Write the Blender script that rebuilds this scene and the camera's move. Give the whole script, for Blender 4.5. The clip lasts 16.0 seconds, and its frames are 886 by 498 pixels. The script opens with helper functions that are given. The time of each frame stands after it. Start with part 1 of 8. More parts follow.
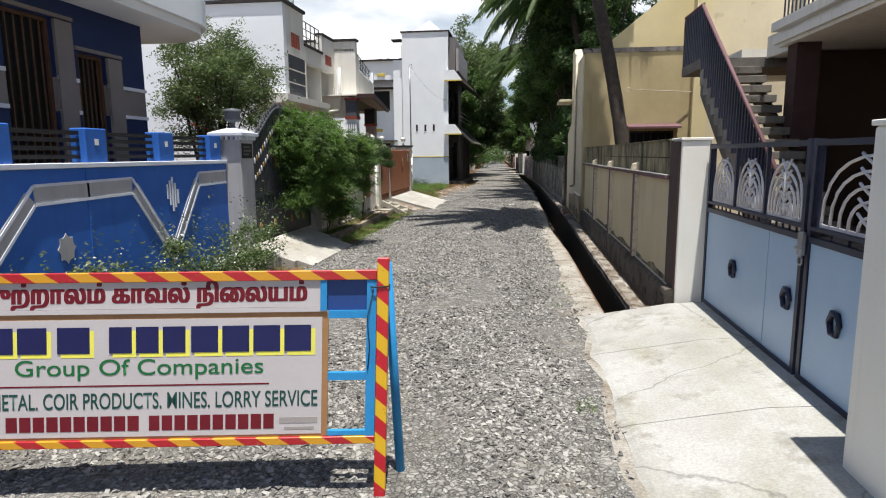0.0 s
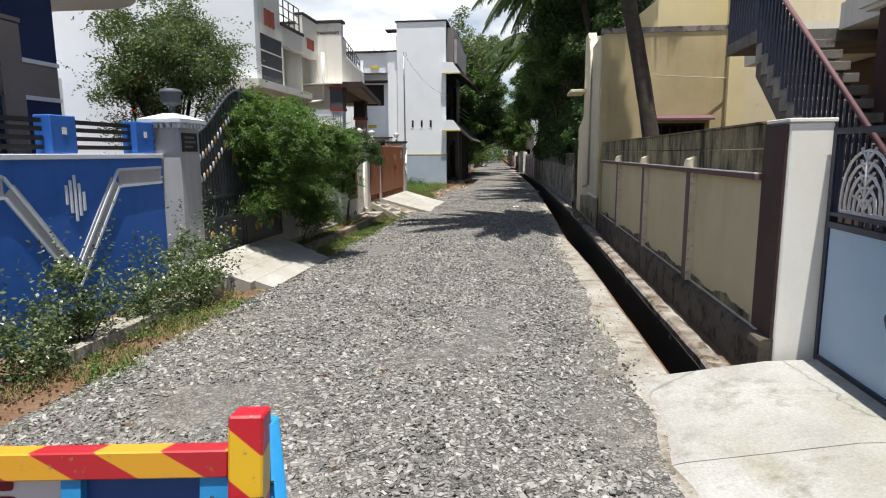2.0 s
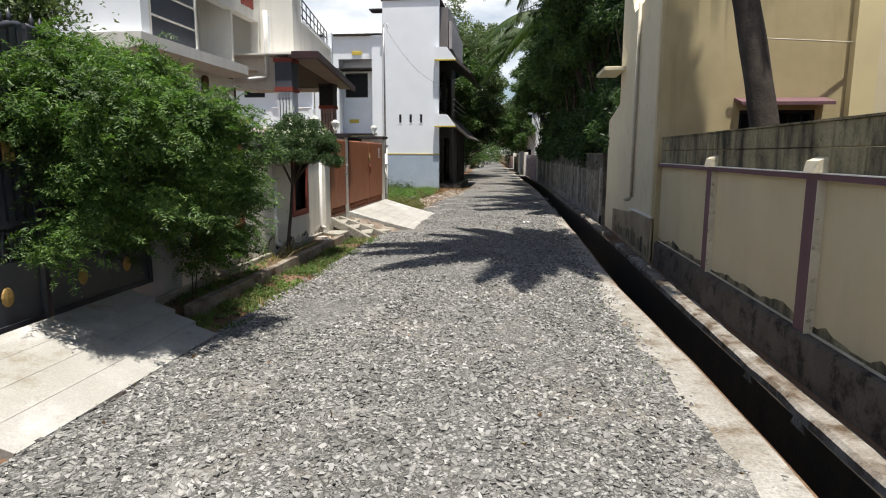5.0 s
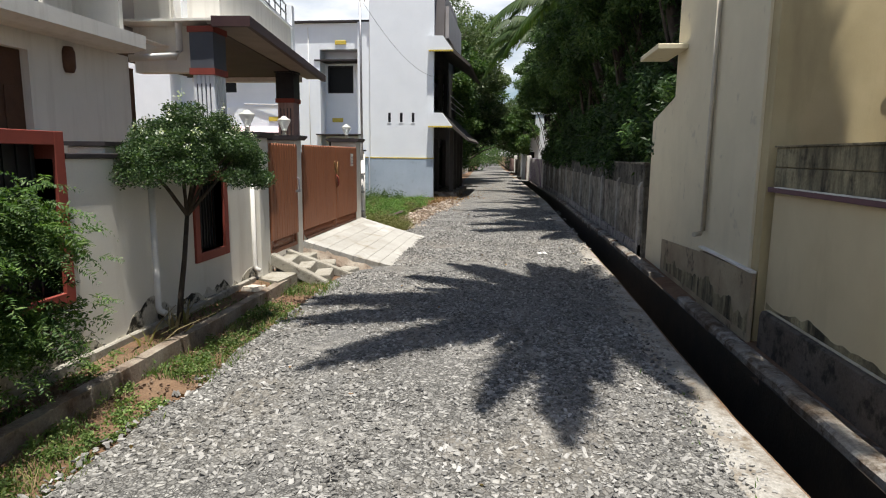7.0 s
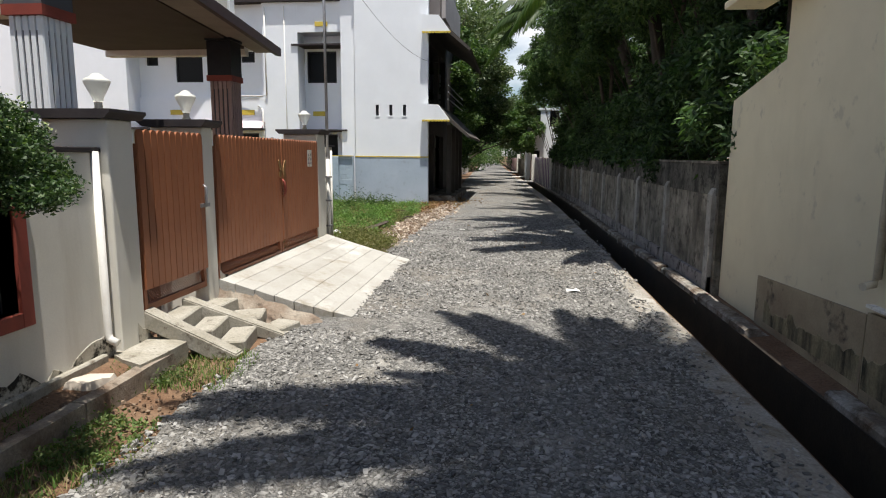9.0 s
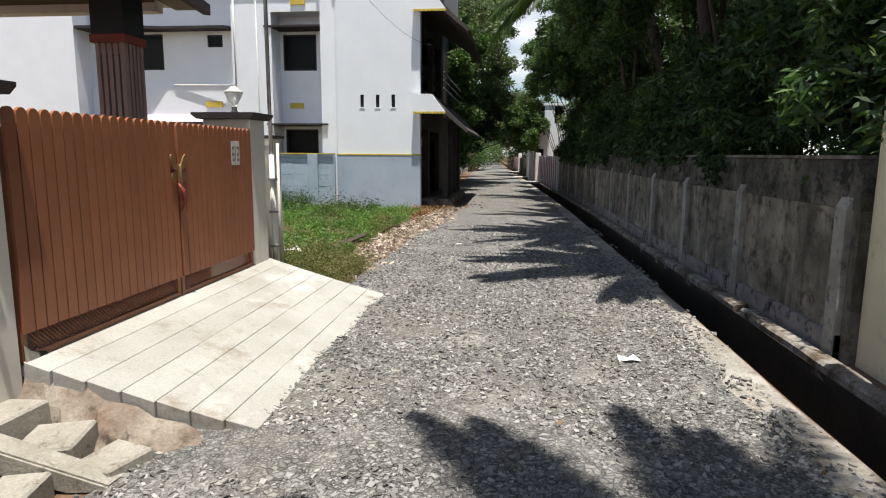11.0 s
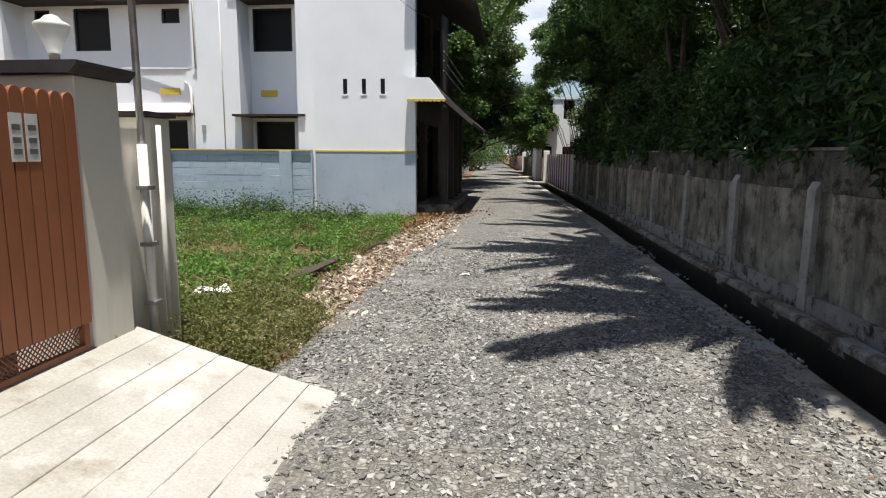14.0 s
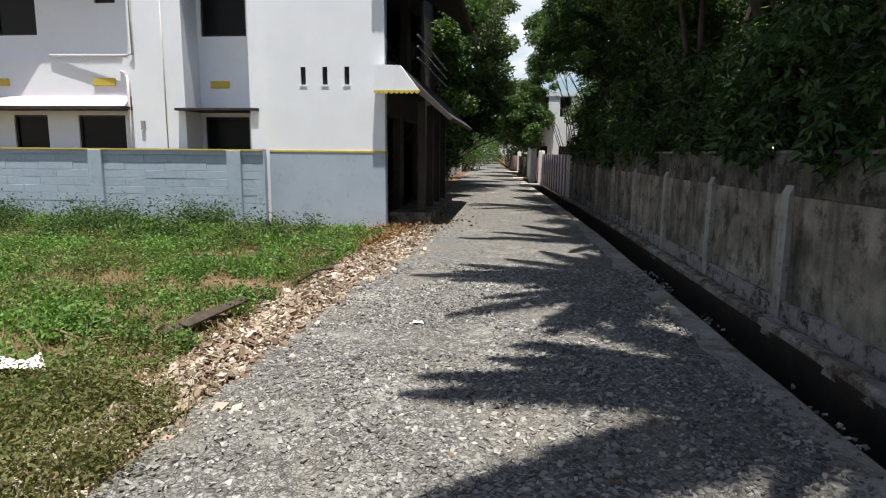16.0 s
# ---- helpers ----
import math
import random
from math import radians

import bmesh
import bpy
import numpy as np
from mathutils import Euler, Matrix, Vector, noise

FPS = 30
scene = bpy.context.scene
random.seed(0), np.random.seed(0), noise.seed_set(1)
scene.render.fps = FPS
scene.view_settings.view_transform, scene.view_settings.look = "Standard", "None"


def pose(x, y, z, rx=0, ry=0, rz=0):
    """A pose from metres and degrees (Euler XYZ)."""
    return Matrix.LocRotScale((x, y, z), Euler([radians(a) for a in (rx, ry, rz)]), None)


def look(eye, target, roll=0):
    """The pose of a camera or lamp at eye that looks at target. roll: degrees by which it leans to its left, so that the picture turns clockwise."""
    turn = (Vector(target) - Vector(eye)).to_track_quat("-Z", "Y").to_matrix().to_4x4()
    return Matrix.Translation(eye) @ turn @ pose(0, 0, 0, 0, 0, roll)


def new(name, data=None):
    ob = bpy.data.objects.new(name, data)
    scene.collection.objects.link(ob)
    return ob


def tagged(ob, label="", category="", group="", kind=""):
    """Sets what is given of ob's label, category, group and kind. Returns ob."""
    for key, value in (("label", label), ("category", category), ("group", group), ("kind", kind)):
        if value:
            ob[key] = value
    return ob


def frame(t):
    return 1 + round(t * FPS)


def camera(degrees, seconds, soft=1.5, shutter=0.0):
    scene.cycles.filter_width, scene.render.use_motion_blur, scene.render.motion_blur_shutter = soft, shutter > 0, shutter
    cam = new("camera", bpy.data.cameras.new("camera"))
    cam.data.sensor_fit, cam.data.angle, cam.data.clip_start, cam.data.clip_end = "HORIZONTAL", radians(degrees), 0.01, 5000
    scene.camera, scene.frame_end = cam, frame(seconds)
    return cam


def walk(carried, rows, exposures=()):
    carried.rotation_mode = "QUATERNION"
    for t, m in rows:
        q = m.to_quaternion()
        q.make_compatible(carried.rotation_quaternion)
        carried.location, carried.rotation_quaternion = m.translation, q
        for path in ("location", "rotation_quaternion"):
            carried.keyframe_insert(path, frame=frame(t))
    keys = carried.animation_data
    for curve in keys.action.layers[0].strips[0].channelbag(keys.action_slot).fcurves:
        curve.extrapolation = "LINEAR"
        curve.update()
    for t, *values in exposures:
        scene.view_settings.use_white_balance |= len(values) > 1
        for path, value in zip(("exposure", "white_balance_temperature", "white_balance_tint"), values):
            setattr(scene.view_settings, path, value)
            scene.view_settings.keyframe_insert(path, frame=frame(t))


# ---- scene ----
cam = camera(72.0, 16.0, soft=1.1)
PATH = [
    (0, (1.101, -2.128, 1.867), (0.846, -0.168, 1.561), -0.4),
    (0.5, (1.036, -1.649, 1.845), (0.784, 0.311, 1.538), -0.3),
    (1, (0.959, -1.103, 1.817), (0.708, 0.857, 1.51), -0.3),
    (1.5, (0.896, -0.576, 1.799), (0.648, 1.384, 1.493), -0.3),
    (2, (0.855, 0.017, 1.787), (0.607, 1.978, 1.478), -0.3),
    (2.5, (0.817, 0.618, 1.769), (0.571, 2.579, 1.46), -0.2),
    (3, (0.765, 1.35, 1.756), (0.522, 3.31, 1.447), -0.1),
    (3.5, (0.722, 2.114, 1.747), (0.479, 4.075, 1.436), -0.2),
    (6, (0.243, 6.534, 1.776), (0.02, 8.497, 1.47), 0.6),
    (6.5, (0.193, 7.468, 1.842), (-0.031, 9.432, 1.536), 0.7),
    (7, (0.159, 8.47, 1.906), (-0.066, 10.433, 1.6), 0.6),
    (7.5, (0.133, 9.352, 1.933), (-0.095, 11.315, 1.627), 0.4),
    (8, (0.056, 10.275, 1.92), (-0.171, 12.238, 1.612), 0.6),
    (8.5, (-0.009, 11.102, 1.882), (-0.236, 13.066, 1.575), 0.6),
    (9, (-0.082, 11.96, 1.851), (-0.309, 13.923, 1.544), 0.5),
    (11.5, (-0.319, 15.65, 1.762), (-0.546, 17.613, 1.454), 0.4),
    (12, (-0.382, 16.319, 1.747), (-0.611, 18.281, 1.439), 0.4),
    (12.5, (-0.467, 16.878, 1.73), (-0.693, 18.841, 1.422), 0.5),
    (13, (-0.546, 17.428, 1.725), (-0.772, 19.391, 1.415), 0.4),
    (13.5, (-0.622, 17.914, 1.702), (-0.847, 19.877, 1.394), 0.5),
    (14, (-0.674, 18.349, 1.701), (-0.899, 20.312, 1.391), 0.4),
    (14.5, (-0.641, 18.772, 1.7), (-0.866, 20.736, 1.389), 0.4),
    (15, (-0.556, 19.303, 1.718), (-0.777, 21.266, 1.406), 0.5),
    (15.5, (-0.471, 19.99, 1.713), (-0.692, 21.953, 1.402), 0.5),
    (16, (-0.408, 20.742, 1.735), (-0.625, 22.706, 1.423), 0.5),
]
walk(cam, [(t, look(eye, target, roll)) for t, eye, target, roll in PATH], exposures=[(0, 0.66), (16, 0.70)])

# ---- world, sun ----
SUN_DIR = Vector((0.06, -0.18, 1.0)).normalized()      # towards the sun
world = bpy.data.worlds.new("world")
scene.world = world
world.use_nodes = True
wn = world.node_tree
sky = wn.nodes.new("ShaderNodeTexSky")
sky.sky_type, sky.sun_disc = "NISHITA", False
sky.sun_elevation = math.asin(SUN_DIR.z)
sky.sun_rotation = math.atan2(SUN_DIR.x, SUN_DIR.y)
sky.air_density, sky.dust_density, sky.ozone_density = 1.0, 1.2, 1.5
# thin broken cloud over the blue
tc = wn.nodes.new("ShaderNodeTexCoord")
cn = wn.nodes.new("ShaderNodeTexNoise")
cn.inputs["Scale"].default_value, cn.inputs["Detail"].default_value = 2.2, 7.0
cmap = wn.nodes.new("ShaderNodeMapping")
cmap.inputs["Scale"].default_value = (1.0, 1.0, 2.6)
wn.links.new(tc.outputs["Generated"], cmap.inputs[0])
wn.links.new(cmap.outputs[0], cn.inputs["Vector"])
cr = wn.nodes.new("ShaderNodeValToRGB")
cr.color_ramp.elements[0].position, cr.color_ramp.elements[1].position = 0.36, 0.52
sep = wn.nodes.new("ShaderNodeSeparateXYZ")
wn.links.new(tc.outputs["Generated"], sep.inputs[0])
haze = wn.nodes.new("ShaderNodeMath")
haze.operation = "MULTIPLY_ADD"
haze.inputs[1].default_value = -0.42
wn.links.new(sep.outputs["Z"], haze.inputs[0])
wn.links.new(cn.outputs[0], haze.inputs[2])
wn.links.new(haze.outputs[0], cr.inputs[0])
cmix = wn.nodes.new("ShaderNodeMix")
cmix.data_type = "RGBA"
wn.links.new(cr.outputs[0], cmix.inputs[0])
wn.links.new(sky.outputs[0], cmix.inputs[6])
cmix.inputs[7].default_value = (11.4, 11.3, 11.1, 1.0)
bg = wn.nodes["Background"]
wn.links.new(cmix.outputs[2], bg.inputs[0])
bg.inputs[1].default_value = 0.076
sun = new("sun", bpy.data.lights.new("sun", "SUN"))
sun.data.energy, sun.data.angle, sun.data.color = 5.0, radians(0.53), (1.0, 0.955, 0.88)
sun.matrix_world = look(SUN_DIR * 60, (0, 0, 0))


# ---- materials ----
def mat(name):
    m = bpy.data.materials.new(name)
    m.use_nodes = True
    nt = m.node_tree
    return m, nt, nt.nodes["Principled BSDF"]


def nd(nt, kind, **ins):
    n = nt.nodes.new(kind)
    for k, v in ins.items():
        n.inputs[k.replace("_", " ")].default_value = v
    return n


def rgb(c):
    return (c[0], c[1], c[2], 1.0)


def ramp(nt, src, lo, hi, c0=(0, 0, 0), c1=(1, 1, 1)):
    r = nt.nodes.new("ShaderNodeValToRGB")
    r.color_ramp.elements[0].position, r.color_ramp.elements[1].position = lo, hi
    r.color_ramp.elements[0].color, r.color_ramp.elements[1].color = rgb(c0), rgb(c1)
    nt.links.new(src, r.inputs[0])
    return r.outputs[0]


def mixc(nt, fac, a, b, mode="MIX"):
    m = nt.nodes.new("ShaderNodeMix")
    m.data_type, m.blend_type = "RGBA", mode
    for i, v in ((0, fac), (6, a), (7, b)):
        if isinstance(v, (int, float)):
            m.inputs[i].default_value = v
        elif isinstance(v, tuple):
            m.inputs[i].default_value = rgb(v)
        else:
            nt.links.new(v, m.inputs[i])
    return m.outputs[2]


def wpos(nt, scale=(1, 1, 1)):
    g = nt.nodes.new("ShaderNodeNewGeometry")
    mp = nt.nodes.new("ShaderNodeMapping")
    mp.inputs["Scale"].default_value = scale
    nt.links.new(g.outputs["Position"], mp.inputs[0])
    return mp.outputs[0]


def noise_t(nt, scale, detail=5.0, rough=0.6, stretch=(1, 1, 1)):
    n = nd(nt, "ShaderNodeTexNoise", Scale=scale, Detail=detail, Roughness=rough)
    nt.links.new(wpos(nt, stretch), n.inputs["Vector"])
    return n.outputs[0]


def surf(name, col, col2, scale=2.5, rough=0.8, bump=0.25, bscale=70, fine=0.12, metal=0.0, streak=None, amount=0.5,
         edge=0.5, rnd=0.0, spec=0.3, blot=None, run=(7, 7, 0.55), bcut=(0.56, 0.7), crack=0.0):
    """A worn surface: two colours in broad patches, fine grain, upright streaks, blots, relief."""
    m, nt, b = mat(name)
    c = mixc(nt, ramp(nt, noise_t(nt, scale), 0.35, 0.68), tuple(col), tuple(col2))
    if blot:
        c = mixc(nt, ramp(nt, noise_t(nt, scale * 2.3, 8.0, 0.7), *bcut), c, tuple(blot))
    if streak:
        s = ramp(nt, noise_t(nt, 1.0, 6.0, 0.65, run), edge, edge + 0.2)
        f = nt.nodes.new("ShaderNodeMath")
        f.operation = "MULTIPLY"
        nt.links.new(s, f.inputs[0])
        f.inputs[1].default_value = amount
        c = mixc(nt, f.outputs[0], c, tuple(streak))
    if crack:
        warp = nd(nt, "ShaderNodeTexNoise", Scale=3.0, Detail=4.0)
        nt.links.new(wpos(nt), warp.inputs["Vector"])
        add = nt.nodes.new("ShaderNodeVectorMath")
        add.operation = "MULTIPLY_ADD"
        nt.links.new(warp.outputs["Color"], add.inputs[0])
        add.inputs[1].default_value = (0.35, 0.35, 0.0)
        nt.links.new(wpos(nt), add.inputs[2])
        vo = nd(nt, "ShaderNodeTexVoronoi", Scale=crack, Randomness=1.0)
        vo.feature = "DISTANCE_TO_EDGE"
        nt.links.new(add.outputs[0], vo.inputs["Vector"])
        c = mixc(nt, 1.0, c, ramp(nt, vo.outputs["Distance"], 0.0015, 0.006, (0.6,) * 3, (1,) * 3), "MULTIPLY")
    grain = noise_t(nt, bscale, 4.0, 0.7)
    c = mixc(nt, 1.0, c, ramp(nt, grain, 0.25, 0.75, (1 - fine,) * 3, (1 + fine,) * 3), "MULTIPLY")
    if rnd:
        oi = nt.nodes.new("ShaderNodeObjectInfo")
        c = mixc(nt, 1.0, c, ramp(nt, oi.outputs["Random"], 0, 1, (1 - rnd,) * 3, (1 + rnd,) * 3), "MULTIPLY")
    nt.links.new(c, b.inputs["Base Color"])
    b.inputs["Roughness"].default_value = rough
    b.inputs["Metallic"].default_value = metal
    b.inputs["Specular IOR Level"].default_value = spec
    if bump:
        bp = nd(nt, "ShaderNodeBump", Strength=bump, Distance=0.012)
        nt.links.new(grain, bp.inputs["Height"])
        nt.links.new(bp.outputs[0], b.inputs["Normal"])
    return m


def leafy(name, a, b_, c_, rough=0.55, thin=0.3, patch=(0.72, 1.25), size=1.3):
    """Leaves or stones: each island its own tone; thin ones let some light through."""
    m, nt, b = mat(name)
    g = nt.nodes.new("ShaderNodeNewGeometry")
    r = nt.nodes.new("ShaderNodeValToRGB")
    e = r.color_ramp.elements
    e[0].color, e[1].color = rgb(a), rgb(c_)
    mid = e.new(0.55)
    mid.color = rgb(b_)
    nt.links.new(g.outputs["Random Per Island"], r.inputs[0])
    col = mixc(nt, 1.0, r.outputs[0], ramp(nt, noise_t(nt, size), 0.3, 0.7, (patch[0],) * 3, (patch[1],) * 3), "MULTIPLY")
    nt.links.new(col, b.inputs["Base Color"])
    b.inputs["Roughness"].default_value = rough
    b.inputs["Specular IOR Level"].default_value = 0.35
    tr = nt.nodes.new("ShaderNodeBsdfTranslucent")
    nt.links.new(mixc(nt, 1.0, col, (1.15, 1.35, 0.55), "MULTIPLY"), tr.inputs[0])
    ms = nt.nodes.new("ShaderNodeMixShader")
    ms.inputs[0].default_value = thin
    nt.links.new(b.outputs[0], ms.inputs[1])
    nt.links.new(tr.outputs[0], ms.inputs[2])
    nt.links.new(ms.outputs[0], nt.nodes["Material Output"].inputs[0])
    return m


def gravel(name):
    """Crushed grey stone pressed into dust."""
    m, nt, b = mat(name)
    p = wpos(nt)
    warp = nd(nt, "ShaderNodeTexNoise", Scale=9.0, Detail=2.0)
    nt.links.new(p, warp.inputs["Vector"])
    add = nt.nodes.new("ShaderNodeVectorMath")
    add.operation = "MULTIPLY_ADD"
    nt.links.new(warp.outputs["Color"], add.inputs[0])
    add.inputs[1].default_value = (0.06, 0.06, 0.0)
    nt.links.new(p, add.inputs[2])
    cells, gaps = [], []
    for sc in (22.0, 43.0):
        v = nd(nt, "ShaderNodeTexVoronoi", Scale=sc, Randomness=1.0)
        nt.links.new(add.outputs[0], v.inputs["Vector"])
        d = nd(nt, "ShaderNodeTexVoronoi", Scale=sc, Randomness=1.0)
        d.feature = "DISTANCE_TO_EDGE"
        nt.links.new(add.outputs[0], d.inputs["Vector"])
        cells.append(v.outputs["Color"])
        gaps.append(d.outputs["Distance"])
    bw = nt.nodes.new("ShaderNodeSeparateColor")
    nt.links.new(cells[0], bw.inputs[0])
    bw2 = nt.nodes.new("ShaderNodeSeparateColor")
    nt.links.new(cells[1], bw2.inputs[0])
    big = ramp(nt, bw.outputs[0], 0.0, 1.0, (0.095, 0.092, 0.086), (0.38, 0.37, 0.345))
    small = ramp(nt, bw2.outputs[1], 0.0, 1.0, (0.095, 0.092, 0.086), (0.38, 0.37, 0.345))
    pick = ramp(nt, noise_t(nt, 11.0, 3.0), 0.42, 0.58)
    c = mixc(nt, pick, big, small)
    hole = mixc(nt, pick, ramp(nt, gaps[0], 0.0, 0.16, (0.28,) * 3, (1,) * 3), ramp(nt, gaps[1], 0.0, 0.16, (0.35,) * 3, (1,) * 3))
    c = mixc(nt, 1.0, c, hole, "MULTIPLY")
    # dust that fills the stones in places, paler wheel lines, a few damp spots
    c = mixc(nt, ramp(nt, noise_t(nt, 1.1, 7.0, 0.72), 0.55, 0.70), c, (0.36, 0.345, 0.315))
    c = mixc(nt, ramp(nt, noise_t(nt, 0.5, 6.0, 0.7, (1.6, 0.35, 1)), 0.5, 0.75), c, (0.165, 0.163, 0.158))
    c = mixc(nt, ramp(nt, noise_t(nt, 0.8, 7.0, 0.72, (1, 0.8, 1)), 0.50, 0.74), c, (0.222, 0.200, 0.168))
    c = mixc(nt, 1.0, c, ramp(nt, noise_t(nt, 160, 3.0), 0.3, 0.7, (0.78,) * 3, (1.2,) * 3), "MULTIPLY")
    nt.links.new(c, b.inputs["Base Color"])
    b.inputs["Roughness"].default_value = 0.85
    b.inputs["Specular IOR Level"].default_value = 0.25
    h = mixc(nt, pick, ramp(nt, gaps[0], 0.0, 0.25), ramp(nt, gaps[1], 0.0, 0.25))
    h = mixc(nt, 0.55, h, mixc(nt, pick, bw.outputs[1], bw2.outputs[0]))
    bp = nd(nt, "ShaderNodeBump", Strength=0.9, Distance=0.03)
    nt.links.new(h, bp.inputs["Height"])
    nt.links.new(bp.outputs[0], b.inputs["Normal"])
    return m


def stripes(name, a, b_, period, skew):
    """Painted slanting warning bands on steel, along x and z."""
    m, nt, b = mat(name)
    g = nt.nodes.new("ShaderNodeNewGeometry")
    dot = nt.nodes.new("ShaderNodeVectorMath")
    dot.operation = "DOT_PRODUCT"
    nt.links.new(g.outputs["Position"], dot.inputs[0])
    dot.inputs[1].default_value = skew
    fr = nt.nodes.new("ShaderNodeMath")
    fr.operation = "PINGPONG"
    nt.links.new(dot.outputs["Value"], fr.inputs[0])
    fr.inputs[1].default_value = period
    c = mixc(nt, ramp(nt, fr.outputs[0], period * 0.5 - 0.001, period * 0.5 + 0.001), a, b_)
    c = mixc(nt, ramp(nt, noise_t(nt, 40, 5.0, 0.7), 0.62, 0.7), c, (0.25, 0.16, 0.08))
    nt.links.new(c, b.inputs["Base Color"])
    b.inputs["Roughness"].default_value = 0.4
    return m


def glass_dark(name, col, rough=0.1):
    m, nt, b = mat(name)
    b.inputs["Base Color"].default_value = rgb(col)
    b.inputs["Roughness"].default_value = rough
    b.inputs["Specular IOR Level"].default_value = 0.5
    return m


M = {}
M["gravel"] = gravel("gravel")
M["stone"] = leafy("stone_chips", (0.095, 0.092, 0.087), (0.215, 0.208, 0.194), (0.36, 0.35, 0.33), 0.85, 0.0)
M["soil"] = surf("soil", (0.125, 0.068, 0.038), (0.18, 0.118, 0.074), 1.7, 0.95, 0.8, 40, 0.4, blot=(0.10, 0.066, 0.042))
M["sand"] = surf("sandy_verge", (0.225, 0.205, 0.172), (0.36, 0.345, 0.315), 1.6, 0.95, 0.9, 45, 0.4, blot=(0.15, 0.118, 0.082), bcut=(0.50, 0.66))
# White streaks put the ramp's glare into the colour.
M["ramp"] = surf("pale_concrete_with_glare", (0.31, 0.297, 0.265), (0.40, 0.39, 0.362), 1.1, 0.75, 0.3, 60, 0.18, blot=(0.215, 0.185, 0.135), bcut=(0.55, 0.72), rnd=0.05, streak=(0.66, 0.65, 0.63), amount=0.7, edge=0.57, run=(1.3, 0.9, 1))
M["stepcement"] = surf("worn_step_cement", (0.34, 0.32, 0.275), (0.25, 0.23, 0.185), 4.0, 0.9, 0.5, 50, 0.25, blot=(0.12, 0.10, 0.075), bcut=(0.56, 0.68))
M["apron"] = surf("stained_apron_cement", (0.37, 0.37, 0.355), (0.27, 0.265, 0.245), 1.3, 0.85, 0.3, 55, 0.22, blot=(0.16, 0.145, 0.11), bcut=(0.53, 0.72), crack=0.55, streak=(0.26, 0.255, 0.195), amount=0.6, edge=0.48, run=(2.2, 0.8, 1))
M["redkerb"] = surf("earthy_kerb", (0.27, 0.235, 0.19), (0.13, 0.085, 0.058), 3.0, 0.9, 0.6, 45, 0.3, blot=(0.05, 0.035, 0.025))
M["kerb"] = surf("worn_concrete", (0.33, 0.315, 0.285), (0.115, 0.085, 0.058), 1.7, 0.9, 0.7, 40, 0.35, blot=(0.075, 0.05, 0.03), bcut=(0.46, 0.60))
# Drain mud, taken near black to include the shade down there.
M["drain"] = surf("shaded_drain_mud", (0.018, 0.015, 0.012), (0.04, 0.03, 0.02), 3, 0.6, 0.4, 30, 0.3)
M["blue"] = surf("blue_wall_paint", (0.028, 0.125, 0.47), (0.036, 0.145, 0.52), 2, 0.55, 0.12, 120, 0.06, streak=(0.03, 0.08, 0.24), amount=0.25)
M["bluetrim"] = surf("blue_post_paint", (0.024, 0.11, 0.42), (0.035, 0.14, 0.48), 3, 0.5, 0.1, 120, 0.06)
M["grey"] = surf("grey_paint", (0.42, 0.42, 0.44), (0.36, 0.36, 0.38), 2, 0.7, 0.12, 120, 0.06, streak=(0.25, 0.25, 0.26), amount=0.3)
M["paleedge"] = surf("pale_trim", (0.62, 0.66, 0.74), (0.55, 0.60, 0.68), 3, 0.65, 0.1, 100, 0.06)
M["greyhouse"] = surf("grey_house_paint", (0.36, 0.33, 0.32), (0.31, 0.29, 0.28), 2, 0.7, 0.1, 100, 0.06)
# Blue of the house, lowered to include the canopy's shade.
M["bluedark"] = surf("shaded_blue_house_paint", (0.009, 0.022, 0.085), (0.011, 0.027, 0.10), 2, 0.6, 0.1, 100, 0.06)
M["greyband"] = surf("grey_brown_house_paint", (0.20, 0.18, 0.178), (0.17, 0.155, 0.152), 2, 0.7, 0.1, 100, 0.06)
M["beigestain"] = surf("stained_beige_paint", (0.40, 0.335, 0.225), (0.24, 0.185, 0.125), 1.1, 0.85, 0.3, 60, 0.15, blot=(0.05, 0.04, 0.033), bcut=(0.56, 0.68))
M["white"] = surf("white_paint", (0.80, 0.83, 0.87), (0.76, 0.79, 0.83), 1.3, 0.75, 0.1, 90, 0.03, streak=(0.62, 0.64, 0.66), amount=0.10, edge=0.6)
M["ledgewhite"] = surf("white_ledge_paint", (0.82, 0.80, 0.74), (0.74, 0.71, 0.64), 6, 0.7, 0.2, 90, 0.1, blot=(0.35, 0.31, 0.25))
M["cream"] = surf("cream_paint", (0.76, 0.74, 0.69), (0.70, 0.68, 0.63), 1.3, 0.75, 0.1, 90, 0.05, streak=(0.40, 0.37, 0.32), amount=0.3)
M["beige"] = surf("beige_wall_paint", (0.68, 0.61, 0.44), (0.62, 0.555, 0.395), 1.5, 0.75, 0.1, 100, 0.05, streak=(0.47, 0.42, 0.30), amount=0.35, edge=0.56, run=(2.2, 2.2, 0.4), blot=(0.52, 0.465, 0.34), bcut=(0.60, 0.66))
M["beigewall"] = surf("yellow_beige_wall_paint", (0.62, 0.53, 0.345), (0.56, 0.475, 0.305), 1.5, 0.75, 0.1, 100, 0.06, streak=(0.38, 0.325, 0.205), amount=0.4, edge=0.55, run=(1.6, 1.6, 0.5))
# Front wall's beige, darker than the lane wall's for the trees' shade.
M["beigefront"] = surf("shaded_yellow_beige_paint", (0.50, 0.415, 0.24), (0.42, 0.345, 0.19), 1.2, 0.8, 0.15, 90, 0.08, streak=(0.26, 0.21, 0.12), amount=0.45, edge=0.54, run=(2.2, 2.2, 0.4))
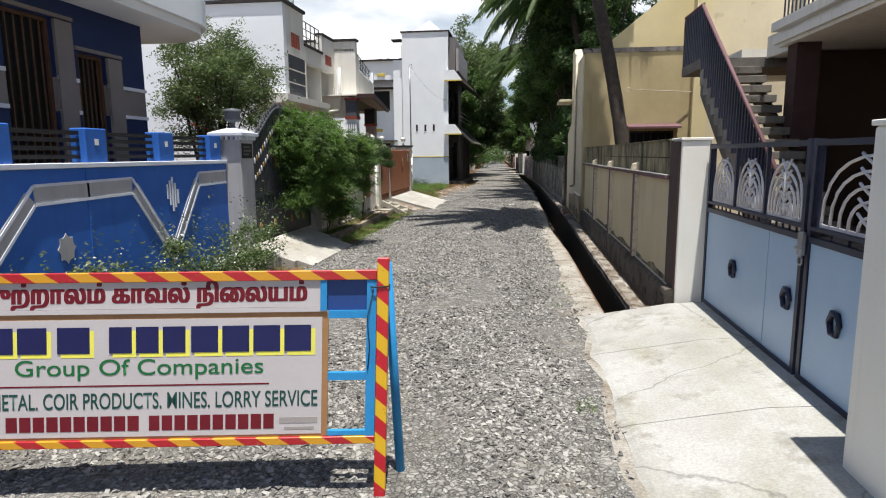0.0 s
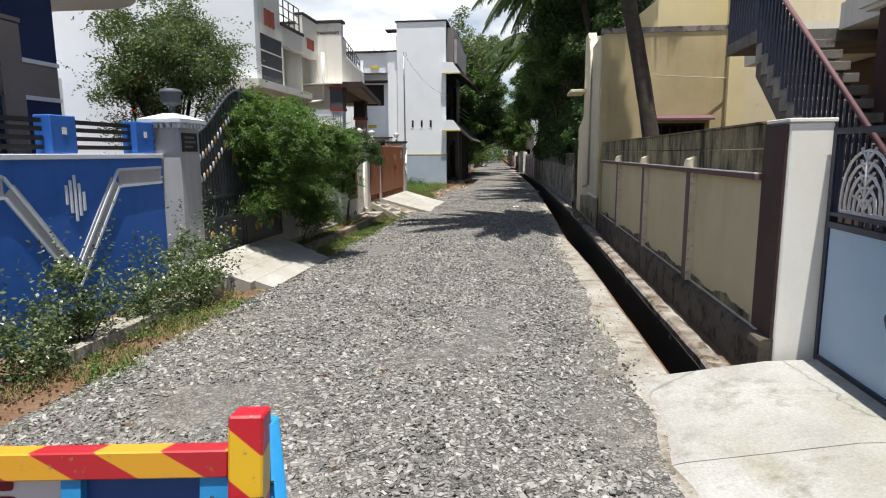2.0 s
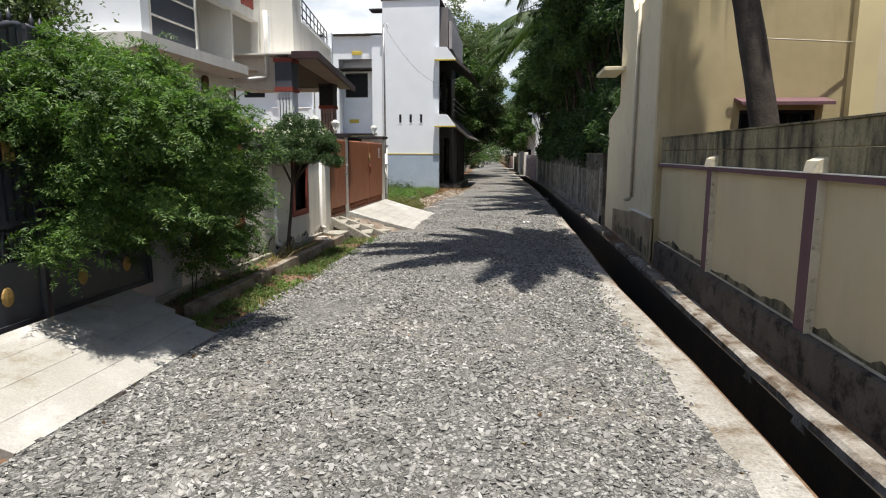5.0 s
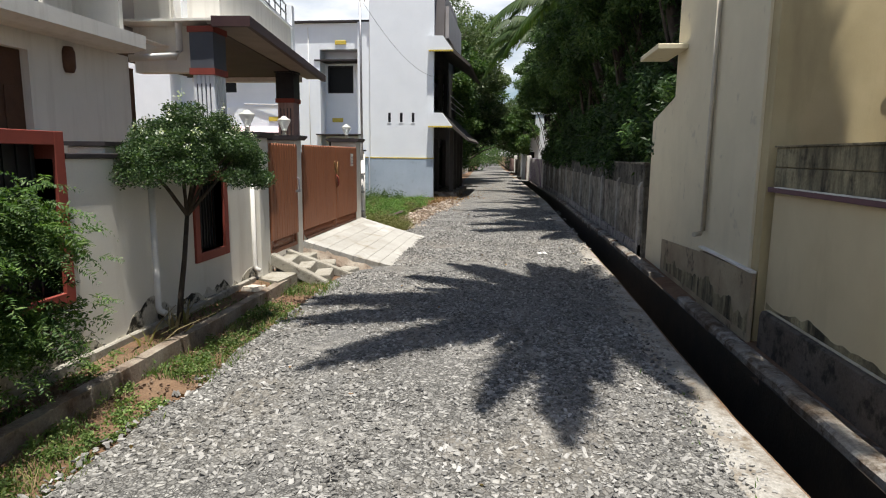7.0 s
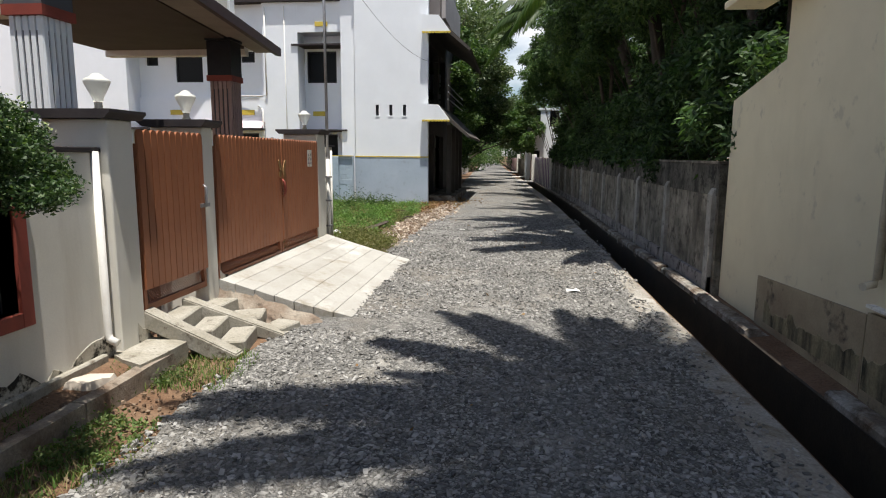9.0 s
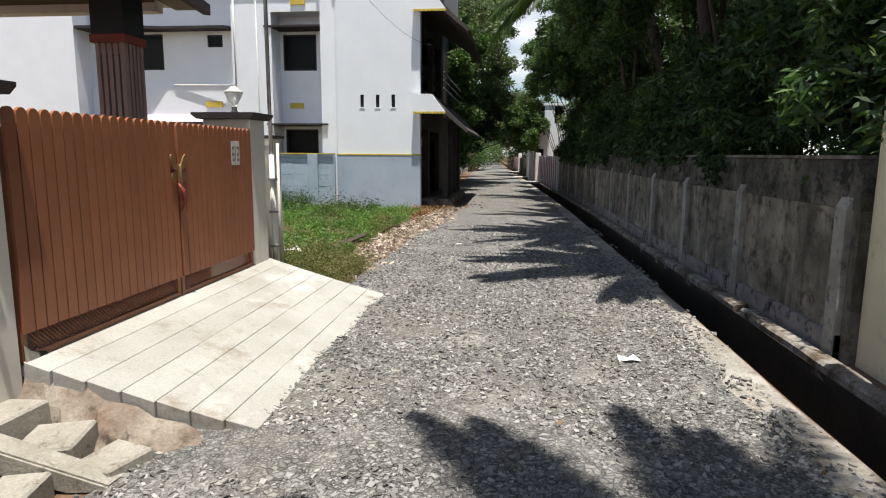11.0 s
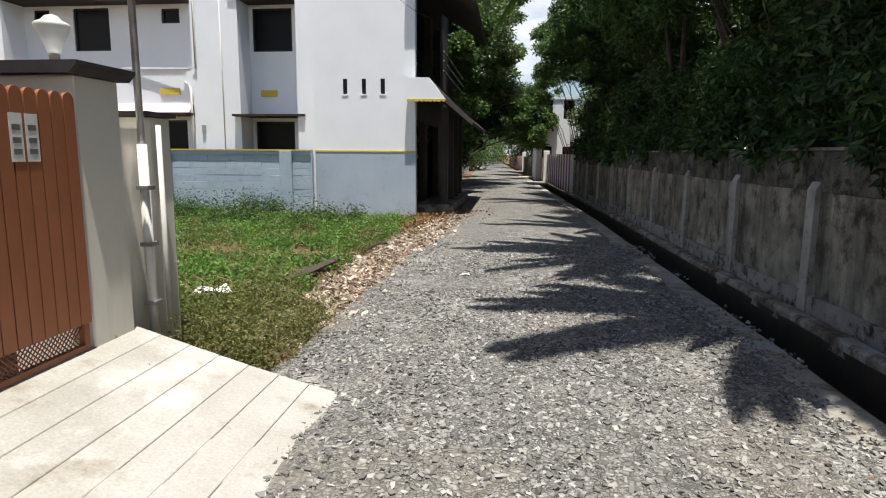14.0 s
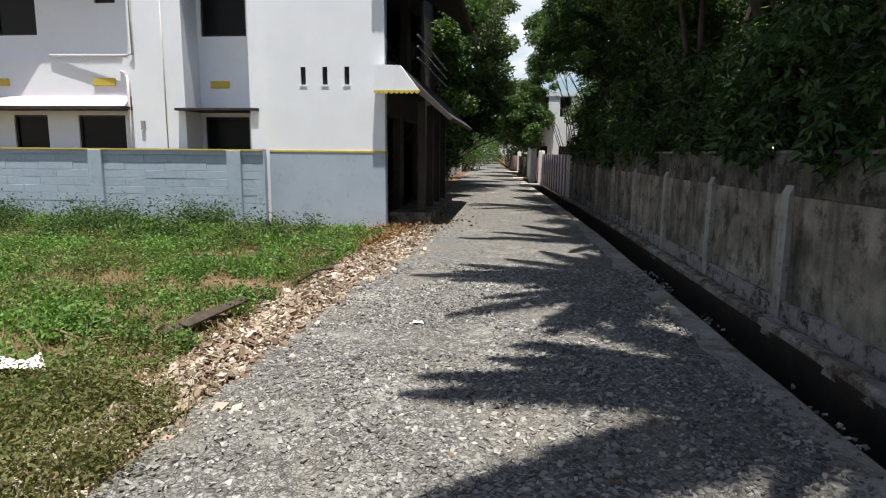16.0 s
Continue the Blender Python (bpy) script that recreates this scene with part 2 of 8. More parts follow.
# Soffit brown carries shade from under the porch roof.
M["soffit"] = surf("brown_soffit_with_shade", (0.26, 0.215, 0.185), (0.21, 0.175, 0.15), 2, 0.8, 0.1, 80, 0.08)
M["yellowcream"] = surf("yellow_cream_paint", (0.72, 0.62, 0.36), (0.66, 0.57, 0.34), 1.5, 0.75, 0.1, 100, 0.05)
M["stairgrey"] = surf("grey_stair_cement", (0.20, 0.185, 0.165), (0.13, 0.12, 0.105), 2.4, 0.9, 0.4, 50, 0.2, blot=(0.07, 0.06, 0.05), bcut=(0.55, 0.7))
# Brown for walls inside the porch, darkened to hold the porch's shade.
M["porchshade"] = surf("shaded_porch_brown", (0.055, 0.032, 0.022), (0.042, 0.025, 0.018), 2.0, 0.7, 0.1, 60, 0.08)
M["mould"] = surf("mouldy_plaster", (0.36, 0.31, 0.19), (0.17, 0.145, 0.09), 1.8, 0.9, 0.5, 45, 0.3, streak=(0.020, 0.017, 0.012), amount=0.94, edge=0.43, run=(4.5, 4.5, 0.9), blot=(0.05, 0.042, 0.028), bcut=(0.56, 0.72))
# Mould streaks are its own; the base grey is lowered for the trees' shade.
M["greywall"] = surf("weathered_shaded_cement", (0.31, 0.28, 0.23), (0.085, 0.077, 0.06), 1.6, 0.9, 0.4, 60, 0.25, streak=(0.03, 0.026, 0.021), amount=0.8, edge=0.47, run=(3.0, 3.0, 0.5), blot=(0.045, 0.039, 0.031), bcut=(0.51, 0.65))
M["mouldgrey"] = surf("black_mouldy_cement", (0.15, 0.14, 0.115), (0.06, 0.055, 0.046), 2.6, 0.9, 0.5, 50, 0.3, streak=(0.02, 0.018, 0.015), amount=0.8, edge=0.45, run=(2.6, 2.6, 1.0), blot=(0.022, 0.02, 0.016), bcut=(0.48, 0.6))
M["greypier"] = surf("worn_cement_pier", (0.36, 0.345, 0.31), (0.20, 0.19, 0.17), 3, 0.9, 0.3, 60, 0.15, blot=(0.07, 0.065, 0.06))
M["pillarwhite"] = surf("white_pillar_paint", (0.84, 0.82, 0.76), (0.79, 0.77, 0.70), 1.8, 0.7, 0.12, 90, 0.05, streak=(0.60, 0.56, 0.46), amount=0.3, edge=0.58)
M["plinthdark"] = surf("damp_plinth_cement", (0.125, 0.105, 0.088), (0.082, 0.068, 0.055), 2.2, 0.9, 0.4, 50, 0.25, blot=(0.028, 0.024, 0.02), bcut=(0.50, 0.62))
M["capcream"] = surf("worn_cream_ledge_paint", (0.66, 0.60, 0.46), (0.52, 0.46, 0.34), 5, 0.75, 0.3, 80, 0.12, blot=(0.22, 0.18, 0.12), bcut=(0.56, 0.68))
M["plinth"] = surf("plinth_cement", (0.27, 0.245, 0.235), (0.18, 0.165, 0.16), 2.2, 0.9, 0.4, 50, 0.25, blot=(0.028, 0.025, 0.022), bcut=(0.50, 0.62))
M["purple"] = surf("purple_brown_paint", (0.16, 0.085, 0.095), (0.13, 0.07, 0.08), 3, 0.7, 0.1, 100, 0.08)
M["maroon"] = surf("dark_maroon_paint", (0.045, 0.022, 0.024), (0.06, 0.03, 0.03), 3, 0.6, 0.1, 100, 0.08)
M["redframe"] = surf("red_oxide_paint", (0.27, 0.06, 0.042), (0.22, 0.05, 0.038), 4, 0.6, 0.15, 80, 0.1)
M["black"] = surf("black_paint", (0.015, 0.015, 0.018), (0.025, 0.025, 0.028), 5, 0.4, 0.05, 80, 0.1)
M["darkcap"] = surf("dark_coping_paint", (0.03, 0.026, 0.028), (0.05, 0.042, 0.044), 4, 0.75, 0.1, 80, 0.1, spec=0.2)
M["brown"] = surf("brown_gate_paint", (0.30, 0.115, 0.055), (0.27, 0.10, 0.048), 4, 0.45, 0.05, 60, 0.05, rnd=0.07, spec=0.4)
# Ceiling brown is darker still, for the deeper shade inside the porch.
M["ceilbrown"] = surf("brown_ceiling_with_shade", (0.085, 0.06, 0.05), (0.065, 0.046, 0.038), 2, 0.8, 0.1, 60, 0.06)
M["browndark"] = surf("dark_brown_paint", (0.15, 0.055, 0.03), (0.12, 0.045, 0.025), 4, 0.5, 0.05, 60, 0.05)
M["gateblue"] = surf("pale_blue_gate_paint", (0.33, 0.47, 0.65), (0.30, 0.44, 0.61), 1.5, 0.35, 0.04, 50, 0.04, streak=(0.33, 0.42, 0.55), amount=0.3, spec=0.5)
M["gatenavy"] = surf("navy_gate_frame_paint", (0.02, 0.025, 0.05), (0.03, 0.035, 0.06), 5, 0.4, 0.05, 80, 0.1)
M["silver"] = surf("silver_paint", (0.62, 0.62, 0.64), (0.52, 0.52, 0.55), 5, 0.45, 0.08, 80, 0.08, metal=0.1)
M["steel"] = surf("weathered_steel", (0.40, 0.40, 0.42), (0.28, 0.27, 0.27), 8, 0.45, 0.1, 80, 0.1, metal=0.8)
M["gateiron"] = surf("slate_black_gate_paint", (0.040, 0.043, 0.055), (0.055, 0.058, 0.07), 5, 0.42, 0.05, 80, 0.1, spec=0.5)
M["gold"] = surf("gold_paint", (0.42, 0.28, 0.10), (0.30, 0.19, 0.07), 12, 0.55, 0.1, 80, 0.15, metal=0.4)
M["pvc"] = surf("white_plastic_pipe", (0.72, 0.71, 0.68), (0.62, 0.60, 0.56), 4, 0.45, 0.05, 60, 0.06)
M["pvcdirty"] = surf("dirty_plastic_pipe", (0.55, 0.50, 0.40), (0.40, 0.35, 0.27), 5, 0.5, 0.1, 60, 0.12)
_m, _nt, _b = mat("lamp_glass")
_b.inputs["Base Color"].default_value = (0.95, 0.95, 0.90, 1)
_b.inputs["Roughness"].default_value = 0.4
_b.inputs["Transmission Weight"].default_value = 0.5
M["lampglass"] = _m
# Near-black panes stand in for the unlit rooms behind the openings.
M["pane"] = glass_dark("dark_room_pane", (0.008, 0.008, 0.009), 0.3)
M["pane"].node_tree.nodes["Principled BSDF"].inputs["Specular IOR Level"].default_value = 0.12
M["slate"] = surf("slate_grey_paint", (0.075, 0.082, 0.10), (0.09, 0.098, 0.115), 3, 0.6, 0.1, 100, 0.06)
M["offwhite"] = surf("off_white_wall_paint", (0.72, 0.695, 0.63), (0.66, 0.635, 0.565), 1.3, 0.75, 0.12, 90, 0.06, streak=(0.45, 0.405, 0.32), amount=0.4, edge=0.53, run=(3, 3, 0.4))
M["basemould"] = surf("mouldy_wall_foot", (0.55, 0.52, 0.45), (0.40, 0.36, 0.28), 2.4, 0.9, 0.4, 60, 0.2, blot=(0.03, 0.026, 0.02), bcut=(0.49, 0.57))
M["bronze"] = surf("tarnished_bronze", (0.22, 0.125, 0.055), (0.30, 0.18, 0.08), 9, 0.5, 0.1, 80, 0.15, metal=0.3)
# Near-black plaster: the shade of the lane side is put into the colour.
M["dark"] = surf("shade_brown_plaster", (0.06, 0.055, 0.05), (0.08, 0.07, 0.065), 2, 0.9, 0.1, 60, 0.1)
M["wood"] = surf("dark_window_wood", (0.07, 0.035, 0.022), (0.10, 0.05, 0.03), 5, 0.6, 0.2, 60, 0.2)
M["bluewash"] = surf("pale_blue_wash", (0.33, 0.41, 0.48), (0.38, 0.46, 0.53), 2.5, 0.85, 0.3, 60, 0.10, blot=(0.27, 0.32, 0.36), rnd=0.04)
M["bluerender"] = surf("blue_grey_render", (0.35, 0.42, 0.50), (0.41, 0.48, 0.56), 1.2, 0.85, 0.15, 60, 0.08, blot=(0.29, 0.33, 0.37))
M["yellow"] = surf("yellow_trim_paint", (0.60, 0.46, 0.07), (0.54, 0.41, 0.07), 4, 0.6, 0.1, 80, 0.06)
M["signwhite"] = surf("white_signboard", (0.50, 0.475, 0.485), (0.47, 0.445, 0.46), 3, 0.45, 0.02, 60, 0.03)
M["signbrown"] = surf("brown_sign_border", (0.36, 0.20, 0.09), (0.32, 0.17, 0.08), 5, 0.5, 0.05, 60, 0.08)
M["barblue"] = surf("barricade_blue_paint", (0.02, 0.22, 0.50), (0.03, 0.25, 0.55), 5, 0.4, 0.05, 60, 0.08)
M["barnavy"] = surf("barricade_dark_blue", (0.015, 0.05, 0.19), (0.02, 0.06, 0.22), 5, 0.4, 0.05, 60, 0.08)
M["lettermaroon"] = surf("maroon_lettering", (0.13, 0.008, 0.016), (0.15, 0.01, 0.02), 5, 0.5, 0, 60, 0.03)
M["letternavy"] = surf("navy_lettering", (0.012, 0.014, 0.075), (0.015, 0.018, 0.09), 5, 0.5, 0, 60, 0.03)
M["lettergreen"] = surf("green_lettering", (0.012, 0.13, 0.04), (0.015, 0.15, 0.045), 5, 0.5, 0, 60, 0.03)
M["letterdark"] = surf("dark_green_lettering", (0.012, 0.06, 0.05), (0.015, 0.07, 0.06), 5, 0.5, 0, 60, 0.03)
M["letteryellow"] = surf("yellow_letter_shadow", (0.80, 0.76, 0.12), (0.75, 0.72, 0.12), 5, 0.5, 0, 60, 0.03)
M["warn"] = stripes("red_yellow_bands", (0.46, 0.010, 0.022), (0.66, 0.40, 0.015), 0.115, (1.1, 0.0, 1.25))
M["warnrail"] = stripes("red_yellow_rail_bands", (0.38, 0.015, 0.022), (0.58, 0.29, 0.02), 0.115, (1.0, 0.0, 1.6))
# Bark darkened for trunks that stand in shade.
M["bark"] = surf("shaded_palm_bark", (0.032, 0.026, 0.022), (0.06, 0.049, 0.041), 6, 0.95, 0.6, 30, 0.3)
M["trunk"] = surf("tree_bark", (0.045, 0.034, 0.026), (0.075, 0.06, 0.045), 6, 0.95, 0.7, 35, 0.3)
M["leafdark"] = leafy("dark_tree_leaves", (0.017, 0.038, 0.013), (0.038, 0.078, 0.024), (0.095, 0.155, 0.05), patch=(0.45, 1.5), size=0.7)
M["leafcreep"] = leafy("creeper_leaves", (0.036, 0.082, 0.022), (0.08, 0.15, 0.036), (0.18, 0.265, 0.075), thin=0.36, patch=(0.5, 1.35), size=2.2)
M["leaftree"] = leafy("small_tree_leaves", (0.020, 0.045, 0.014), (0.045, 0.085, 0.028), (0.12, 0.17, 0.075), rough=0.5)
M["leafmid"] = leafy("garden_leaves", (0.034, 0.072, 0.021), (0.064, 0.122, 0.034), (0.14, 0.20, 0.06))
M["leafpale"] = leafy("pale_shrub_leaves", (0.060, 0.095, 0.038), (0.10, 0.142, 0.062), (0.20, 0.235, 0.125))
M["palmleaf"] = leafy("palm_leaves", (0.035, 0.07, 0.018), (0.055, 0.10, 0.025), (0.09, 0.12, 0.035))
M["grass"] = leafy("grass_blades", (0.05, 0.10, 0.018), (0.08, 0.145, 0.026), (0.16, 0.18, 0.05), 0.7)
M["weed"] = leafy("weed_leaves", (0.085, 0.14, 0.042), (0.13, 0.20, 0.056), (0.22, 0.265, 0.09), 0.65, 0.3, (0.45, 1.5), 0.9)
M["weedlush"] = leafy("lush_weed_leaves", (0.075, 0.155, 0.034), (0.12, 0.23, 0.05), (0.20, 0.31, 0.085), 0.6, 0.3, (0.55, 1.35), 1.6)
M["weeddark"] = leafy("dark_weed_leaves", (0.025, 0.055, 0.016), (0.05, 0.095, 0.026), (0.11, 0.165, 0.05), 0.6, 0.3, (0.5, 1.4), 1.2)
M["leafolive"] = leafy("olive_weed_leaves", (0.10, 0.105, 0.035), (0.14, 0.15, 0.05), (0.21, 0.185, 0.08), 0.7)
M["drygrass"] = leafy("dry_grass", (0.20, 0.155, 0.08), (0.26, 0.21, 0.11), (0.17, 0.17, 0.06), 0.8)
M["flower"] = leafy("white_petals", (0.70, 0.72, 0.66), (0.75, 0.76, 0.70), (0.66, 0.68, 0.58), 0.6)
M["redflower"] = leafy("red_petals", (0.45, 0.03, 0.02), (0.5, 0.05, 0.03), (0.55, 0.1, 0.03), 0.6)
M["rubble"] = leafy("rubble_stone", (0.12, 0.075, 0.05), (0.29, 0.225, 0.165), (0.52, 0.46, 0.39), 0.95, 0.0)
M["clod"] = leafy("soil_clods", (0.09, 0.055, 0.034), (0.16, 0.105, 0.068), (0.25, 0.19, 0.135), 0.95, 0.0)
M["deadleaf"] = leafy("fallen_leaves", (0.15, 0.075, 0.035), (0.24, 0.135, 0.07), (0.34, 0.23, 0.13), 0.8)
M["paper"] = surf("white_litter", (0.66, 0.65, 0.62), (0.58, 0.57, 0.54), 8, 0.8, 0.2, 60, 0.08)
M["pinkwall"] = surf("pink_brown_paint", (0.42, 0.30, 0.27), (0.36, 0.26, 0.24), 3, 0.8, 0.1, 60, 0.08)
M["pinkpale"] = surf("pale_pink_paint", (0.66, 0.50, 0.52), (0.60, 0.46, 0.48), 2, 0.75, 0.1, 80, 0.05)
M["violet"] = surf("violet_wall_paint", (0.22, 0.14, 0.26), (0.26, 0.17, 0.30), 3, 0.8, 0.1, 60, 0.08)
M["cable"] = surf("black_cable", (0.02, 0.02, 0.02), (0.03, 0.03, 0.03), 5, 0.6, 0, 60, 0.05)


# ---- mesh helpers ----
def box(bm, x0, x1, y0, y1, z0, z1, m=None, bevel=0.0):
    """An upright block between two corners, turned by m where given."""
    r = bmesh.ops.create_cube(bm, size=1.0)
    vs = r["verts"]
    for v in vs:
        v.co = Vector((x0 + (v.co.x + 0.5) * (x1 - x0), y0 + (v.co.y + 0.5) * (y1 - y0), z0 + (v.co.z + 0.5) * (z1 - z0)))
        if m:
            v.co = m @ v.co
    if bevel:
        es = list({e for v in vs for e in v.link_edges})
        bmesh.ops.bevel(bm, geom=es, offset=bevel, segments=1, affect="EDGES")


def tube(bm, pts, radii, sides=8, cap=True):
    """A round bar along points, with a radius at each."""
    rings = []
    pts = [Vector(p) for p in pts]
    for i, p in enumerate(pts):
        d = (pts[min(i + 1, len(pts) - 1)] - pts[max(i - 1, 0)]).normalized()
        a = d.cross(Vector((0, 0, 1)) if abs(d.z) < 0.9 else Vector((1, 0, 0))).normalized()
        b = d.cross(a)
        r = radii[i] if isinstance(radii, (list, tuple)) else radii
        rings.append([bm.verts.new(p + (a * math.cos(k * math.tau / sides) + b * math.sin(k * math.tau / sides)) * r) for k in range(sides)])
    for r0, r1 in zip(rings, rings[1:]):
        for k in range(sides):
            f = bm.faces.new((r0[k], r0[(k + 1) % sides], r1[(k + 1) % sides], r1[k]))
            f.smooth = True
    if cap:
        bm.faces.new(rings[0][::-1])
        bm.faces.new(rings[-1])


def lathe(bm, prof, cx, cy, sides=16):
    """A turned form: rows of radius and height round an upright axis."""
    rings = [[bm.verts.new((cx + r * math.cos(k * math.tau / sides), cy + r * math.sin(k * math.tau / sides), z)) for k in range(sides)] for r, z in prof]
    for r0, r1 in zip(rings, rings[1:]):
        for k in range(sides):
            f = bm.faces.new((r0[k], r0[(k + 1) % sides], r1[(k + 1) % sides], r1[k]))
            f.smooth = True
    bm.faces.new(rings[0][::-1])
    bm.faces.new(rings[-1])


def prism(bm, pts, axis, a, b):
    """A flat outline pushed from a to b along an axis; the outline's two numbers are the other axes in order."""
    def at(p, v):
        return {"x": (v, p[0], p[1]), "y": (p[0], v, p[1]), "z": (p[0], p[1], v)}[axis]
    lo, hi = [bm.verts.new(at(p, a)) for p in pts], [bm.verts.new(at(p, b)) for p in pts]
    n = len(pts)
    bm.faces.new(lo)
    bm.faces.new(hi[::-1])
    for i in range(n):
        bm.faces.new((lo[i], hi[i], hi[(i + 1) % n], lo[(i + 1) % n]))
    bmesh.ops.recalc_face_normals(bm, faces=bm.faces[:])


def pierced(bm, axis, a0, a1, z0, z1, p0, p1, holes):
    """A wall between a0 and a1 along an axis (x or y), p0 to p1 thick, with openings (a, b, low, high) through it."""
    aa = sorted({a0, a1, *[min(max(h[i], a0), a1) for h in holes for i in (0, 1)]})
    zz = sorted({z0, z1, *[min(max(h[i], z0), z1) for h in holes for i in (2, 3)]})
    for i in range(len(aa) - 1):
        run = None
        for k in range(len(zz) - 1):
            ca, cz = (aa[i] + aa[i + 1]) / 2, (zz[k] + zz[k + 1]) / 2
            gap = any(h[0] < ca < h[1] and h[2] < cz < h[3] for h in holes)
            if not gap:
                run = [zz[k], zz[k + 1]] if run is None else [run[0], zz[k + 1]]
            if run and (gap or k == len(zz) - 2):
                if axis == "x":
                    box(bm, aa[i], aa[i + 1], p0, p1, *run)
                else:
                    box(bm, p0, p1, aa[i], aa[i + 1], *run)
                run = None
    bmesh.ops.remove_doubles(bm, verts=bm.verts[:], dist=1e-5)


def thing(name, loc, label="", category="", group="", kind=""):
    e = new(name)
    e.location = loc
    e.empty_display_size = 0.1
    return tagged(e, label, category, group, kind)


def base_of(o):
    """Where a thing or a part of one stands, before the first update of the scene."""
    return base_of(o.parent) if o.type == "MESH" and o.parent else o.location


def part(name, bm, material, parent=None, label=""):
    """Links a bmesh in world places as one mesh object under a thing or under a part."""
    me = bpy.data.meshes.new(name)
    bm.to_mesh(me)
    bm.free()
    return part_me(name, me, material, parent, label)


def part_me(name, me, material, parent=None, label=""):
    if material and not me.materials:
        me.materials.append(material)
    o = new(name, me)
    if parent:
        o.parent = parent
        if parent.type == "EMPTY":
            o.matrix_parent_inverse = Matrix.Translation(-parent.location)
    return tagged(o, label)


def quick(name, boxes, material, parent=None, label="", bevel=0.0):
    """Blocks of one look: one mesh for a frame, else a part for each block."""
    groups = [boxes] if name in ("opening_frame", "window", "leaf_frame", "gate_frame", "fascia") or parent is None else [[b] for b in boxes]
    made = []
    for g in groups:
        bm = bmesh.new()
        for b in g:
            box(bm, *b, bevel=bevel)
        made.append(part(name, bm, material, parent, label))
    return made[0]


def rod(name, pts, r, material, parent=None, label="", sides=8):
    bm = bmesh.new()
    tube(bm, pts, r, sides)
    return part(name, bm, material, parent, label)


def piece(name, me, parent, m, material=None):
    """One of many alike pieces: an object of its own on a shared mesh."""
    o = new(name, me)
    o.parent = parent
    o.matrix_parent_inverse = Matrix.Translation(-parent.location) if parent.type == "EMPTY" else Matrix()
    o.matrix_basis = m
    return o


def skewed(name, pts, z0, z1, material, label, parent):
    """An upright prism over a plan outline that follows the slanting lane front."""
    bm = bmesh.new()
    lo = [bm.verts.new((x, y, z0)) for x, y in pts]
    hi = [bm.verts.new((x, y, z1)) for x, y in pts]
    bm.faces.new(lo[::-1])
    bm.faces.new(hi)
    for i in range(len(pts)):
        j = (i + 1) % len(pts)
        bm.faces.new((lo[i], lo[j], hi[j], hi[i]))
    bmesh.ops.recalc_face_normals(bm, faces=bm.faces[:])
    return part(name, bm, material, parent, label)


def mesh_np(name, verts, faces):
    """A mesh from arrays of points and of three- or four-cornered faces."""
    me = bpy.data.meshes.new(name)
    n = faces.shape[1]
    me.vertices.add(len(verts))
    me.vertices.foreach_set("co", verts.astype(np.float32).ravel())
    me.loops.add(faces.size)
    me.loops.foreach_set("vertex_index", faces.astype(np.int32).ravel())
    me.polygons.add(len(faces))
    me.polygons.foreach_set("loop_start", np.arange(0, faces.size, n, dtype=np.int32))
    me.update(calc_edges=True)
    return me


def leaves(name, rng, pos, size, aspect=2.2, droop=0.0, fold=0.25, up=0.3):
    """Single leaves at the given places: pointed, folded along the rib, every one turned at random."""
    n = len(pos)
    d = rng.normal(size=(n, 3))
    d[:, 2] = d[:, 2] * 0.6 - droop
    d /= np.linalg.norm(d, axis=1)[:, None] + 1e-9
    r = rng.normal(size=(n, 3))
    r[:, 2] += max(0.0, up - 0.3) * 3.0
    r[:, 2] *= 1 - min(up, 0.3)
    s = np.cross(d, r)
    s /= np.linalg.norm(s, axis=1)[:, None] + 1e-9
    nn = np.cross(s, d)
    ln = size * rng.uniform(0.6, 1.3, n)[:, None]
    w = ln / aspect
    v = np.stack([pos, pos + d * ln * 0.5 + s * w * 0.5 + nn * w * fold, pos + d * ln, pos + d * ln * 0.5 - s * w * 0.5 + nn * w * fold], 1)
    f = np.arange(4 * n).reshape(n, 4)
    return mesh_np(name, v.reshape(-1, 3), f)


def blobs(rng, centres, n, hollow=0.55):
    """Places inside lumpy bodies: rows of x, y, z, and three radii; more towards the skin."""
    c = np.array(centres, float)
    vol = (c[:, 3] * c[:, 4] * c[:, 5]) ** 0.67
    k = rng.choice(len(c), n, p=vol / vol.sum())
    d = rng.normal(size=(n, 3))
    d /= np.linalg.norm(d, axis=1)[:, None]
    r = (hollow + (1 - hollow) * rng.uniform(0, 1, n) ** 0.6)[:, None] * rng.normal(1, 0.09, n)[:, None]
    return c[k, :3] + d * r * c[k, 3:6]


def clumpy(rng, centre, radii, count, size, seedk=0):
    """Many small bodies that fill a big one, so that a crown has lumps and gaps."""
    out = []
    for _ in range(count):
        d = rng.normal(size=3)
        d /= np.linalg.norm(d)
        k = rng.uniform(0.35, 1.0)
        s = size * rng.uniform(0.6, 1.35)
        out.append([centre[0] + d[0] * radii[0] * k, centre[1] + d[1] * radii[1] * k, centre[2] + d[2] * radii[2] * k, s, s, s * 0.75])
    return out


def gz(y):
    """Height of the lane: nearly level, with long shallow waves."""
    return 0.012 * math.sin(y * 0.35)


def bend(y):
    """The lane swings a little to its left further on."""
    return 0.0 if y < 18 else -0.016 * (y - 18) if y < 34 else -0.256 - 0.042 * (y - 34)


# ---- ground, lane, drain ----
def stations(y0, y1, step):
    n = max(1, int(round((y1 - y0) / step)))
    return [y0 + (y1 - y0) * i / n for i in range(n + 1)]


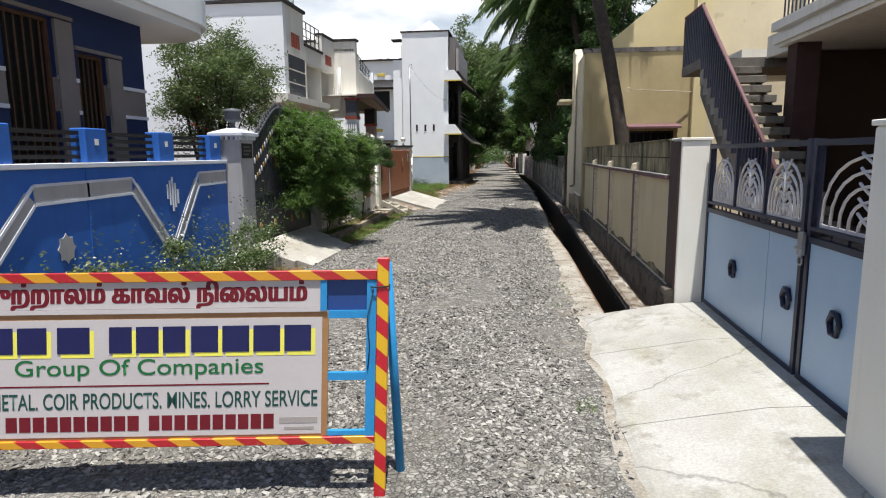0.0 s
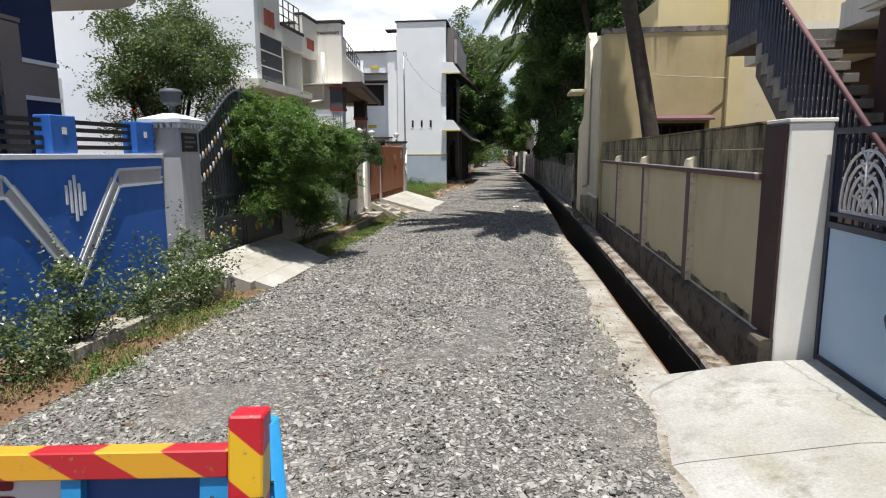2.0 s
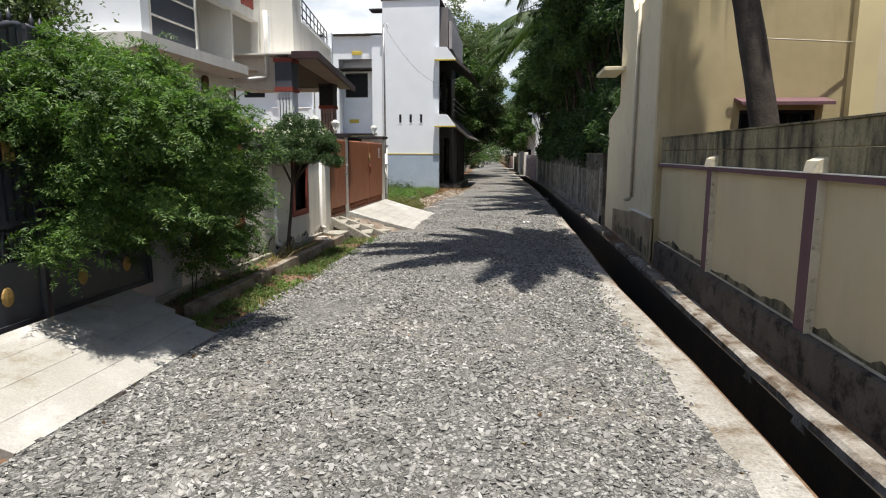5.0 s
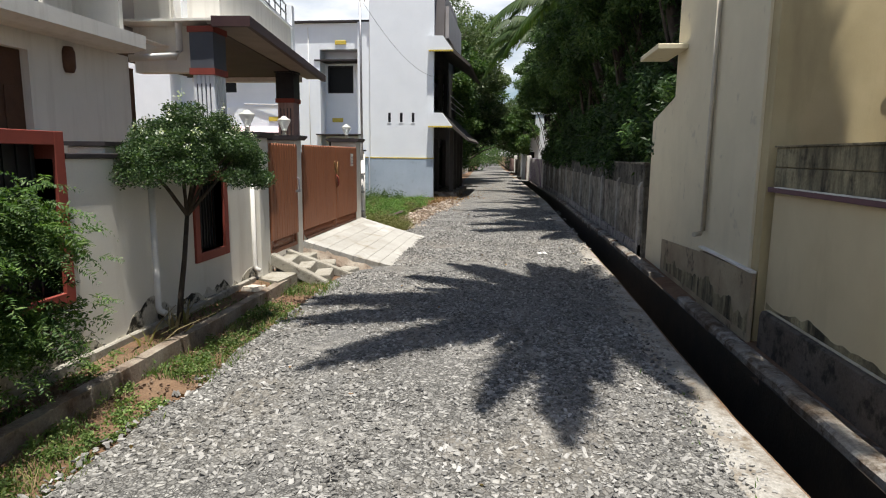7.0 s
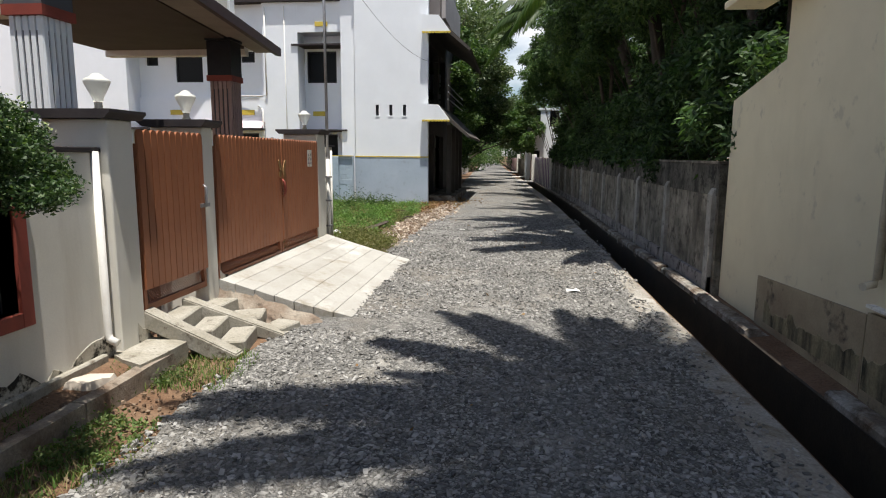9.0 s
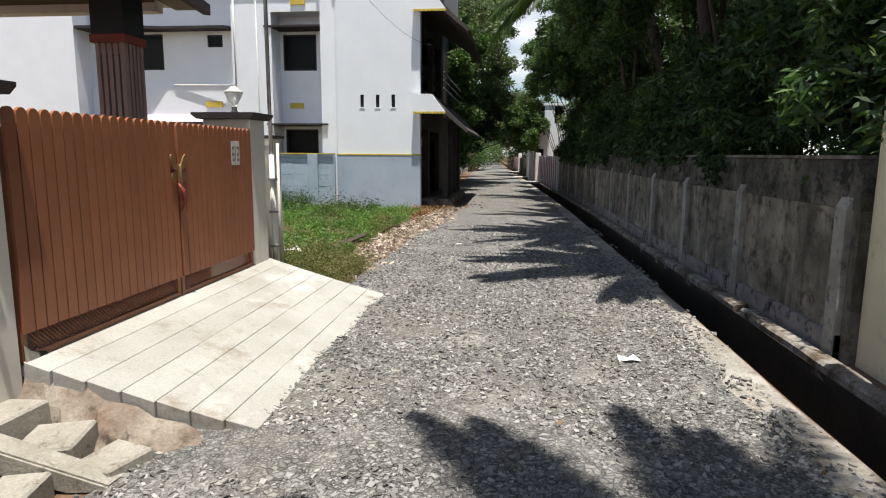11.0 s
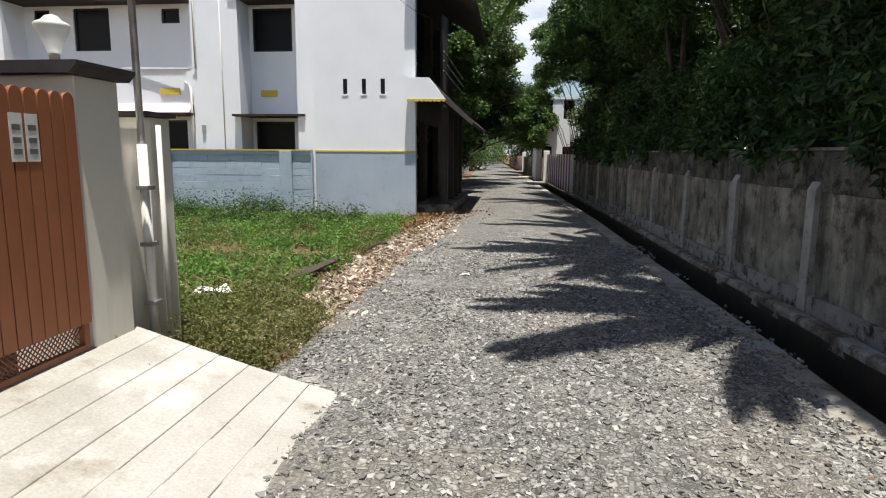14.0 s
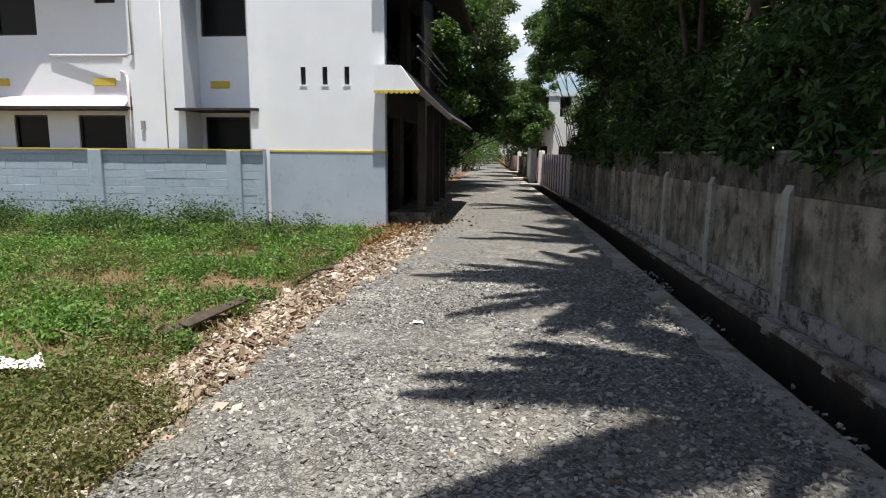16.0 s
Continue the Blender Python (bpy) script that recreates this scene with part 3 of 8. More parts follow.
def drift(y):
    """The drain's lane side wanders towards the lane further on."""
    return float(np.interp(y, (0, 5, 10, 13, 20), (0.17, 0.17, 0.08, -0.06, -0.10)))


def strip(bm, prof, ys, wob=0.0, amp=0.0):
    """A profile of (x, z) carried along the lane, with wavering edges and an uneven surface."""
    rows = []
    for y in ys:
        row = []
        for i, (x, z) in enumerate(prof):
            w = noise.noise(Vector((x * 3.1, y * 1.7, 4.0))) * wob if i in (0, len(prof) - 1) else 0.0
            dz = noise.noise(Vector((x * 2.0, y * 0.9, 9.0))) * amp
            row.append(bm.verts.new((x + bend(y) + w + (drift(y) if 1.3 < x < 2.2 else 0.0), y, z + gz(y) + dz)))
        rows.append(row)
    for a, b in zip(rows, rows[1:]):
        for i in range(len(prof) - 1):
            bm.faces.new((a[i], a[i + 1], b[i + 1], b[i]))


YS = stations(-60, -6, 6)[:-1] + stations(-6, 60, 0.5)[:-1] + stations(60, 160, 10)[:-1] + stations(160, 900, 80)
bm = bmesh.new()
strip(bm, [(-900, -0.05), (-60, -0.05), (-14, -0.03), (-6.0, -0.02), (-3.5, -0.015), (-2.9, -0.015), (-2.3, -0.02), (-0.3, -0.02), (1.5, -0.02), (1.92, -0.015),
           (1.93, -0.95), (2.40, -0.95), (2.41, -0.06), (2.7, -0.02), (6, -0.02), (60, -0.05), (900, -0.05)], YS, 0.0, 0.012)
tagged(part("ground", bm, M["soil"]), "bare brown soil beside the lane", "ground", kind="structure")
bm = bmesh.new()
xs = [-2.42 + 3.98 * i / 14 for i in range(15)]
strip(bm, [(x, 0.012 + 0.035 * (1 - ((x + 0.32) / 2.1) ** 2)) for x in xs], stations(-20, 60, 0.25)[:-1] + stations(60, 160, 5)[:-1] + stations(160, 800, 40), 0.16, 0.02)
tagged(part("road", bm, M["gravel"]), "lane of crushed grey stone and dust", "road", kind="structure")
bm = bmesh.new()
strip(bm, [(1.20, -0.012), (1.42, 0.006), (1.6, 0.016), (1.75, 0.018), (1.88, 0.010), (1.935, -0.05)], stations(-20, 60, 0.25), 0.03, 0.02)
tagged(part("verge", bm, M["sand"]), "sandy verge along the open drain", "verge", kind="structure")
drain = thing("drain", (2.1, 5, -0.55), "open roadside drain with cement sides, mud darkened as in shade", "drain", kind="structure")
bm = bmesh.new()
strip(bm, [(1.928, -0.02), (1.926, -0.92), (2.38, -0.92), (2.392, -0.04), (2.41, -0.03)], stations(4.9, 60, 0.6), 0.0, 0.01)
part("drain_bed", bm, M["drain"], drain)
for y0, y1 in ((4.735, 15.2), (15.3, 16.87), (18.57, 22.1), (22.3, 27.5), (27.6, 36.0), (36.1, 60.0)):
    bm = bmesh.new()
    rows = []
    for y in stations(y0, y1, 0.3):
        w = [noise.noise(Vector((k * 5.0, y * 2.3, 1.0))) * 0.02 for k in range(4)]
        e = bend(y)
        z = gz(y)
        rows.append([bm.verts.new(p) for p in ((2.395 + e + w[0], y, -0.10 + z), (2.40 + e + w[0], y, 0.02 + z + w[1]), (2.43 + e + w[0], y, 0.045 + z + w[1]), (2.55 + e + w[2] * 1.5, y, 0.045 + z + w[3]), (2.575 + e + w[2], y, -0.02 + z), (2.70 + e, y, -0.03 + z), (2.71 + e, y, -0.12 + z))])
    for a, b in zip(rows, rows[1:]):
        for i in range(6):
            bm.faces.new((a[i], a[i + 1], b[i + 1], b[i]))
    bm.faces.new(rows[0])
    bm.faces.new(rows[-1][::-1])
    part("drain_kerb", bm, M["kerb"], drain)

# cement apron before the blue gate
apron = thing("gate_apron", (2.4, 3, -0.06), "cracked pale cement apron before the blue gate", "driveway", kind="structure")
cuts = [-6.0, -1.6, 1.9, 3.4, 4.74]
for ya, yb in zip(cuts, cuts[1:]):
    bm = bmesh.new()
    rows = []
    for y in stations(ya + 0.004, yb - 0.004, 0.22):
        w = 0.07 * noise.noise(Vector((0, y * 2.2, 7))) + 0.03 * noise.noise(Vector((4, y * 9.0, 7)))
        rows.append([bm.verts.new(p) for p in ((1.775 + w, y, -0.10), (1.785 + w, y, 0.022), (1.84 + w * 0.6, y, 0.045), (2.3, y, 0.135), (2.72, y, 0.215), (3.32, y, 0.262), (3.32, y, -0.10))])
    for a, b in zip(rows, rows[1:]):
        for k in range(6):
            bm.faces.new((a[k], a[k + 1], b[k + 1], b[k]))
    bm.faces.new(rows[0])
    bm.faces.new(rows[-1][::-1])
    part("slab", bm, M["apron"], apron)


# ---- beige compound wall with stained upper courses ----
bw = thing("wall_east", (2.9, 5, 0), "beige compound wall with purple pilasters and mouldy upper courses", "wall", kind="structure")
quick("panel_wall", [(2.80, 3.0, 5.25, 15.04, -0.35, 1.40)], M["beigewall"], bw)
quick("pillar_face", [(2.788, 2.806, 4.85, 5.245, -0.2, 1.8)], M["maroon"], bw)
for i in range(5):
    y0 = 5.25 + i * 1.962
    for k in range(2):
        bm = bmesh.new()
        o = 0.004 * ((i + k) % 2)
        box(bm, 2.785 + o, 2.985, y0 + 0.003, y0 + 1.957, 1.425 + 0.2 * k + 0.002, 1.62 + 0.2 * k, bevel=0.006)
        part("block", bm, M["mould"], bw)
quick("ledge", [(2.735, 2.84, 5.25, 15.06, 1.375, 1.422)], M["purple"], bw, bevel=0.004)
quick("ledge_top", [(2.732, 2.80, 5.26, 14.9, 1.4225, 1.432)], M["ledgewhite"], bw)
quick("coping", [(2.77, 3.0, 5.25, 15.06, 1.822, 1.838)], M["mould"], bw)
for y in (7.13, 9.70, 12.27):
    quick("pilaster", [(2.735, 2.81, y, y + 0.19, 0.16, 1.376)], M["purple"], bw, bevel=0.004)
    quick("pilaster_side", [(2.733, 2.80, y - 0.016, y - 0.002, 0.16, 1.376)], M["capcream"], bw)
    bm = bmesh.new()
    prism(bm, [(2.69, 1.43), (2.80, 1.43), (2.80, 1.56), (2.71, 1.52)], "y", y - 0.03, y + 0.16)
    part("pilaster_cap", bm, M["capcream"], bw)
bm = bmesh.new()
rows = []
for y in stations(4.84, 14.9, 0.25):
    w = noise.noise(Vector((3, y * 2.0, 2))) * 0.012
    rows.append([bm.verts.new(p) for p in ((2.70 + w * 0.5, y, -0.35), (2.705 + w * 0.5, y, 0.10), (2.715 + w * 0.5, y, 0.15 + w), (2.735, y, 0.165 + w), (2.81, y, 0.168))])
for a, b in zip(rows, rows[1:]):
    for i in range(4):
        bm.faces.new((a[i], a[i + 1], b[i + 1], b[i]))
bm.faces.new(rows[0] + [bm.verts.new((2.81, 4.84, -0.35))])
part("plinth", bm, M["plinthdark"], bw)
quick("plinth_line", [(2.765, 2.80, 5.1, 14.9, 0.168, 0.176)], M["capcream"], bw)

# white gate pillars
blue_pillars = []
for y0, y1, x0, hgt in ((4.835, 5.245, 2.81, 1.79), (0.35, 1.14, 2.80, 1.78)):
    g = thing("gate_pillar", (x0 + 0.15, y0 + 0.1, 0), "cream-white plastered gate pillar", "pillar", "blue gate pillars")
    bm = bmesh.new()
    box(bm, x0, x0 + 0.31, y0, y1, -0.35, hgt, bevel=0.012)
    part("shaft", bm, M["pillarwhite"], g)
    blue_pillars.append(g)
    quick("pillar_cap", [(x0 - 0.012, x0 + 0.32, y0 - 0.012, y1 + 0.012, hgt + 0.002, hgt + 0.03)], M["pillarwhite"], g, bevel=0.004)


def fan_panel(gate, y0, y1, z0, z1, full=True):
    """Cast openwork of nested leaf arches between two bars."""
    bm = bmesh.new()
    c, w, h = (y0 + y1) / 2, (y1 - y0) / 2, z1 - z0
    for i in range(5):
        s = 1 - 0.19 * i
        pts = []
        for k in range(13):
            a = math.pi * k / 12
            pts.append((3.12, c - math.cos(a) * w * s * 0.97, z0 + math.sin(a) ** 0.75 * h * s))
        tube(bm, pts, 0.011, 5)
    for i in range(5):
        zz = z0 + h * (0.15 + 0.19 * i)
        for sg in (-1, 1):
            tube(bm, [(3.118, c, zz - 0.03), (3.118, c + sg * w * 0.16, zz + 0.02), (3.118, c + sg * w * 0.26, zz + 0.055)], 0.010, 5)
    tube(bm, [(3.118, c, z0), (3.118, c, z1 - 0.01)], 0.012, 5)
    box(bm, 3.112, 3.128, y0 + 0.02, y1 - 0.02, z0 - 0.008, z0 + 0.012)
    part("fan_ornament", bm, M["silver"], gate, "silver-painted openwork fan")


gate = thing("steel_gate", (3.12, 3, 0.05), "pale blue sheet-steel gate with silver fan ornaments above", "gate")
for ya, yb in ((0.95, 2.42), (2.47, 4.80)):
    leafp = quick("gate_frame", [(3.09, 3.15, ya, ya + 0.05, 0.02, 1.75), (3.09, 3.15, yb - 0.05, yb, 0.02, 1.75), (3.09, 3.15, ya + 0.051, yb - 0.051, 1.70, 1.74),
                                 (3.09, 3.15, ya + 0.051, yb - 0.051, 1.03, 1.075), (3.09, 3.15, ya + 0.051, yb - 0.051, 1.12, 1.145), (3.09, 3.15, ya + 0.051, yb - 0.051, 0.03, 0.07)], M["gatenavy"], gate)
    seams = (ya + 0.052, yb - 0.052) if yb < 3 else (ya + 0.052, 3.09, yb - 0.052)
    for a, b in zip(seams, seams[1:]):
        quick("sheet", [(3.10, 3.118, a + 0.006, b - 0.006, 0.072, 1.028)], M["gateblue"], gate)
        c = {0: 1.93, 1: 2.66, 2: 3.86}[(yb > 3) + (a > 3)]
        bm = bmesh.new()
        tube(bm, [(3.085, c + 0.062 * math.cos(k * math.tau / 6), 0.57 + 0.078 * math.sin(k * math.tau / 6)) for k in range(7)], 0.022, 6)
        part("ring_boss", bm, M["gatenavy"], gate)
    n = 3 if yb > 3 else 1
    for i in range(n):
        a, b = ya + 0.06 + (yb - ya - 0.12) * i / n, ya + 0.06 + (yb - ya - 0.12) * (i + 1) / n
        fan_panel(gate, a + 0.05, b - 0.05, 1.16, 1.585 if yb > 3 else 1.64)
        quick("bar", [(3.105, 3.135, b - 0.015, b + 0.015, 1.146, 1.699)], M["gatenavy"], gate)
        for k in range(1, 6):
            yy = a + (b - a) * k / 6
            quick("bar", [(3.113, 3.127, yy - 0.006, yy + 0.006, 1.076, 1.119)], M["gatenavy"], gate)
bm = bmesh.new()
box(bm, 3.05, 3.088, 2.40, 2.47, 0.93, 1.10, bevel=0.008)
tube(bm, [(3.06, 2.38, 0.98), (3.06, 2.50, 0.98)], 0.014, 8)
tube(bm, [(3.065, 2.43 + 0.03 * math.cos(k * math.tau / 10), 0.90 + 0.035 * math.sin(k * math.tau / 10)) for k in range(11)], 0.009, 6)
part("latch", bm, M["steel"], gate, "steel slide latch with padlock ring")

# ---- grey weathered compound wall further on ----
gw = thing("wall_northeast", (2.6, 21, 0), "weathered grey cement compound wall with black mould streaks", "wall", kind="structure")
gys = [20.42, 20.62, 22.95, 25.28, 27.5, 29.85, 32.3, 34.85, 37.2, 39.55, 41.9, 44.2, 45.2]
for i in range(len(gys) - 1):
    a, b = gys[i], gys[i + 1]
    sh = (bend(b) - bend(a)) / (b - a)
    skew = Matrix(((1, sh, 0, bend(a) - sh * a), (0, 1, 0, 0), (0, 0, 1, 0), (0, 0, 0, 1)))
    bm = bmesh.new()
    box(bm, 2.66, 2.84, a, b, -0.3, 1.235, m=skew)
    part("panel_wall", bm, M["greywall"], gw)
    bm = bmesh.new()
    box(bm, 2.645, 2.85, a + 0.002, b - 0.002, 1.238, 1.665, m=skew, bevel=0.006)
    part("upper_course", bm, M["mouldgrey"], gw)
    bm = bmesh.new()
    box(bm, 2.625, 2.86, a, b, 1.667, 1.70, m=skew)
    part("coping", bm, M["greywall"], gw)
    bm = bmesh.new()
    prism(bm, [(2.60, -0.25), (2.70, -0.25), (2.70, 1.36), (2.655, 1.36), (2.60, 1.25)], "y", b - 0.09, b + 0.09)
    for v in bm.verts:
        v.co = skew @ v.co
    part("pilaster", bm, M["greypier"], gw)
    bm = bmesh.new()
    box(bm, 2.61, 2.67, a + 0.1, b - 0.1, -0.3, 0.13, m=skew, bevel=0.01)
    part("plinth", bm, M["plinth"], gw)

# ---- violet-banded wall and other far walls on the same side ----
fw = thing("wall_far_east", (1.5, 46, 0), "violet and pale striped garden wall", "wall", kind="structure")
y = 45.3
k = 0
while y < 56:
    e = bend(y)
    quick("panel_wall", [(2.25 + e + 0.25, 2.4 + e + 0.25, y, y + 0.5, -0.1, 1.7)], M["violet"] if k % 2 else M["ledgewhite"], fw)
    y += 0.502
    k += 1
for y0, y1, mt in ((57, 66, "pinkwall"), (66.2, 80, "greywall"), (80.2, 120, "pinkwall")):
    bm = bmesh.new()
    for y in stations(y0, y1, 2.0)[:-1]:
        e = bend(y)
        box(bm, 2.4 + e, 2.6 + e, y, y + 1.97, -0.1, 1.45)
        box(bm, 2.33 + e, 2.39 + e, y + 0.9, y + 1.1, -0.1, 1.5)
    part("panel_wall", bm, M[mt], fw)
for y in (56.4, 65.9, 79.9):
    e = bend(y)
    quick("gate_post", [(2.3 + e, 2.65 + e, y - 0.2, y + 0.2, -0.1, 1.9)], M["ledgewhite"], fw, bevel=0.02)
    quick("culvert_slab", [(1.3 + e, 2.35 + e, y - 2.4, y - 0.3, -0.02, 0.05)], M["ramp"], fw, bevel=0.01)

# ---- blue compound wall ----
blu = thing("wall_west", (-3.8, 4, -0.05), "bright blue compound wall with grey zigzag relief", "wall", kind="structure")
XB = -3.84
quick("panel_wall", [(XB - 0.2, XB, -6.0, 4.27, -0.4, 1.548), (XB - 0.2, XB, 4.275, 7.54, -0.4, 1.548)], M["blue"], blu)
quick("coping", [(XB - 0.24, XB + 0.035, -6.0, 7.54, 1.55, 1.605)], M["paleedge"], blu, bevel=0.006)
quick("joint_strip", [(XB, XB + 0.012, 4.255, 4.29, 0.0, 1.548)], M["bluetrim"], blu)


def band(pts, d0, d1, w, material, name):
    bm = bmesh.new()
    for (ya, za), (yb, zb) in zip(pts, pts[1:]):
        d = Vector((yb - ya, zb - za)).normalized()
        n = Vector((-d.y, d.x)) * w
        q = [(ya, za), (yb, zb), (yb + n.x, zb + n.y), (ya + n.x, za + n.y)]
        lo, hi = [bm.verts.new((d0, *p)) for p in q], [bm.verts.new((d1, *p)) for p in q]
        bm.faces.new(hi)
        for i in range(4):
            bm.faces.new((lo[i], lo[(i + 1) % 4], hi[(i + 1) % 4], hi[i]))
    bmesh.ops.recalc_face_normals(bm, faces=bm.faces[:])
    part(name, bm, material, blu)


zig = [(2.3, 0.0), (3.50, 1.21), (5.05, 1.23), (5.88, 0.22), (6.66, 1.25), (7.5, 1.26)]
zigd = [(-5.0, 1.21), (-0.3, 1.21), (0.7, 0.1), (1.3, 0.0), (2.3, 0.0)]
for z in (zigd, zig):
    band(z, XB, XB + 0.012, 0.16, M["grey"], "relief_band")
    band([(a, b + 0.16) for a, b in z], XB, XB + 0.021, 0.03, M["paleedge"], "relief_edge")
    band([(a, b - 0.03) for a, b in z], XB, XB + 0.020, 0.03, M["paleedge"], "relief_edge")
for yc, zc in ((5.94, 1.15), (0.95, 1.15)):
    for k, hh in ((-2, 0.1), (-1, 0.17), (0, 0.24), (1, 0.17), (2, 0.1)):
        quick("relief_bar", [(XB, XB + 0.016, yc + k * 0.062 - 0.02, yc + k * 0.062 + 0.02, zc - hh - 0.02 * k, zc + hh - 0.02 * k)], M["paleedge"], blu, bevel=0.006)
for yc, zc in ((3.87, 0.70),):
    bm = bmesh.new()
    pts = []
    for k in range(24):
        a = k * math.tau / 24
        r = 0.115 + 0.018 * math.cos(8 * a)
        pts.append((yc + r * math.cos(a), zc + r * 1.25 * math.sin(a)))
    prism(bm, pts, "x", XB, XB + 0.008)
    part("relief_flower", bm, M["grey"], blu)
for yy in (0.2, 1.57, 2.94, 4.31, 5.70, 7.06):
    p = quick("rail_post", [(XB - 0.19, XB + 0.0, yy, yy + 0.36, 1.608, 1.99)], M["bluetrim"], blu, bevel=0.01)
    part("post_badge", (lambda b: (box(b, XB + 0.0, XB + 0.006, yy + 0.15, yy + 0.21, 1.80, 1.87), b)[1])(bmesh.new()), M["ledgewhite"], blu)
    for z in (1.65, 1.74, 1.83, 1.91):
        quick("rail", [(XB - 0.11, XB - 0.07, yy + 0.362, min(yy + 1.36, 7.54), z, z + 0.045)], M["black"], blu)

pil = thing("gate_pillar", (-3.8, 7.8, 0), "grey gate pillar with dentil cap and blue lantern", "pillar")
quick("shaft", [(-4.02, -3.58, 7.55, 8.04, -0.4, 1.94)], M["grey"], pil, bevel=0.008)
quick("cap", [(-4.10, -3.50, 7.47, 8.12, 1.99, 2.04)], M["paleedge"], pil, bevel=0.01)
for k in range(7):
    quick("dentil", [(-3.57, -3.53, 7.50 + 0.085 * k, 7.545 + 0.085 * k, 1.93, 1.988)], M["paleedge"], pil)
for k in range(6):
    quick("dentil", [(-4.06 + 0.085 * k, -4.015 + 0.085 * k, 7.50, 7.54, 1.93, 1.988)], M["paleedge"], pil)
bm = bmesh.new()
r0 = [bm.verts.new(p) for p in ((-4.10, 7.47, 2.042), (-3.50, 7.47, 2.042), (-3.50, 8.12, 2.042), (-4.10, 8.12, 2.042))]
r1 = [bm.verts.new(p) for p in ((-3.86, 7.73, 2.13), (-3.74, 7.73, 2.13), (-3.74, 7.86, 2.13), (-3.86, 7.86, 2.13))]
for i in range(4):
    bm.faces.new((r0[i], r0[(i + 1) % 4], r1[(i + 1) % 4], r1[i]))
bm.faces.new(r1)
bm.faces.new(r0[::-1])
part("cap_roof", bm, M["paleedge"], pil)
bm = bmesh.new()
lathe(bm, [(0.05, 2.13), (0.035, 2.17), (0.03, 2.22), (0.10, 2.24), (0.13, 2.27), (0.12, 2.36), (0.15, 2.38), (0.13, 2.43), (0.02, 2.45)], -3.8, 7.8, 12)
part("lantern", bm, M["slate"], pil, "blue-grey painted lantern on the cap")
np_ = quick("name_plate", [(-3.578, -3.562, 7.60, 7.96, 1.63, 1.87)], M["black"], pil)
bm = bmesh.new()
for k, w in enumerate((0.24, 0.28, 0.2)):
    box(bm, -3.5615, -3.560, 7.64, 7.64 + w, 1.80 - 0.06 * k, 1.825 - 0.06 * k)
part("plate_lines", bm, M["greyband"], np_)


# ---- black swan-necked gate ----
bg1 = thing("iron_gate", (-3.72, 9, 0), "black iron gate with swan-neck top and gold rosettes", "gate")
def neck(y):
    u = (y - 8.07) / 1.5
    return 1.86 + 0.72 * (u * u * (3 - 2 * u)) if u < 1 else 1.86 + 0.72 * max(0.0, 1 - (u - 1)) ** 1.5
for ya, yb, flip in ((8.07, 9.55, 0), (9.60, 11.1, 1)):
    top = lambda yy: neck(yy if not flip else 8.07 + (11.1 - yy))
    rod("top_rail", [(-3.72, yy, top(yy)) for yy in stations(ya, yb, 0.1)], 0.028, M["gateiron"], bg1)
    quick("stile", [(-3.745, -3.695, ya, ya + 0.05, 0.12, top(ya)), (-3.745, -3.695, yb - 0.05, yb, 0.12, top(yb))], M["gateiron"], bg1)
    quick("cross_rail", [(-3.74, -3.70, ya + 0.051, yb - 0.051, z, z + 0.05) for z in (0.12, 0.62, 0.95)], M["gateiron"], bg1)
    bm = bmesh.new()
    box(bm, -3.725, -3.715, ya + 0.051, yb - 0.051, 0.171, 0.619)
    # Sheet added behind the bars, dark in place of the bushes' shade.
    box(bm, -3.775, -3.765, ya + 0.02, yb - 0.02, 0.60, 1.9)
    part("kick_plate", bm, M["gateiron"], bg1)
    n = 15
    for i in range(n):
        yy = ya + 0.09 + (yb - ya - 0.18) * i / (n - 1)
        quick("bar", [(-3.735, -3.705, yy - 0.03, yy + 0.03, 1.002, top(yy) - 0.02)], M["gateiron"], bg1)
        bm = bmesh.new()
        tube(bm, [(-3.72, yy, top(yy)), (-3.72, yy, top(yy) + 0.06), (-3.72, yy, top(yy) + 0.13)], [0.012, 0.02, 0.002], 6)
        part("spike", bm, M["gateiron"], bg1)
        for dz in (0.34, 0.64):
            if 0 < i < n - 1:
                bm = bmesh.new()
                zc = top(yy) - dz
                bmesh.ops.create_uvsphere(bm, u_segments=8, v_segments=5, radius=0.032, matrix=Matrix.Translation((-3.70, yy, zc)) @ Matrix.Diagonal((0.5, 0.8, 1.7, 1)))
                part("rosette", bm, M["silver"] if i % 3 else M["gold"], bg1)
    for i in range(7):
        yy = ya + 0.15 + (yb - ya - 0.3) * i / 6
        bm = bmesh.new()
        tube(bm, [(-3.72, yy + 0.05 * math.cos(k * math.tau / 10), 0.79 + 0.13 * math.sin(k * math.tau / 10)) for k in range(11)], 0.012, 5)
        part("scroll", bm, M["gateiron"], bg1)
    for i in range(2):
        yy = ya + 0.42 + 0.66 * i
        bm = bmesh.new()
        bmesh.ops.create_uvsphere(bm, u_segments=10, v_segments=6, radius=0.075, matrix=Matrix.Translation((-3.71, yy, 0.4)) @ Matrix.Diagonal((0.3, 0.85, 1.1, 1)))
        part("gold_boss", bm, M["gold"], bg1)
    quick("gold_badge", [(-3.704, -3.69, yb - 0.32, yb - 0.20, 1.48, 1.74)], M["gold"], bg1, bevel=0.01)
pl2 = quick("shaft", [(-4.0, -3.58, 11.12, 11.5, -0.4, 1.95)], M["grey"], None, bevel=0.008)
pl2.name = "gate_pillar"
tagged(pl2, "grey plastered gate pillar under the creeper", "pillar")

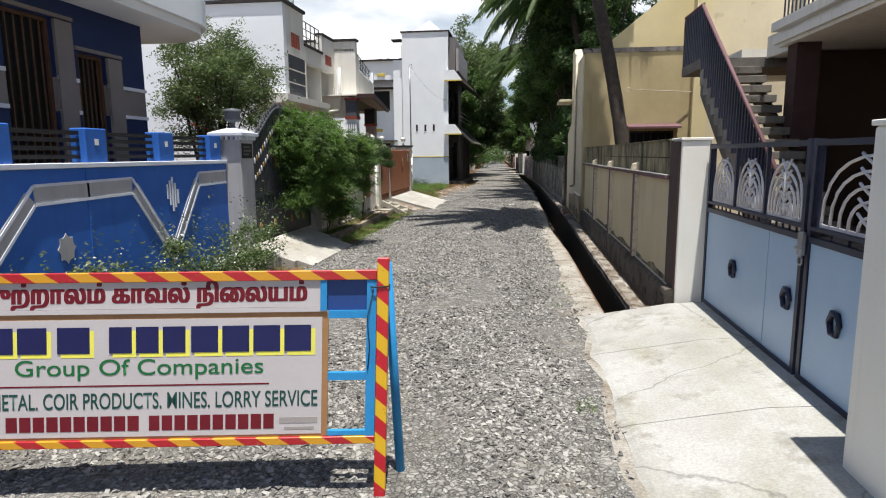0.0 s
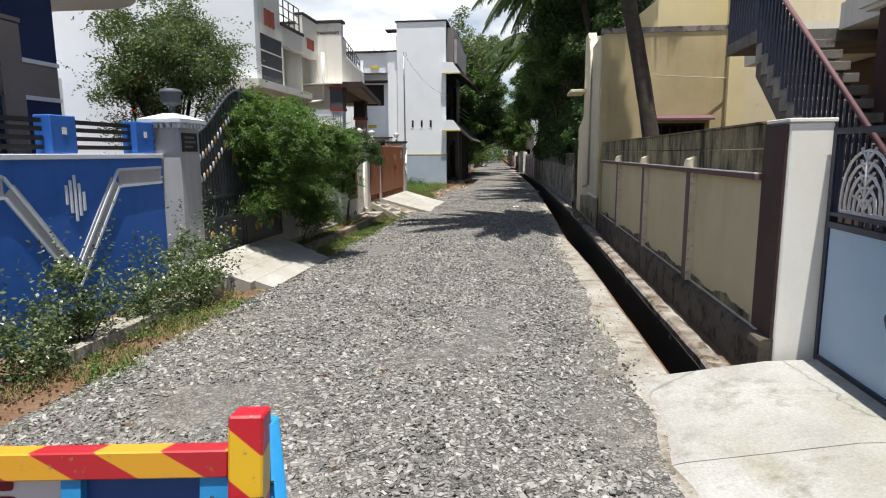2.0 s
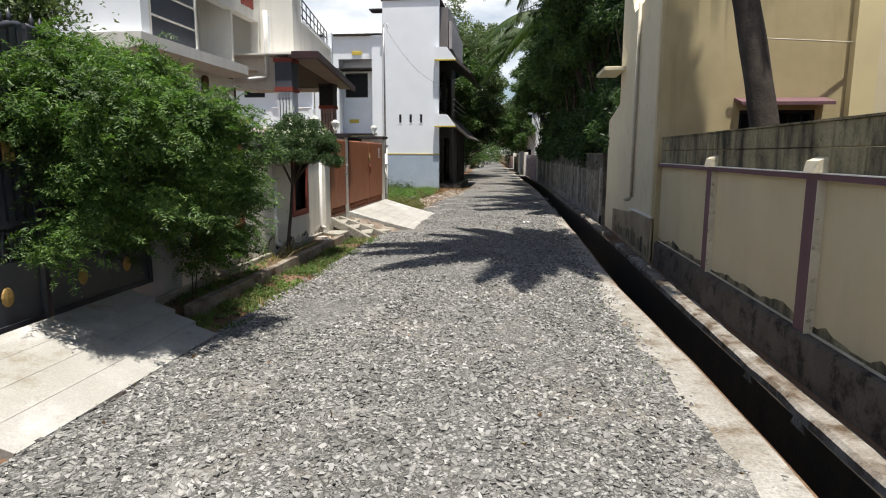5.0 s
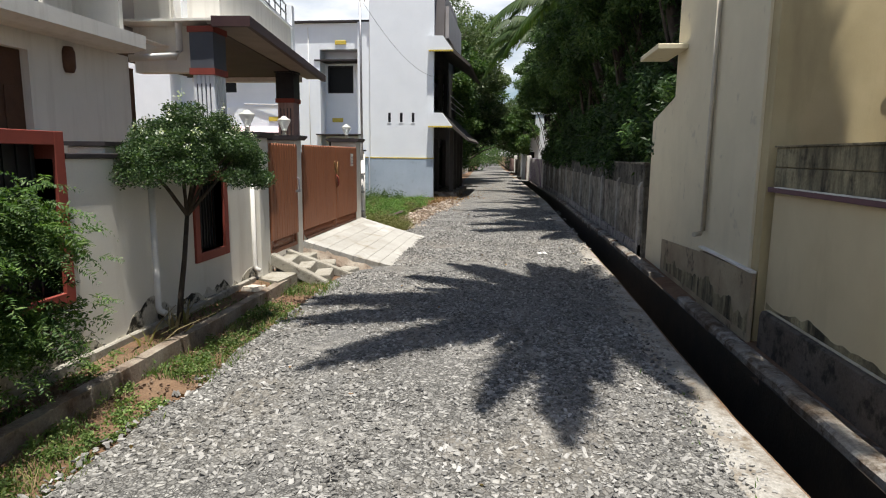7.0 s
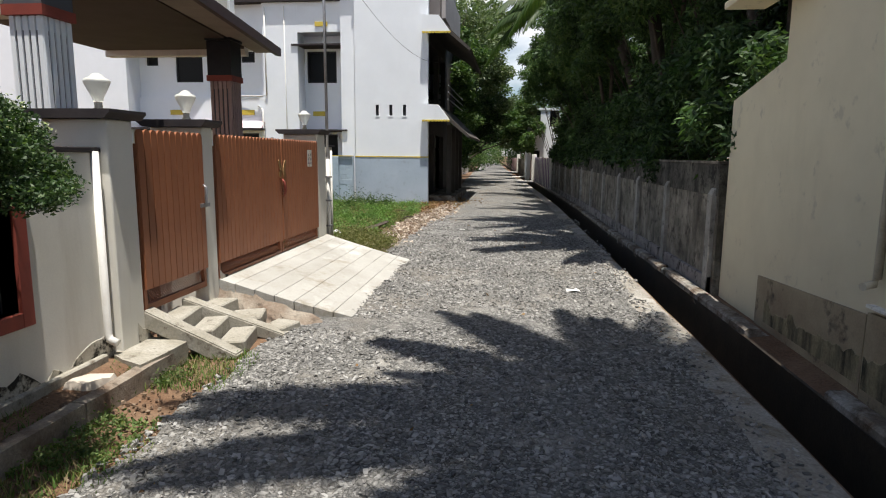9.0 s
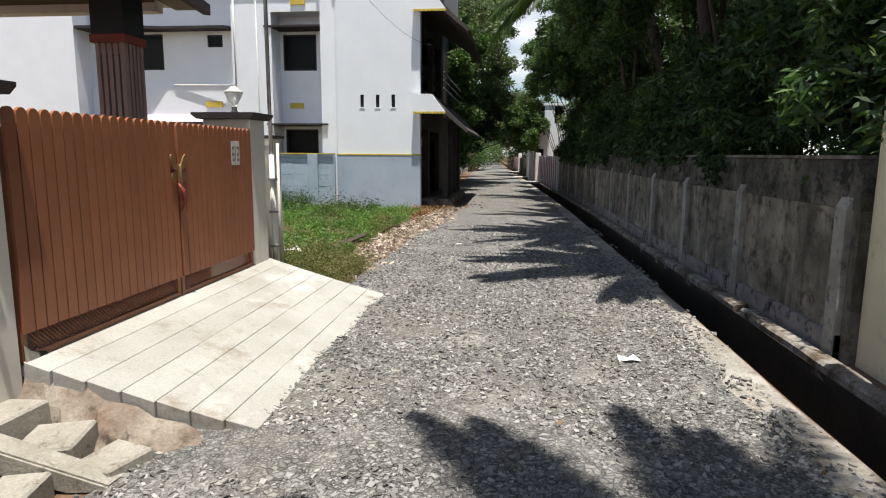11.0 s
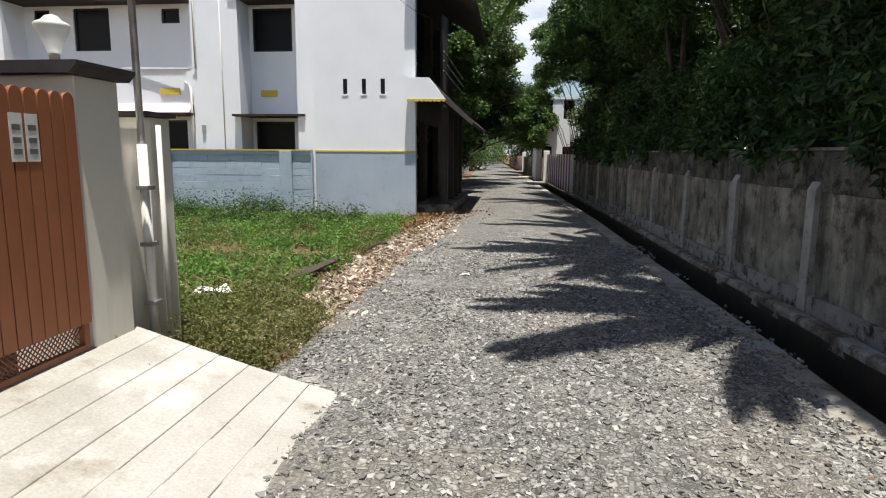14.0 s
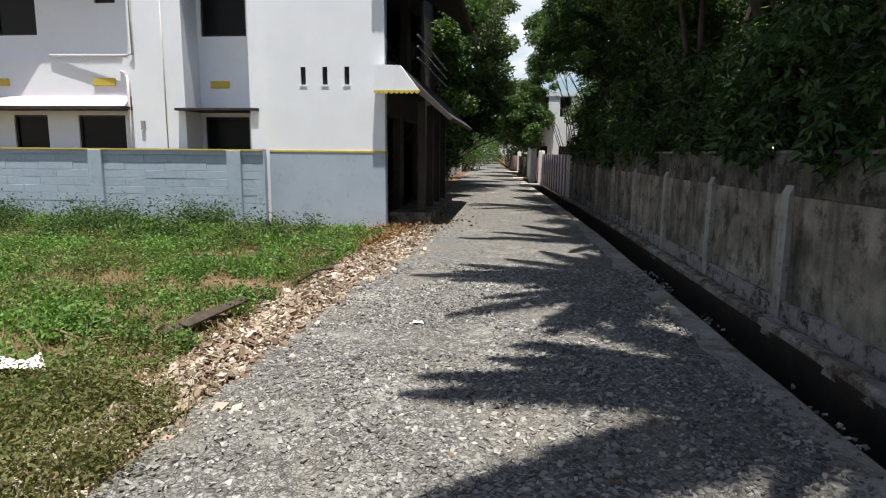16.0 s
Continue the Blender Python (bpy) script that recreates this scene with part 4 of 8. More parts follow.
apr1 = thing("gate_ramp", (-3.1, 9, 0), "short pale cement ramp before the iron gate", "ramp", kind="structure")
for k in range(4):
    xa, xb = -3.60 + 0.27 * k, -3.60 + 0.27 * (k + 1) - 0.006
    za, zb = 0.16 - 0.085 * k, 0.16 - 0.085 * (k + 1)
    bm = bmesh.new()
    prism(bm, [(xa, -0.4), (xb, -0.4), (xb, zb), (xa, za)], "y", 7.45 + 0.12 * k, 10.55 - 0.1 * k)
    part("slab", bm, M["ramp"], apr1)

# ---- cream compound wall, red-framed openings, brown gates ----
cw = thing("wall_northwest", (-3.55, 14, 0), "off-white compound wall with dark coping and red-framed openings", "wall", kind="structure")
bm = bmesh.new()
pierced(bm, "y", 11.5, 16.59, -0.1, 1.79, -3.60, -3.43, [(11.75, 12.9, 0.72, 1.95), (15.06, 15.66, 0.70, 1.52)])
part("panel_wall", bm, M["offwhite"], cw)
quick("coping", [(-3.66, -3.405, 13.02, 16.59, 1.792, 1.835)], M["darkcap"], cw, bevel=0.006)
for a, b, lo, hi in ((11.75, 12.9, 0.72, 1.90), (15.06, 15.66, 0.70, 1.52)):
    w = 0.105
    fr = quick("opening_frame", [(-3.60, -3.40, a - w, a, lo - w, hi + w), (-3.60, -3.40, b, b + w, lo - w, hi + w), (-3.60, -3.40, a, b, lo - w, lo), (-3.60, -3.40, a, b, hi, hi + w)], M["redframe"], cw, "red oxide painted frame", bevel=0.004)
    quick("back_panel", [(-3.60, -3.58, a, b, lo, hi)], M["black"], fr)
    for i in range(1, 9):
        yy = a + (b - a) * i / 9
        quick("grille_bar", [(-3.515, -3.50, yy - 0.008, yy + 0.008, lo, hi)], M["black"], fr)
for yy, zt in ((14.16, 1.68), (16.52, 1.80)):
    o = rod("rain_pipe", [(-3.415, yy, zt), (-3.415, yy, 0.30), (-3.40, yy, 0.25), (-3.33, yy, 0.22)], 0.034, M["pvc"], cw)
quick("wall_end_block", [(-3.86, -3.50, 13.62, 13.86, 1.55, 1.90)], M["offwhite"], cw, bevel=0.01)
quick("end_block_coping", [(-3.90, -3.46, 13.58, 13.90, 1.902, 1.94)], M["darkcap"], cw)
brn = thing("brown_gate", (-3.375, 20, 0.4), "brown steel-slat double gate and wicket with rounded pickets", "gate")
brown_pillars = []
for py0, py1, top, lx in ((16.60, 16.93, 2.05, 0.14), (18.11, 18.33, 2.05, 0.1), (21.88, 22.30, 2.1, 0)):
    gp = thing("gate_pillar", (-3.425, py0, 0), "off-white gate pillar with dark coping", "pillar", "brown gate pillars")
    quick("shaft", [(-3.92, -3.345, py0, py1, -0.1, top)], M["offwhite"], gp, bevel=0.008)
    bm = bmesh.new()
    prism(bm, [(-3.96, top + 0.002), (-3.31, top + 0.002), (-3.26, top + 0.05), (-3.26, top + 0.075), (-4.02, top + 0.075), (-4.02, top + 0.05)], "y", py0 - 0.08, py1 + 0.08)
    part("coping", bm, M["darkcap"], gp)
    lp = thing("globe_lamp", (-3.62, (py0 + py1) / 2 + lx, top + 0.075), "white frosted tulip lamp on the gate pillar", "lamp", "gate lamps")
    yc = (py0 + py1) / 2 + lx
    bm = bmesh.new()
    lathe(bm, [(0.045, top + 0.076), (0.045, top + 0.10), (0.032, top + 0.11), (0.032, top + 0.155)], -3.62, yc, 12)
    part("socket", bm, M["pvcdirty"], lp)
    bm = bmesh.new()
    lathe(bm, [(0.036, top + 0.157), (0.042, top + 0.17), (0.05, top + 0.20), (0.085, top + 0.27), (0.105, top + 0.315), (0.108, top + 0.33), (0.095, top + 0.345), (0.06, top + 0.36), (0.04, top + 0.385), (0.012, top + 0.395)], -3.62, yc, 14)
    part("shade", bm, M["lampglass"], lp)
    brown_pillars += [gp, lp]


def picket(h, w=0.088):
    bm = bmesh.new()
    pts = [(-w / 2, 0), (w / 2, 0), (w / 2, h - w / 2)] + [(w / 2 * math.cos(a), h - w / 2 + w / 2 * math.sin(a)) for a in (0.5, 1.05, 1.57, 2.09, 2.64)] + [(-w / 2, h - w / 2)]
    prism(bm, pts, "x", -0.012, 0.012)
    me = bpy.data.meshes.new("picket")
    bm.to_mesh(me)
    bm.free()
    me.materials.append(M["brown"])
    return me


pk = picket(1.42)
for ya, yb in ((16.96, 18.08), (18.36, 20.24), (20.27, 21.85)):
    quick("leaf_frame", [(-3.395, -3.355, ya, ya + 0.045, 0.36, 1.86), (-3.395, -3.355, yb - 0.045, yb, 0.36, 1.86), (-3.395, -3.355, ya + 0.046, yb - 0.046, 0.36, 0.42), (-3.395, -3.355, ya + 0.046, yb - 0.046, 0.555, 0.60)], M["brown"], brn)
    quick("backing_sheet", [(-3.41, -3.4, ya, yb, 0.6, 1.84)], M["browndark"], brn)
    n = round((yb - ya) / 0.1)
    for i in range(n):
        piece("picket", pk, brn, Matrix.Translation((-3.34, ya + (yb - ya) * (i + 0.5) / n, 0.565)))
    bm = bmesh.new()
    k = 0
    yy = ya + 0.05
    while yy < yb - 0.16:
        for s in (0.135, -0.135):
            p0, p1 = (-3.375, yy, 0.4875 - s / 2), (-3.375, yy + 0.135, 0.4875 + s / 2)
            tube(bm, [p0, p1], 0.005, 4)
        yy += 0.035
    part("lattice", bm, M["brown"], brn)
bm = bmesh.new()
for sg in (-1, 1):
    for lobe, w in (([(0.01, 1.545), (0.03, 1.60), (0.07, 1.665), (0.115, 1.70), (0.135, 1.685), (0.135, 1.64), (0.115, 1.59), (0.075, 1.555)], 0.016),
                    ([(0.01, 1.54), (0.07, 1.548), (0.115, 1.53), (0.125, 1.49), (0.10, 1.455), (0.065, 1.445), (0.03, 1.475)], 0.012)):
        prism(bm, [(20.255 + sg * p, z) for p, z in lobe], "x", -3.325, -3.325 + w)
bmesh.ops.bevel(bm, geom=bm.edges[:], offset=0.004, segments=1, affect="EDGES")
tube(bm, [(-3.305, 20.255, 1.42), (-3.30, 20.255, 1.50), (-3.30, 20.255, 1.58), (-3.305, 20.255, 1.61)], [0.008, 0.014, 0.012, 0.006], 8)
part("butterfly_ornament", bm, M["bronze"], brn, "tarnished bronze butterfly ornament on the gate")
bm = bmesh.new()
tube(bm, [(-3.318, 20.24, 1.43), (-3.285, 20.23, 1.39), (-3.28, 20.25, 1.33), (-3.285, 20.28, 1.27), (-3.30, 20.265, 1.21), (-3.318, 20.255, 1.18)], [0.010, 0.014, 0.020, 0.018, 0.012, 0.008], 8)
tube(bm, [(-3.318, 20.28, 1.42), (-3.29, 20.285, 1.37), (-3.29, 20.27, 1.30), (-3.318, 20.24, 1.26)], [0.007, 0.010, 0.010, 0.006], 8)
part("pull_handle", bm, M["redframe"], brn, "copper-red curled pull handle")
st = quick("notice", [(-3.327, -3.325, 21.34, 21.43, 1.58, 1.84), (-3.327, -3.325, 21.45, 21.54, 1.58, 1.84)], M["paper"], brn, "pair of faded paper notices")
quick("notice_print", [(-3.3245, -3.3235, 21.355 + 0.11 * k, 21.415 + 0.11 * k, z, z + 0.03) for k in (0, 1) for z in (1.62, 1.68, 1.75)], M["steel"], st)
bm = bmesh.new()
tube(bm, [(-3.315, 18.03, 1.45), (-3.285, 18.03, 1.43), (-3.285, 18.03, 1.27), (-3.315, 18.03, 1.25)], 0.013, 6)
box(bm, -3.335, -3.31, 17.97, 18.15, 1.22, 1.26)
part("bolt", bm, M["steel"], brn, "steel bolt and pull handle")
bm = bmesh.new()
box(bm, -3.66, -3.47, 22.31, 22.76, -0.1, 1.86)
box(bm, -3.70, -3.46, 22.761, 23.1, -0.1, 1.96, bevel=0.006)
tagged(part("wall_stub", bm, M["offwhite"], None), "short off-white wall beside the gate pillar", "wall", kind="structure")
quick("stub_coping", [(-3.74, -3.42, 22.72, 23.14, 1.965, 2.0)], M["darkcap"], None)
tagged(bpy.data.objects["stub_coping"], "dark coping on the wall stub", "coping", kind="structure")
pp = thing("service_pipe", (-3.38, 22.60, 0), "upright steel service pipe with white lower sleeve", "pipe")
rod("upper_pipe", [(-3.39, 22.60, 1.5), (-3.40, 22.60, 4.2), (-3.42, 22.64, 5.3)], 0.026, M["steel"], pp)
rod("sleeve", [(-3.38, 22.60, 0.0), (-3.39, 22.60, 1.75)], 0.036, M["pvc"], pp)
rod("hook", [(-3.42, 22.64, 5.3), (-3.40, 22.61, 5.42), (-3.33, 22.61, 5.44), (-3.30, 22.61, 5.3)], 0.012, M["steel"], pp)
for z in (0.55, 1.0, 1.42):
    quick("clamp", [(-3.425, -3.335, 22.55, 22.65, z, z + 0.03)], M["steel"], pp)
rod("second_pipe", [(-3.40, 22.84, 0.0), (-3.40, 22.84, 1.9)], 0.02, M["pvc"], pp)

# ramp before the brown gate: long slabs with open joints
rp = thing("driveway_ramp", (-2.6, 20.5, 0), "pale cement ramp scored with long grooves", "ramp", kind="structure")
nst = 7
fill = random.Random(41)
for k in range(nst):
    a, b = k / nst, (k + 1) / nst
    xa, xb = -3.40 + 1.55 * a, -3.40 + 1.55 * b - 0.005
    za, zb = 0.42 * (1 - a) ** 1.1 + 0.035, 0.42 * (1 - b) ** 1.1 + 0.035
    bm = bmesh.new()
    n0, n1 = 18.36 + 0.12 * a, 22.36 - 0.05 * a
    for y0, y1 in ((n0, n1),):
        prism(bm, [(xa, -0.1), (xb, -0.1), (xb, zb), (xa, za)], "y", y0, y1)
    bmesh.ops.bevel(bm, geom=[e for e in bm.edges], offset=0.004, segments=1, affect="EDGES")
    part("slab", bm, M["ramp"], rp)
    for q in range(2):
        if k < nst - 1 and k > 1:
            # mortar and dirt that close the groove for a stretch
            y0 = fill.uniform(19.0, 21.4)
            bm = bmesh.new()
            prism(bm, [(xb - 0.005, zb - 0.05), (xb + 0.010, zb - 0.05), (xb + 0.010, zb - 0.004), (xb - 0.005, zb - 0.003)], "y", y0, y0 + fill.uniform(0.2, 0.6))
            part("groove_fill", bm, M["ramp"], rp)
quick("ramp_bed", [(-3.41, -1.95, 18.52, 22.28, -0.12, 0.012)], M["kerb"], rp)
bm = bmesh.new()
rows = []
for i in range(13):
    u = i / 12
    x = -3.38 + 1.3 * u
    z = 0.40 * (1 - u) ** 1.1 + 0.03
    rows.append([bm.verts.new((x, 18.40, z - 0.03 + 0.02 * math.sin(i * 2.1))), bm.verts.new((x, 18.30 + 0.03 * math.sin(i * 1.7), z * 0.62 + 0.02 * math.cos(i * 1.3))), bm.verts.new((x, 18.18 + 0.05 * math.sin(i * 2.9), z * 0.25)), bm.verts.new((x, 18.02 + 0.06 * math.sin(i * 1.1), -0.04))])
for a, b in zip(rows, rows[1:]):
    for i in range(3):
        bm.faces.new((a[i], a[i + 1], b[i + 1], b[i]))
tagged(part("earth_bank", bm, M["redkerb"]), "crumbling brown earth against the ramp's side", "soil", kind="structure")
# broken steps over the side drain at the wicket
stp = thing("broken_steps", (-3.0, 17.9, 0), "broken pale cement steps and beams over the side drain", "steps", kind="structure")
for y0, y1, xt, zt, xe in ((16.92, 17.08, -3.36, 0.41, -2.56), (17.56, 17.72, -3.36, 0.37, -2.36)):
    bm = bmesh.new()
    prism(bm, [(xt, zt), (xt, zt - 0.17), (xe - 0.22, -0.06), (xe, -0.06), (xe, -0.02)], "y", y0, y1)
    for v in bm.verts:
        v.co.y += (v.co.x - xt) * 0.17
        v.co.z += noise.noise(v.co * 5.0) * 0.012
    bmesh.ops.bevel(bm, geom=bm.edges[:], offset=0.012, segments=2, affect="EDGES")
    part("sloping_beam", bm, M["stepcement"], stp, "sloping cement beam beside the steps")
for cx, cy, zt, lx, ly, rz in ((-3.24, 17.34, 0.29, 0.25, 0.46, 4), (-2.98, 17.39, 0.18, 0.24, 0.46, 8), (-2.72, 17.43, 0.07, 0.26, 0.46, 10), (-3.22, 18.0, 0.22, 0.28, 0.46, -6), (-2.86, 17.98, 0.12, 0.34, 0.34, 14),
                               (-2.50, 17.98, 0.03, 0.30, 0.30, -18), (-3.05, 18.28, 0.06, 0.22, 0.16, 30)):
    bm = bmesh.new()
    box(bm, -lx / 2, lx / 2, -ly / 2, ly / 2, -0.2, zt, m=pose(cx, cy, 0, 2.5, -3, rz), bevel=0.014)
    for v in bm.verts:
        v.co += noise.noise_vector(v.co * 4.0) * 0.012
    part("step_block", bm, M["stepcement"], stp)
skewed("cement_pad", [(-3.42, 17.02), (-3.42, 16.62), (-3.36, 16.50), (-3.22, 16.40), (-3.0, 16.30), (-2.965, 16.62), (-2.955, 16.93), (-3.2, 17.0)], -0.05, 0.135, M["stepcement"], "rounded pale cement pad before the steps", stp)
# side drain edge along the cream wall
sk = thing("side_kerb", (-3.0, 13, 0), "low earthy cement kerb along the side drain", "kerb", kind="structure")
for y0, y1 in ((4.6, 7.3), (10.7, 13.2), (13.22, 15.6), (15.62, 16.9)):
    bm = bmesh.new()
    rows = []
    for y in stations(y0, y1, 0.25):
        w = noise.noise(Vector((1, y * 2.1, 5))) * 0.02
        rows.append([bm.verts.new(p) for p in ((-2.95 + w, y, -0.15), (-2.96 + w, y, (0.14 if y0 > 8 else 0.12) + w), (-3.065 + w, y, (0.145 if y0 > 8 else 0.125) + w), (-3.07 + w, y, -0.15))])
    for a, b in zip(rows, rows[1:]):
        for i in range(3):
            bm.faces.new((a[i], a[i + 1], b[i + 1], b[i]))
    bm.faces.new(rows[0])
    bm.faces.new(rows[-1][::-1])
    part("kerb_stone", bm, M["redkerb"] if y0 > 8 else M["stepcement"], sk)
quick("kerb_slab", [(-3.36, -3.082, 4.7, 7.25, -0.05, 0.112)], M["stepcement"], sk, bevel=0.015)
bm = bmesh.new()
strip(bm, [(-3.46, 0.13), (-3.38, 0.12), (-3.3, 0.115), (-3.18, 0.12), (-3.068, 0.10)], stations(10.6, 16.6, 0.15), 0.0, 0.06)
quick("wall_foot_ledge", [(-3.428, -3.37, 10.7, 13.1, 0.0, 0.205), (-3.428, -3.37, 13.12, 16.45, 0.0, 0.20)], M["stepcement"], sk, "thin cement ledge at the wall's foot", bevel=0.012)
ls = bmesh.new()
ring = [(0.20 * math.cos(k * 0.7) * (1 + 0.22 * math.sin(k * 2.3)), 0.11 * math.sin(k * 0.7) * (1 + 0.25 * math.cos(k * 1.9))) for k in range(9)]
vb = [ls.verts.new((-3.2 + p * 0.5 - q * 0.85, 16.0 + p * 0.85 + q * 0.5, 0.10)) for p, q in ring]
vt = [ls.verts.new((-3.2 + (p * 0.5 - q * 0.85) * 0.85, 16.0 + (p * 0.85 + q * 0.5) * 0.85, 0.165 + 0.02 * math.sin(p * 30))) for p, q in ring]
ls.faces.new(vt)
for k in range(9):
    ls.faces.new((vb[k], vb[(k + 1) % 9], vt[(k + 1) % 9], vt[k]))
tagged(part("flat_stone", ls, M["rubble"]), "flat buff stone lying on the soil bed", "stone")
tagged(part("side_bed", bm, M["soil"]), "loose brown soil between kerb and wall", "soil", kind="structure")


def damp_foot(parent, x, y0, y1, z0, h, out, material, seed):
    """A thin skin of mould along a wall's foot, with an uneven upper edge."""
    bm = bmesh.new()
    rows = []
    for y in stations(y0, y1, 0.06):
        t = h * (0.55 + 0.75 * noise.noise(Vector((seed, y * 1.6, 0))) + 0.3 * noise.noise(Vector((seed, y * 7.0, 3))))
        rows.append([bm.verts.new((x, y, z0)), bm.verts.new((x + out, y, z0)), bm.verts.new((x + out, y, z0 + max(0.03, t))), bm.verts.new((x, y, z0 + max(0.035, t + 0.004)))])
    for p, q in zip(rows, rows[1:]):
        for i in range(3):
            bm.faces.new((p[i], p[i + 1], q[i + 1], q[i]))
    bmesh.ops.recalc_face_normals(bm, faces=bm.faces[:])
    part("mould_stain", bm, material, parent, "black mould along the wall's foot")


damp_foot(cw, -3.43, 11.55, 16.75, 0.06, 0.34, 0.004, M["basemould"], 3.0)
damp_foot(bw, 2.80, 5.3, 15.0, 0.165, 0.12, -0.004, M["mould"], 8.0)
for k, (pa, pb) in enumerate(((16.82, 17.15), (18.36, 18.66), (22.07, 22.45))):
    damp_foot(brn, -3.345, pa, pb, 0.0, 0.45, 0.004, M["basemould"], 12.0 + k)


# ---- houses ----
def window(parent, axis, p, a0, a1, z0, z1, out, material="wood", bars=4):
    """A recessed window: frame, near-black pane in place of the dark room, upright bars; out is the side that it faces
    (+1 or -1).
    """
    q = lambda lo, hi, d0, d1, za, zb: (lo, hi, min(p + d0 * out, p + d1 * out), max(p + d0 * out, p + d1 * out), za, zb) if axis == "x" else (min(p + d0 * out, p + d1 * out), max(p + d0 * out, p + d1 * out), lo, hi, za, zb)
    w = 0.05
    f = quick("window", [q(a0, a0 + w, -0.12, -0.05, z0, z1), q(a1 - w, a1, -0.12, -0.05, z0, z1), q(a0 + w, a1 - w, -0.12, -0.05, z0, z0 + w), q(a0 + w, a1 - w, -0.12, -0.05, z1 - w, z1)], M[material], parent)
    quick("pane", [q(a0 + w, a1 - w, -0.10, -0.09, z0 + w, z1 - w)], M["pane"], f)
    for i in range(1, bars + 1):
        c = a0 + (a1 - a0) * i / (bars + 1)
        quick("window_bar", [q(c - 0.01, c + 0.01, -0.07, -0.055, z0 + w, z1 - w)], M[material], f)
    return f


# white two-storey house at the vacant plot
hb = thing("white_house", (-5, 38, 0), "white two-storey house with dark windows and yellow trim", "house")
bm = bmesh.new()
slits = [(-5.30 + 0.515 * k, -5.18 + 0.515 * k, 3.22, 3.62) for k in range(3)]
pierced(bm, "x", -6.08, -3.33, 1.72, 8.95, 34.8, 35.05, slits)
part("wall", bm, M["white"], hb)
quick("base_wall", [(-6.10, -3.32, 34.785, 35.06, -0.3, 1.68)], M["bluerender"], hb)
quick("yellow_line", [(-6.10, -3.315, 34.775, 35.06, 1.682, 1.725)], M["yellow"], hb)
for a, b, lo, hi in slits:
    sw = window(hb, "x", 34.8, a, b, lo, hi, -1, "black", 0)
    quick("slit_sill", [(a - 0.03, b + 0.03, 34.785, 34.80 - 0.002, lo - 0.04, lo - 0.003)], M["white"], hb)
quick("side_wall", [(-6.07, -5.9, 35.06, 46, -0.3, 8.95), (-5.9, -3.6, 45.8, 46, -0.3, 8.95)], M["white"], hb)
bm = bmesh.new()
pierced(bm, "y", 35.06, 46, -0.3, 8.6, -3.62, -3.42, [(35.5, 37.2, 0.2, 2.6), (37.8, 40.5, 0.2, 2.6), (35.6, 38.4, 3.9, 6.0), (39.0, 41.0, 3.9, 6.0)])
part("lane_wall", bm, M["dark"], hb, "lane-side wall with its shade put into the colour")
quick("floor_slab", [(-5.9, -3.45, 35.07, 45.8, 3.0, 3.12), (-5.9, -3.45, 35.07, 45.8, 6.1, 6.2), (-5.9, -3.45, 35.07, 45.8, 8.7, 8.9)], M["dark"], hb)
quick("roof_coping", [(-6.16, -3.25, 34.74, 46.05, 8.952, 9.03)], M["darkcap"], hb, bevel=0.01)
bm = bmesh.new()
q = [bm.verts.new(p) for p in ((-5.65, 35.3, 9.032), (-3.7, 35.3, 9.032), (-3.7, 37.6, 9.032), (-5.65, 37.6, 9.032))]
ap = bm.verts.new((-4.65, 36.4, 9.95))
for i in range(4):
    bm.faces.new((q[i], q[(i + 1) % 4], ap))
bm.faces.new(q[::-1])
part("roof_cap", bm, M["grey"], hb, "pale pyramid roof on the tower")
quick("coping_wing", [(-6.75, -6.1, 34.9, 35.6, 8.55, 8.62)], M["darkcap"], hb)
for z0, z1 in ((3.0, 3.62), (6.1, 6.74)):
    bm = bmesh.new()
    prism(bm, [(-3.52, z0 + 0.06), (-3.52, z1), (-2.92, z1 - 0.02), (-2.50, z0 + 0.06)], "y", 34.5, 34.72)
    part("sunshade", bm, M["white"], hb, "white sloped sunshade with yellow scalloped edge")
    # Canopy takes the near-black plaster for its shaded underside.
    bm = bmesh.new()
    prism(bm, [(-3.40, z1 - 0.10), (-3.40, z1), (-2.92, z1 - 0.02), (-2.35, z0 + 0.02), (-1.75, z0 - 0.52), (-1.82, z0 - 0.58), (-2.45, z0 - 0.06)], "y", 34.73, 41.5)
    part("lane_canopy", bm, M["dark"], hb, "canopy over the lane side, darkened like its shaded underside")
    bm = bmesh.new()
    for k in range(9):
        c = -3.46 + 0.115 * k
        prism(bm, [(c - 0.055, z0 + 0.06)] + [(c + 0.055 * math.cos(a), z0 + 0.03 - 0.045 * math.sin(a)) for a in (math.pi, 2.4, 1.57, 0.75, 0)] + [(c + 0.055, z0 + 0.06)], "y", 34.485, 34.52)
    part("scallop_edge", bm, M["yellow"], hb)
    quick("balcony_rail", [(-2.62, -2.58, 35.0, 41.2, z1 + 0.2 + 0.25 * k, z1 + 0.23 + 0.25 * k) for k in range(3)] if z0 < 5 else [(-2.9, -2.75, 35.2, 41.2, z1, z1 + 1.3)], M["steel"] if z0 < 5 else M["greyhouse"], hb)
quick("upper_lane_wall", [(-3.41, -2.95, 35.3, 41.0, 6.75, 8.7)], M["greyband"], hb)
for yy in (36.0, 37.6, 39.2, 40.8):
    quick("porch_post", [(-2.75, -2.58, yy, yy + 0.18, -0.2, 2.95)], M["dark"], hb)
quick("porch_step", [(-3.4, -2.35, 35.6, 41.0, -0.2, 0.22)], M["kerb"], hb, bevel=0.02)
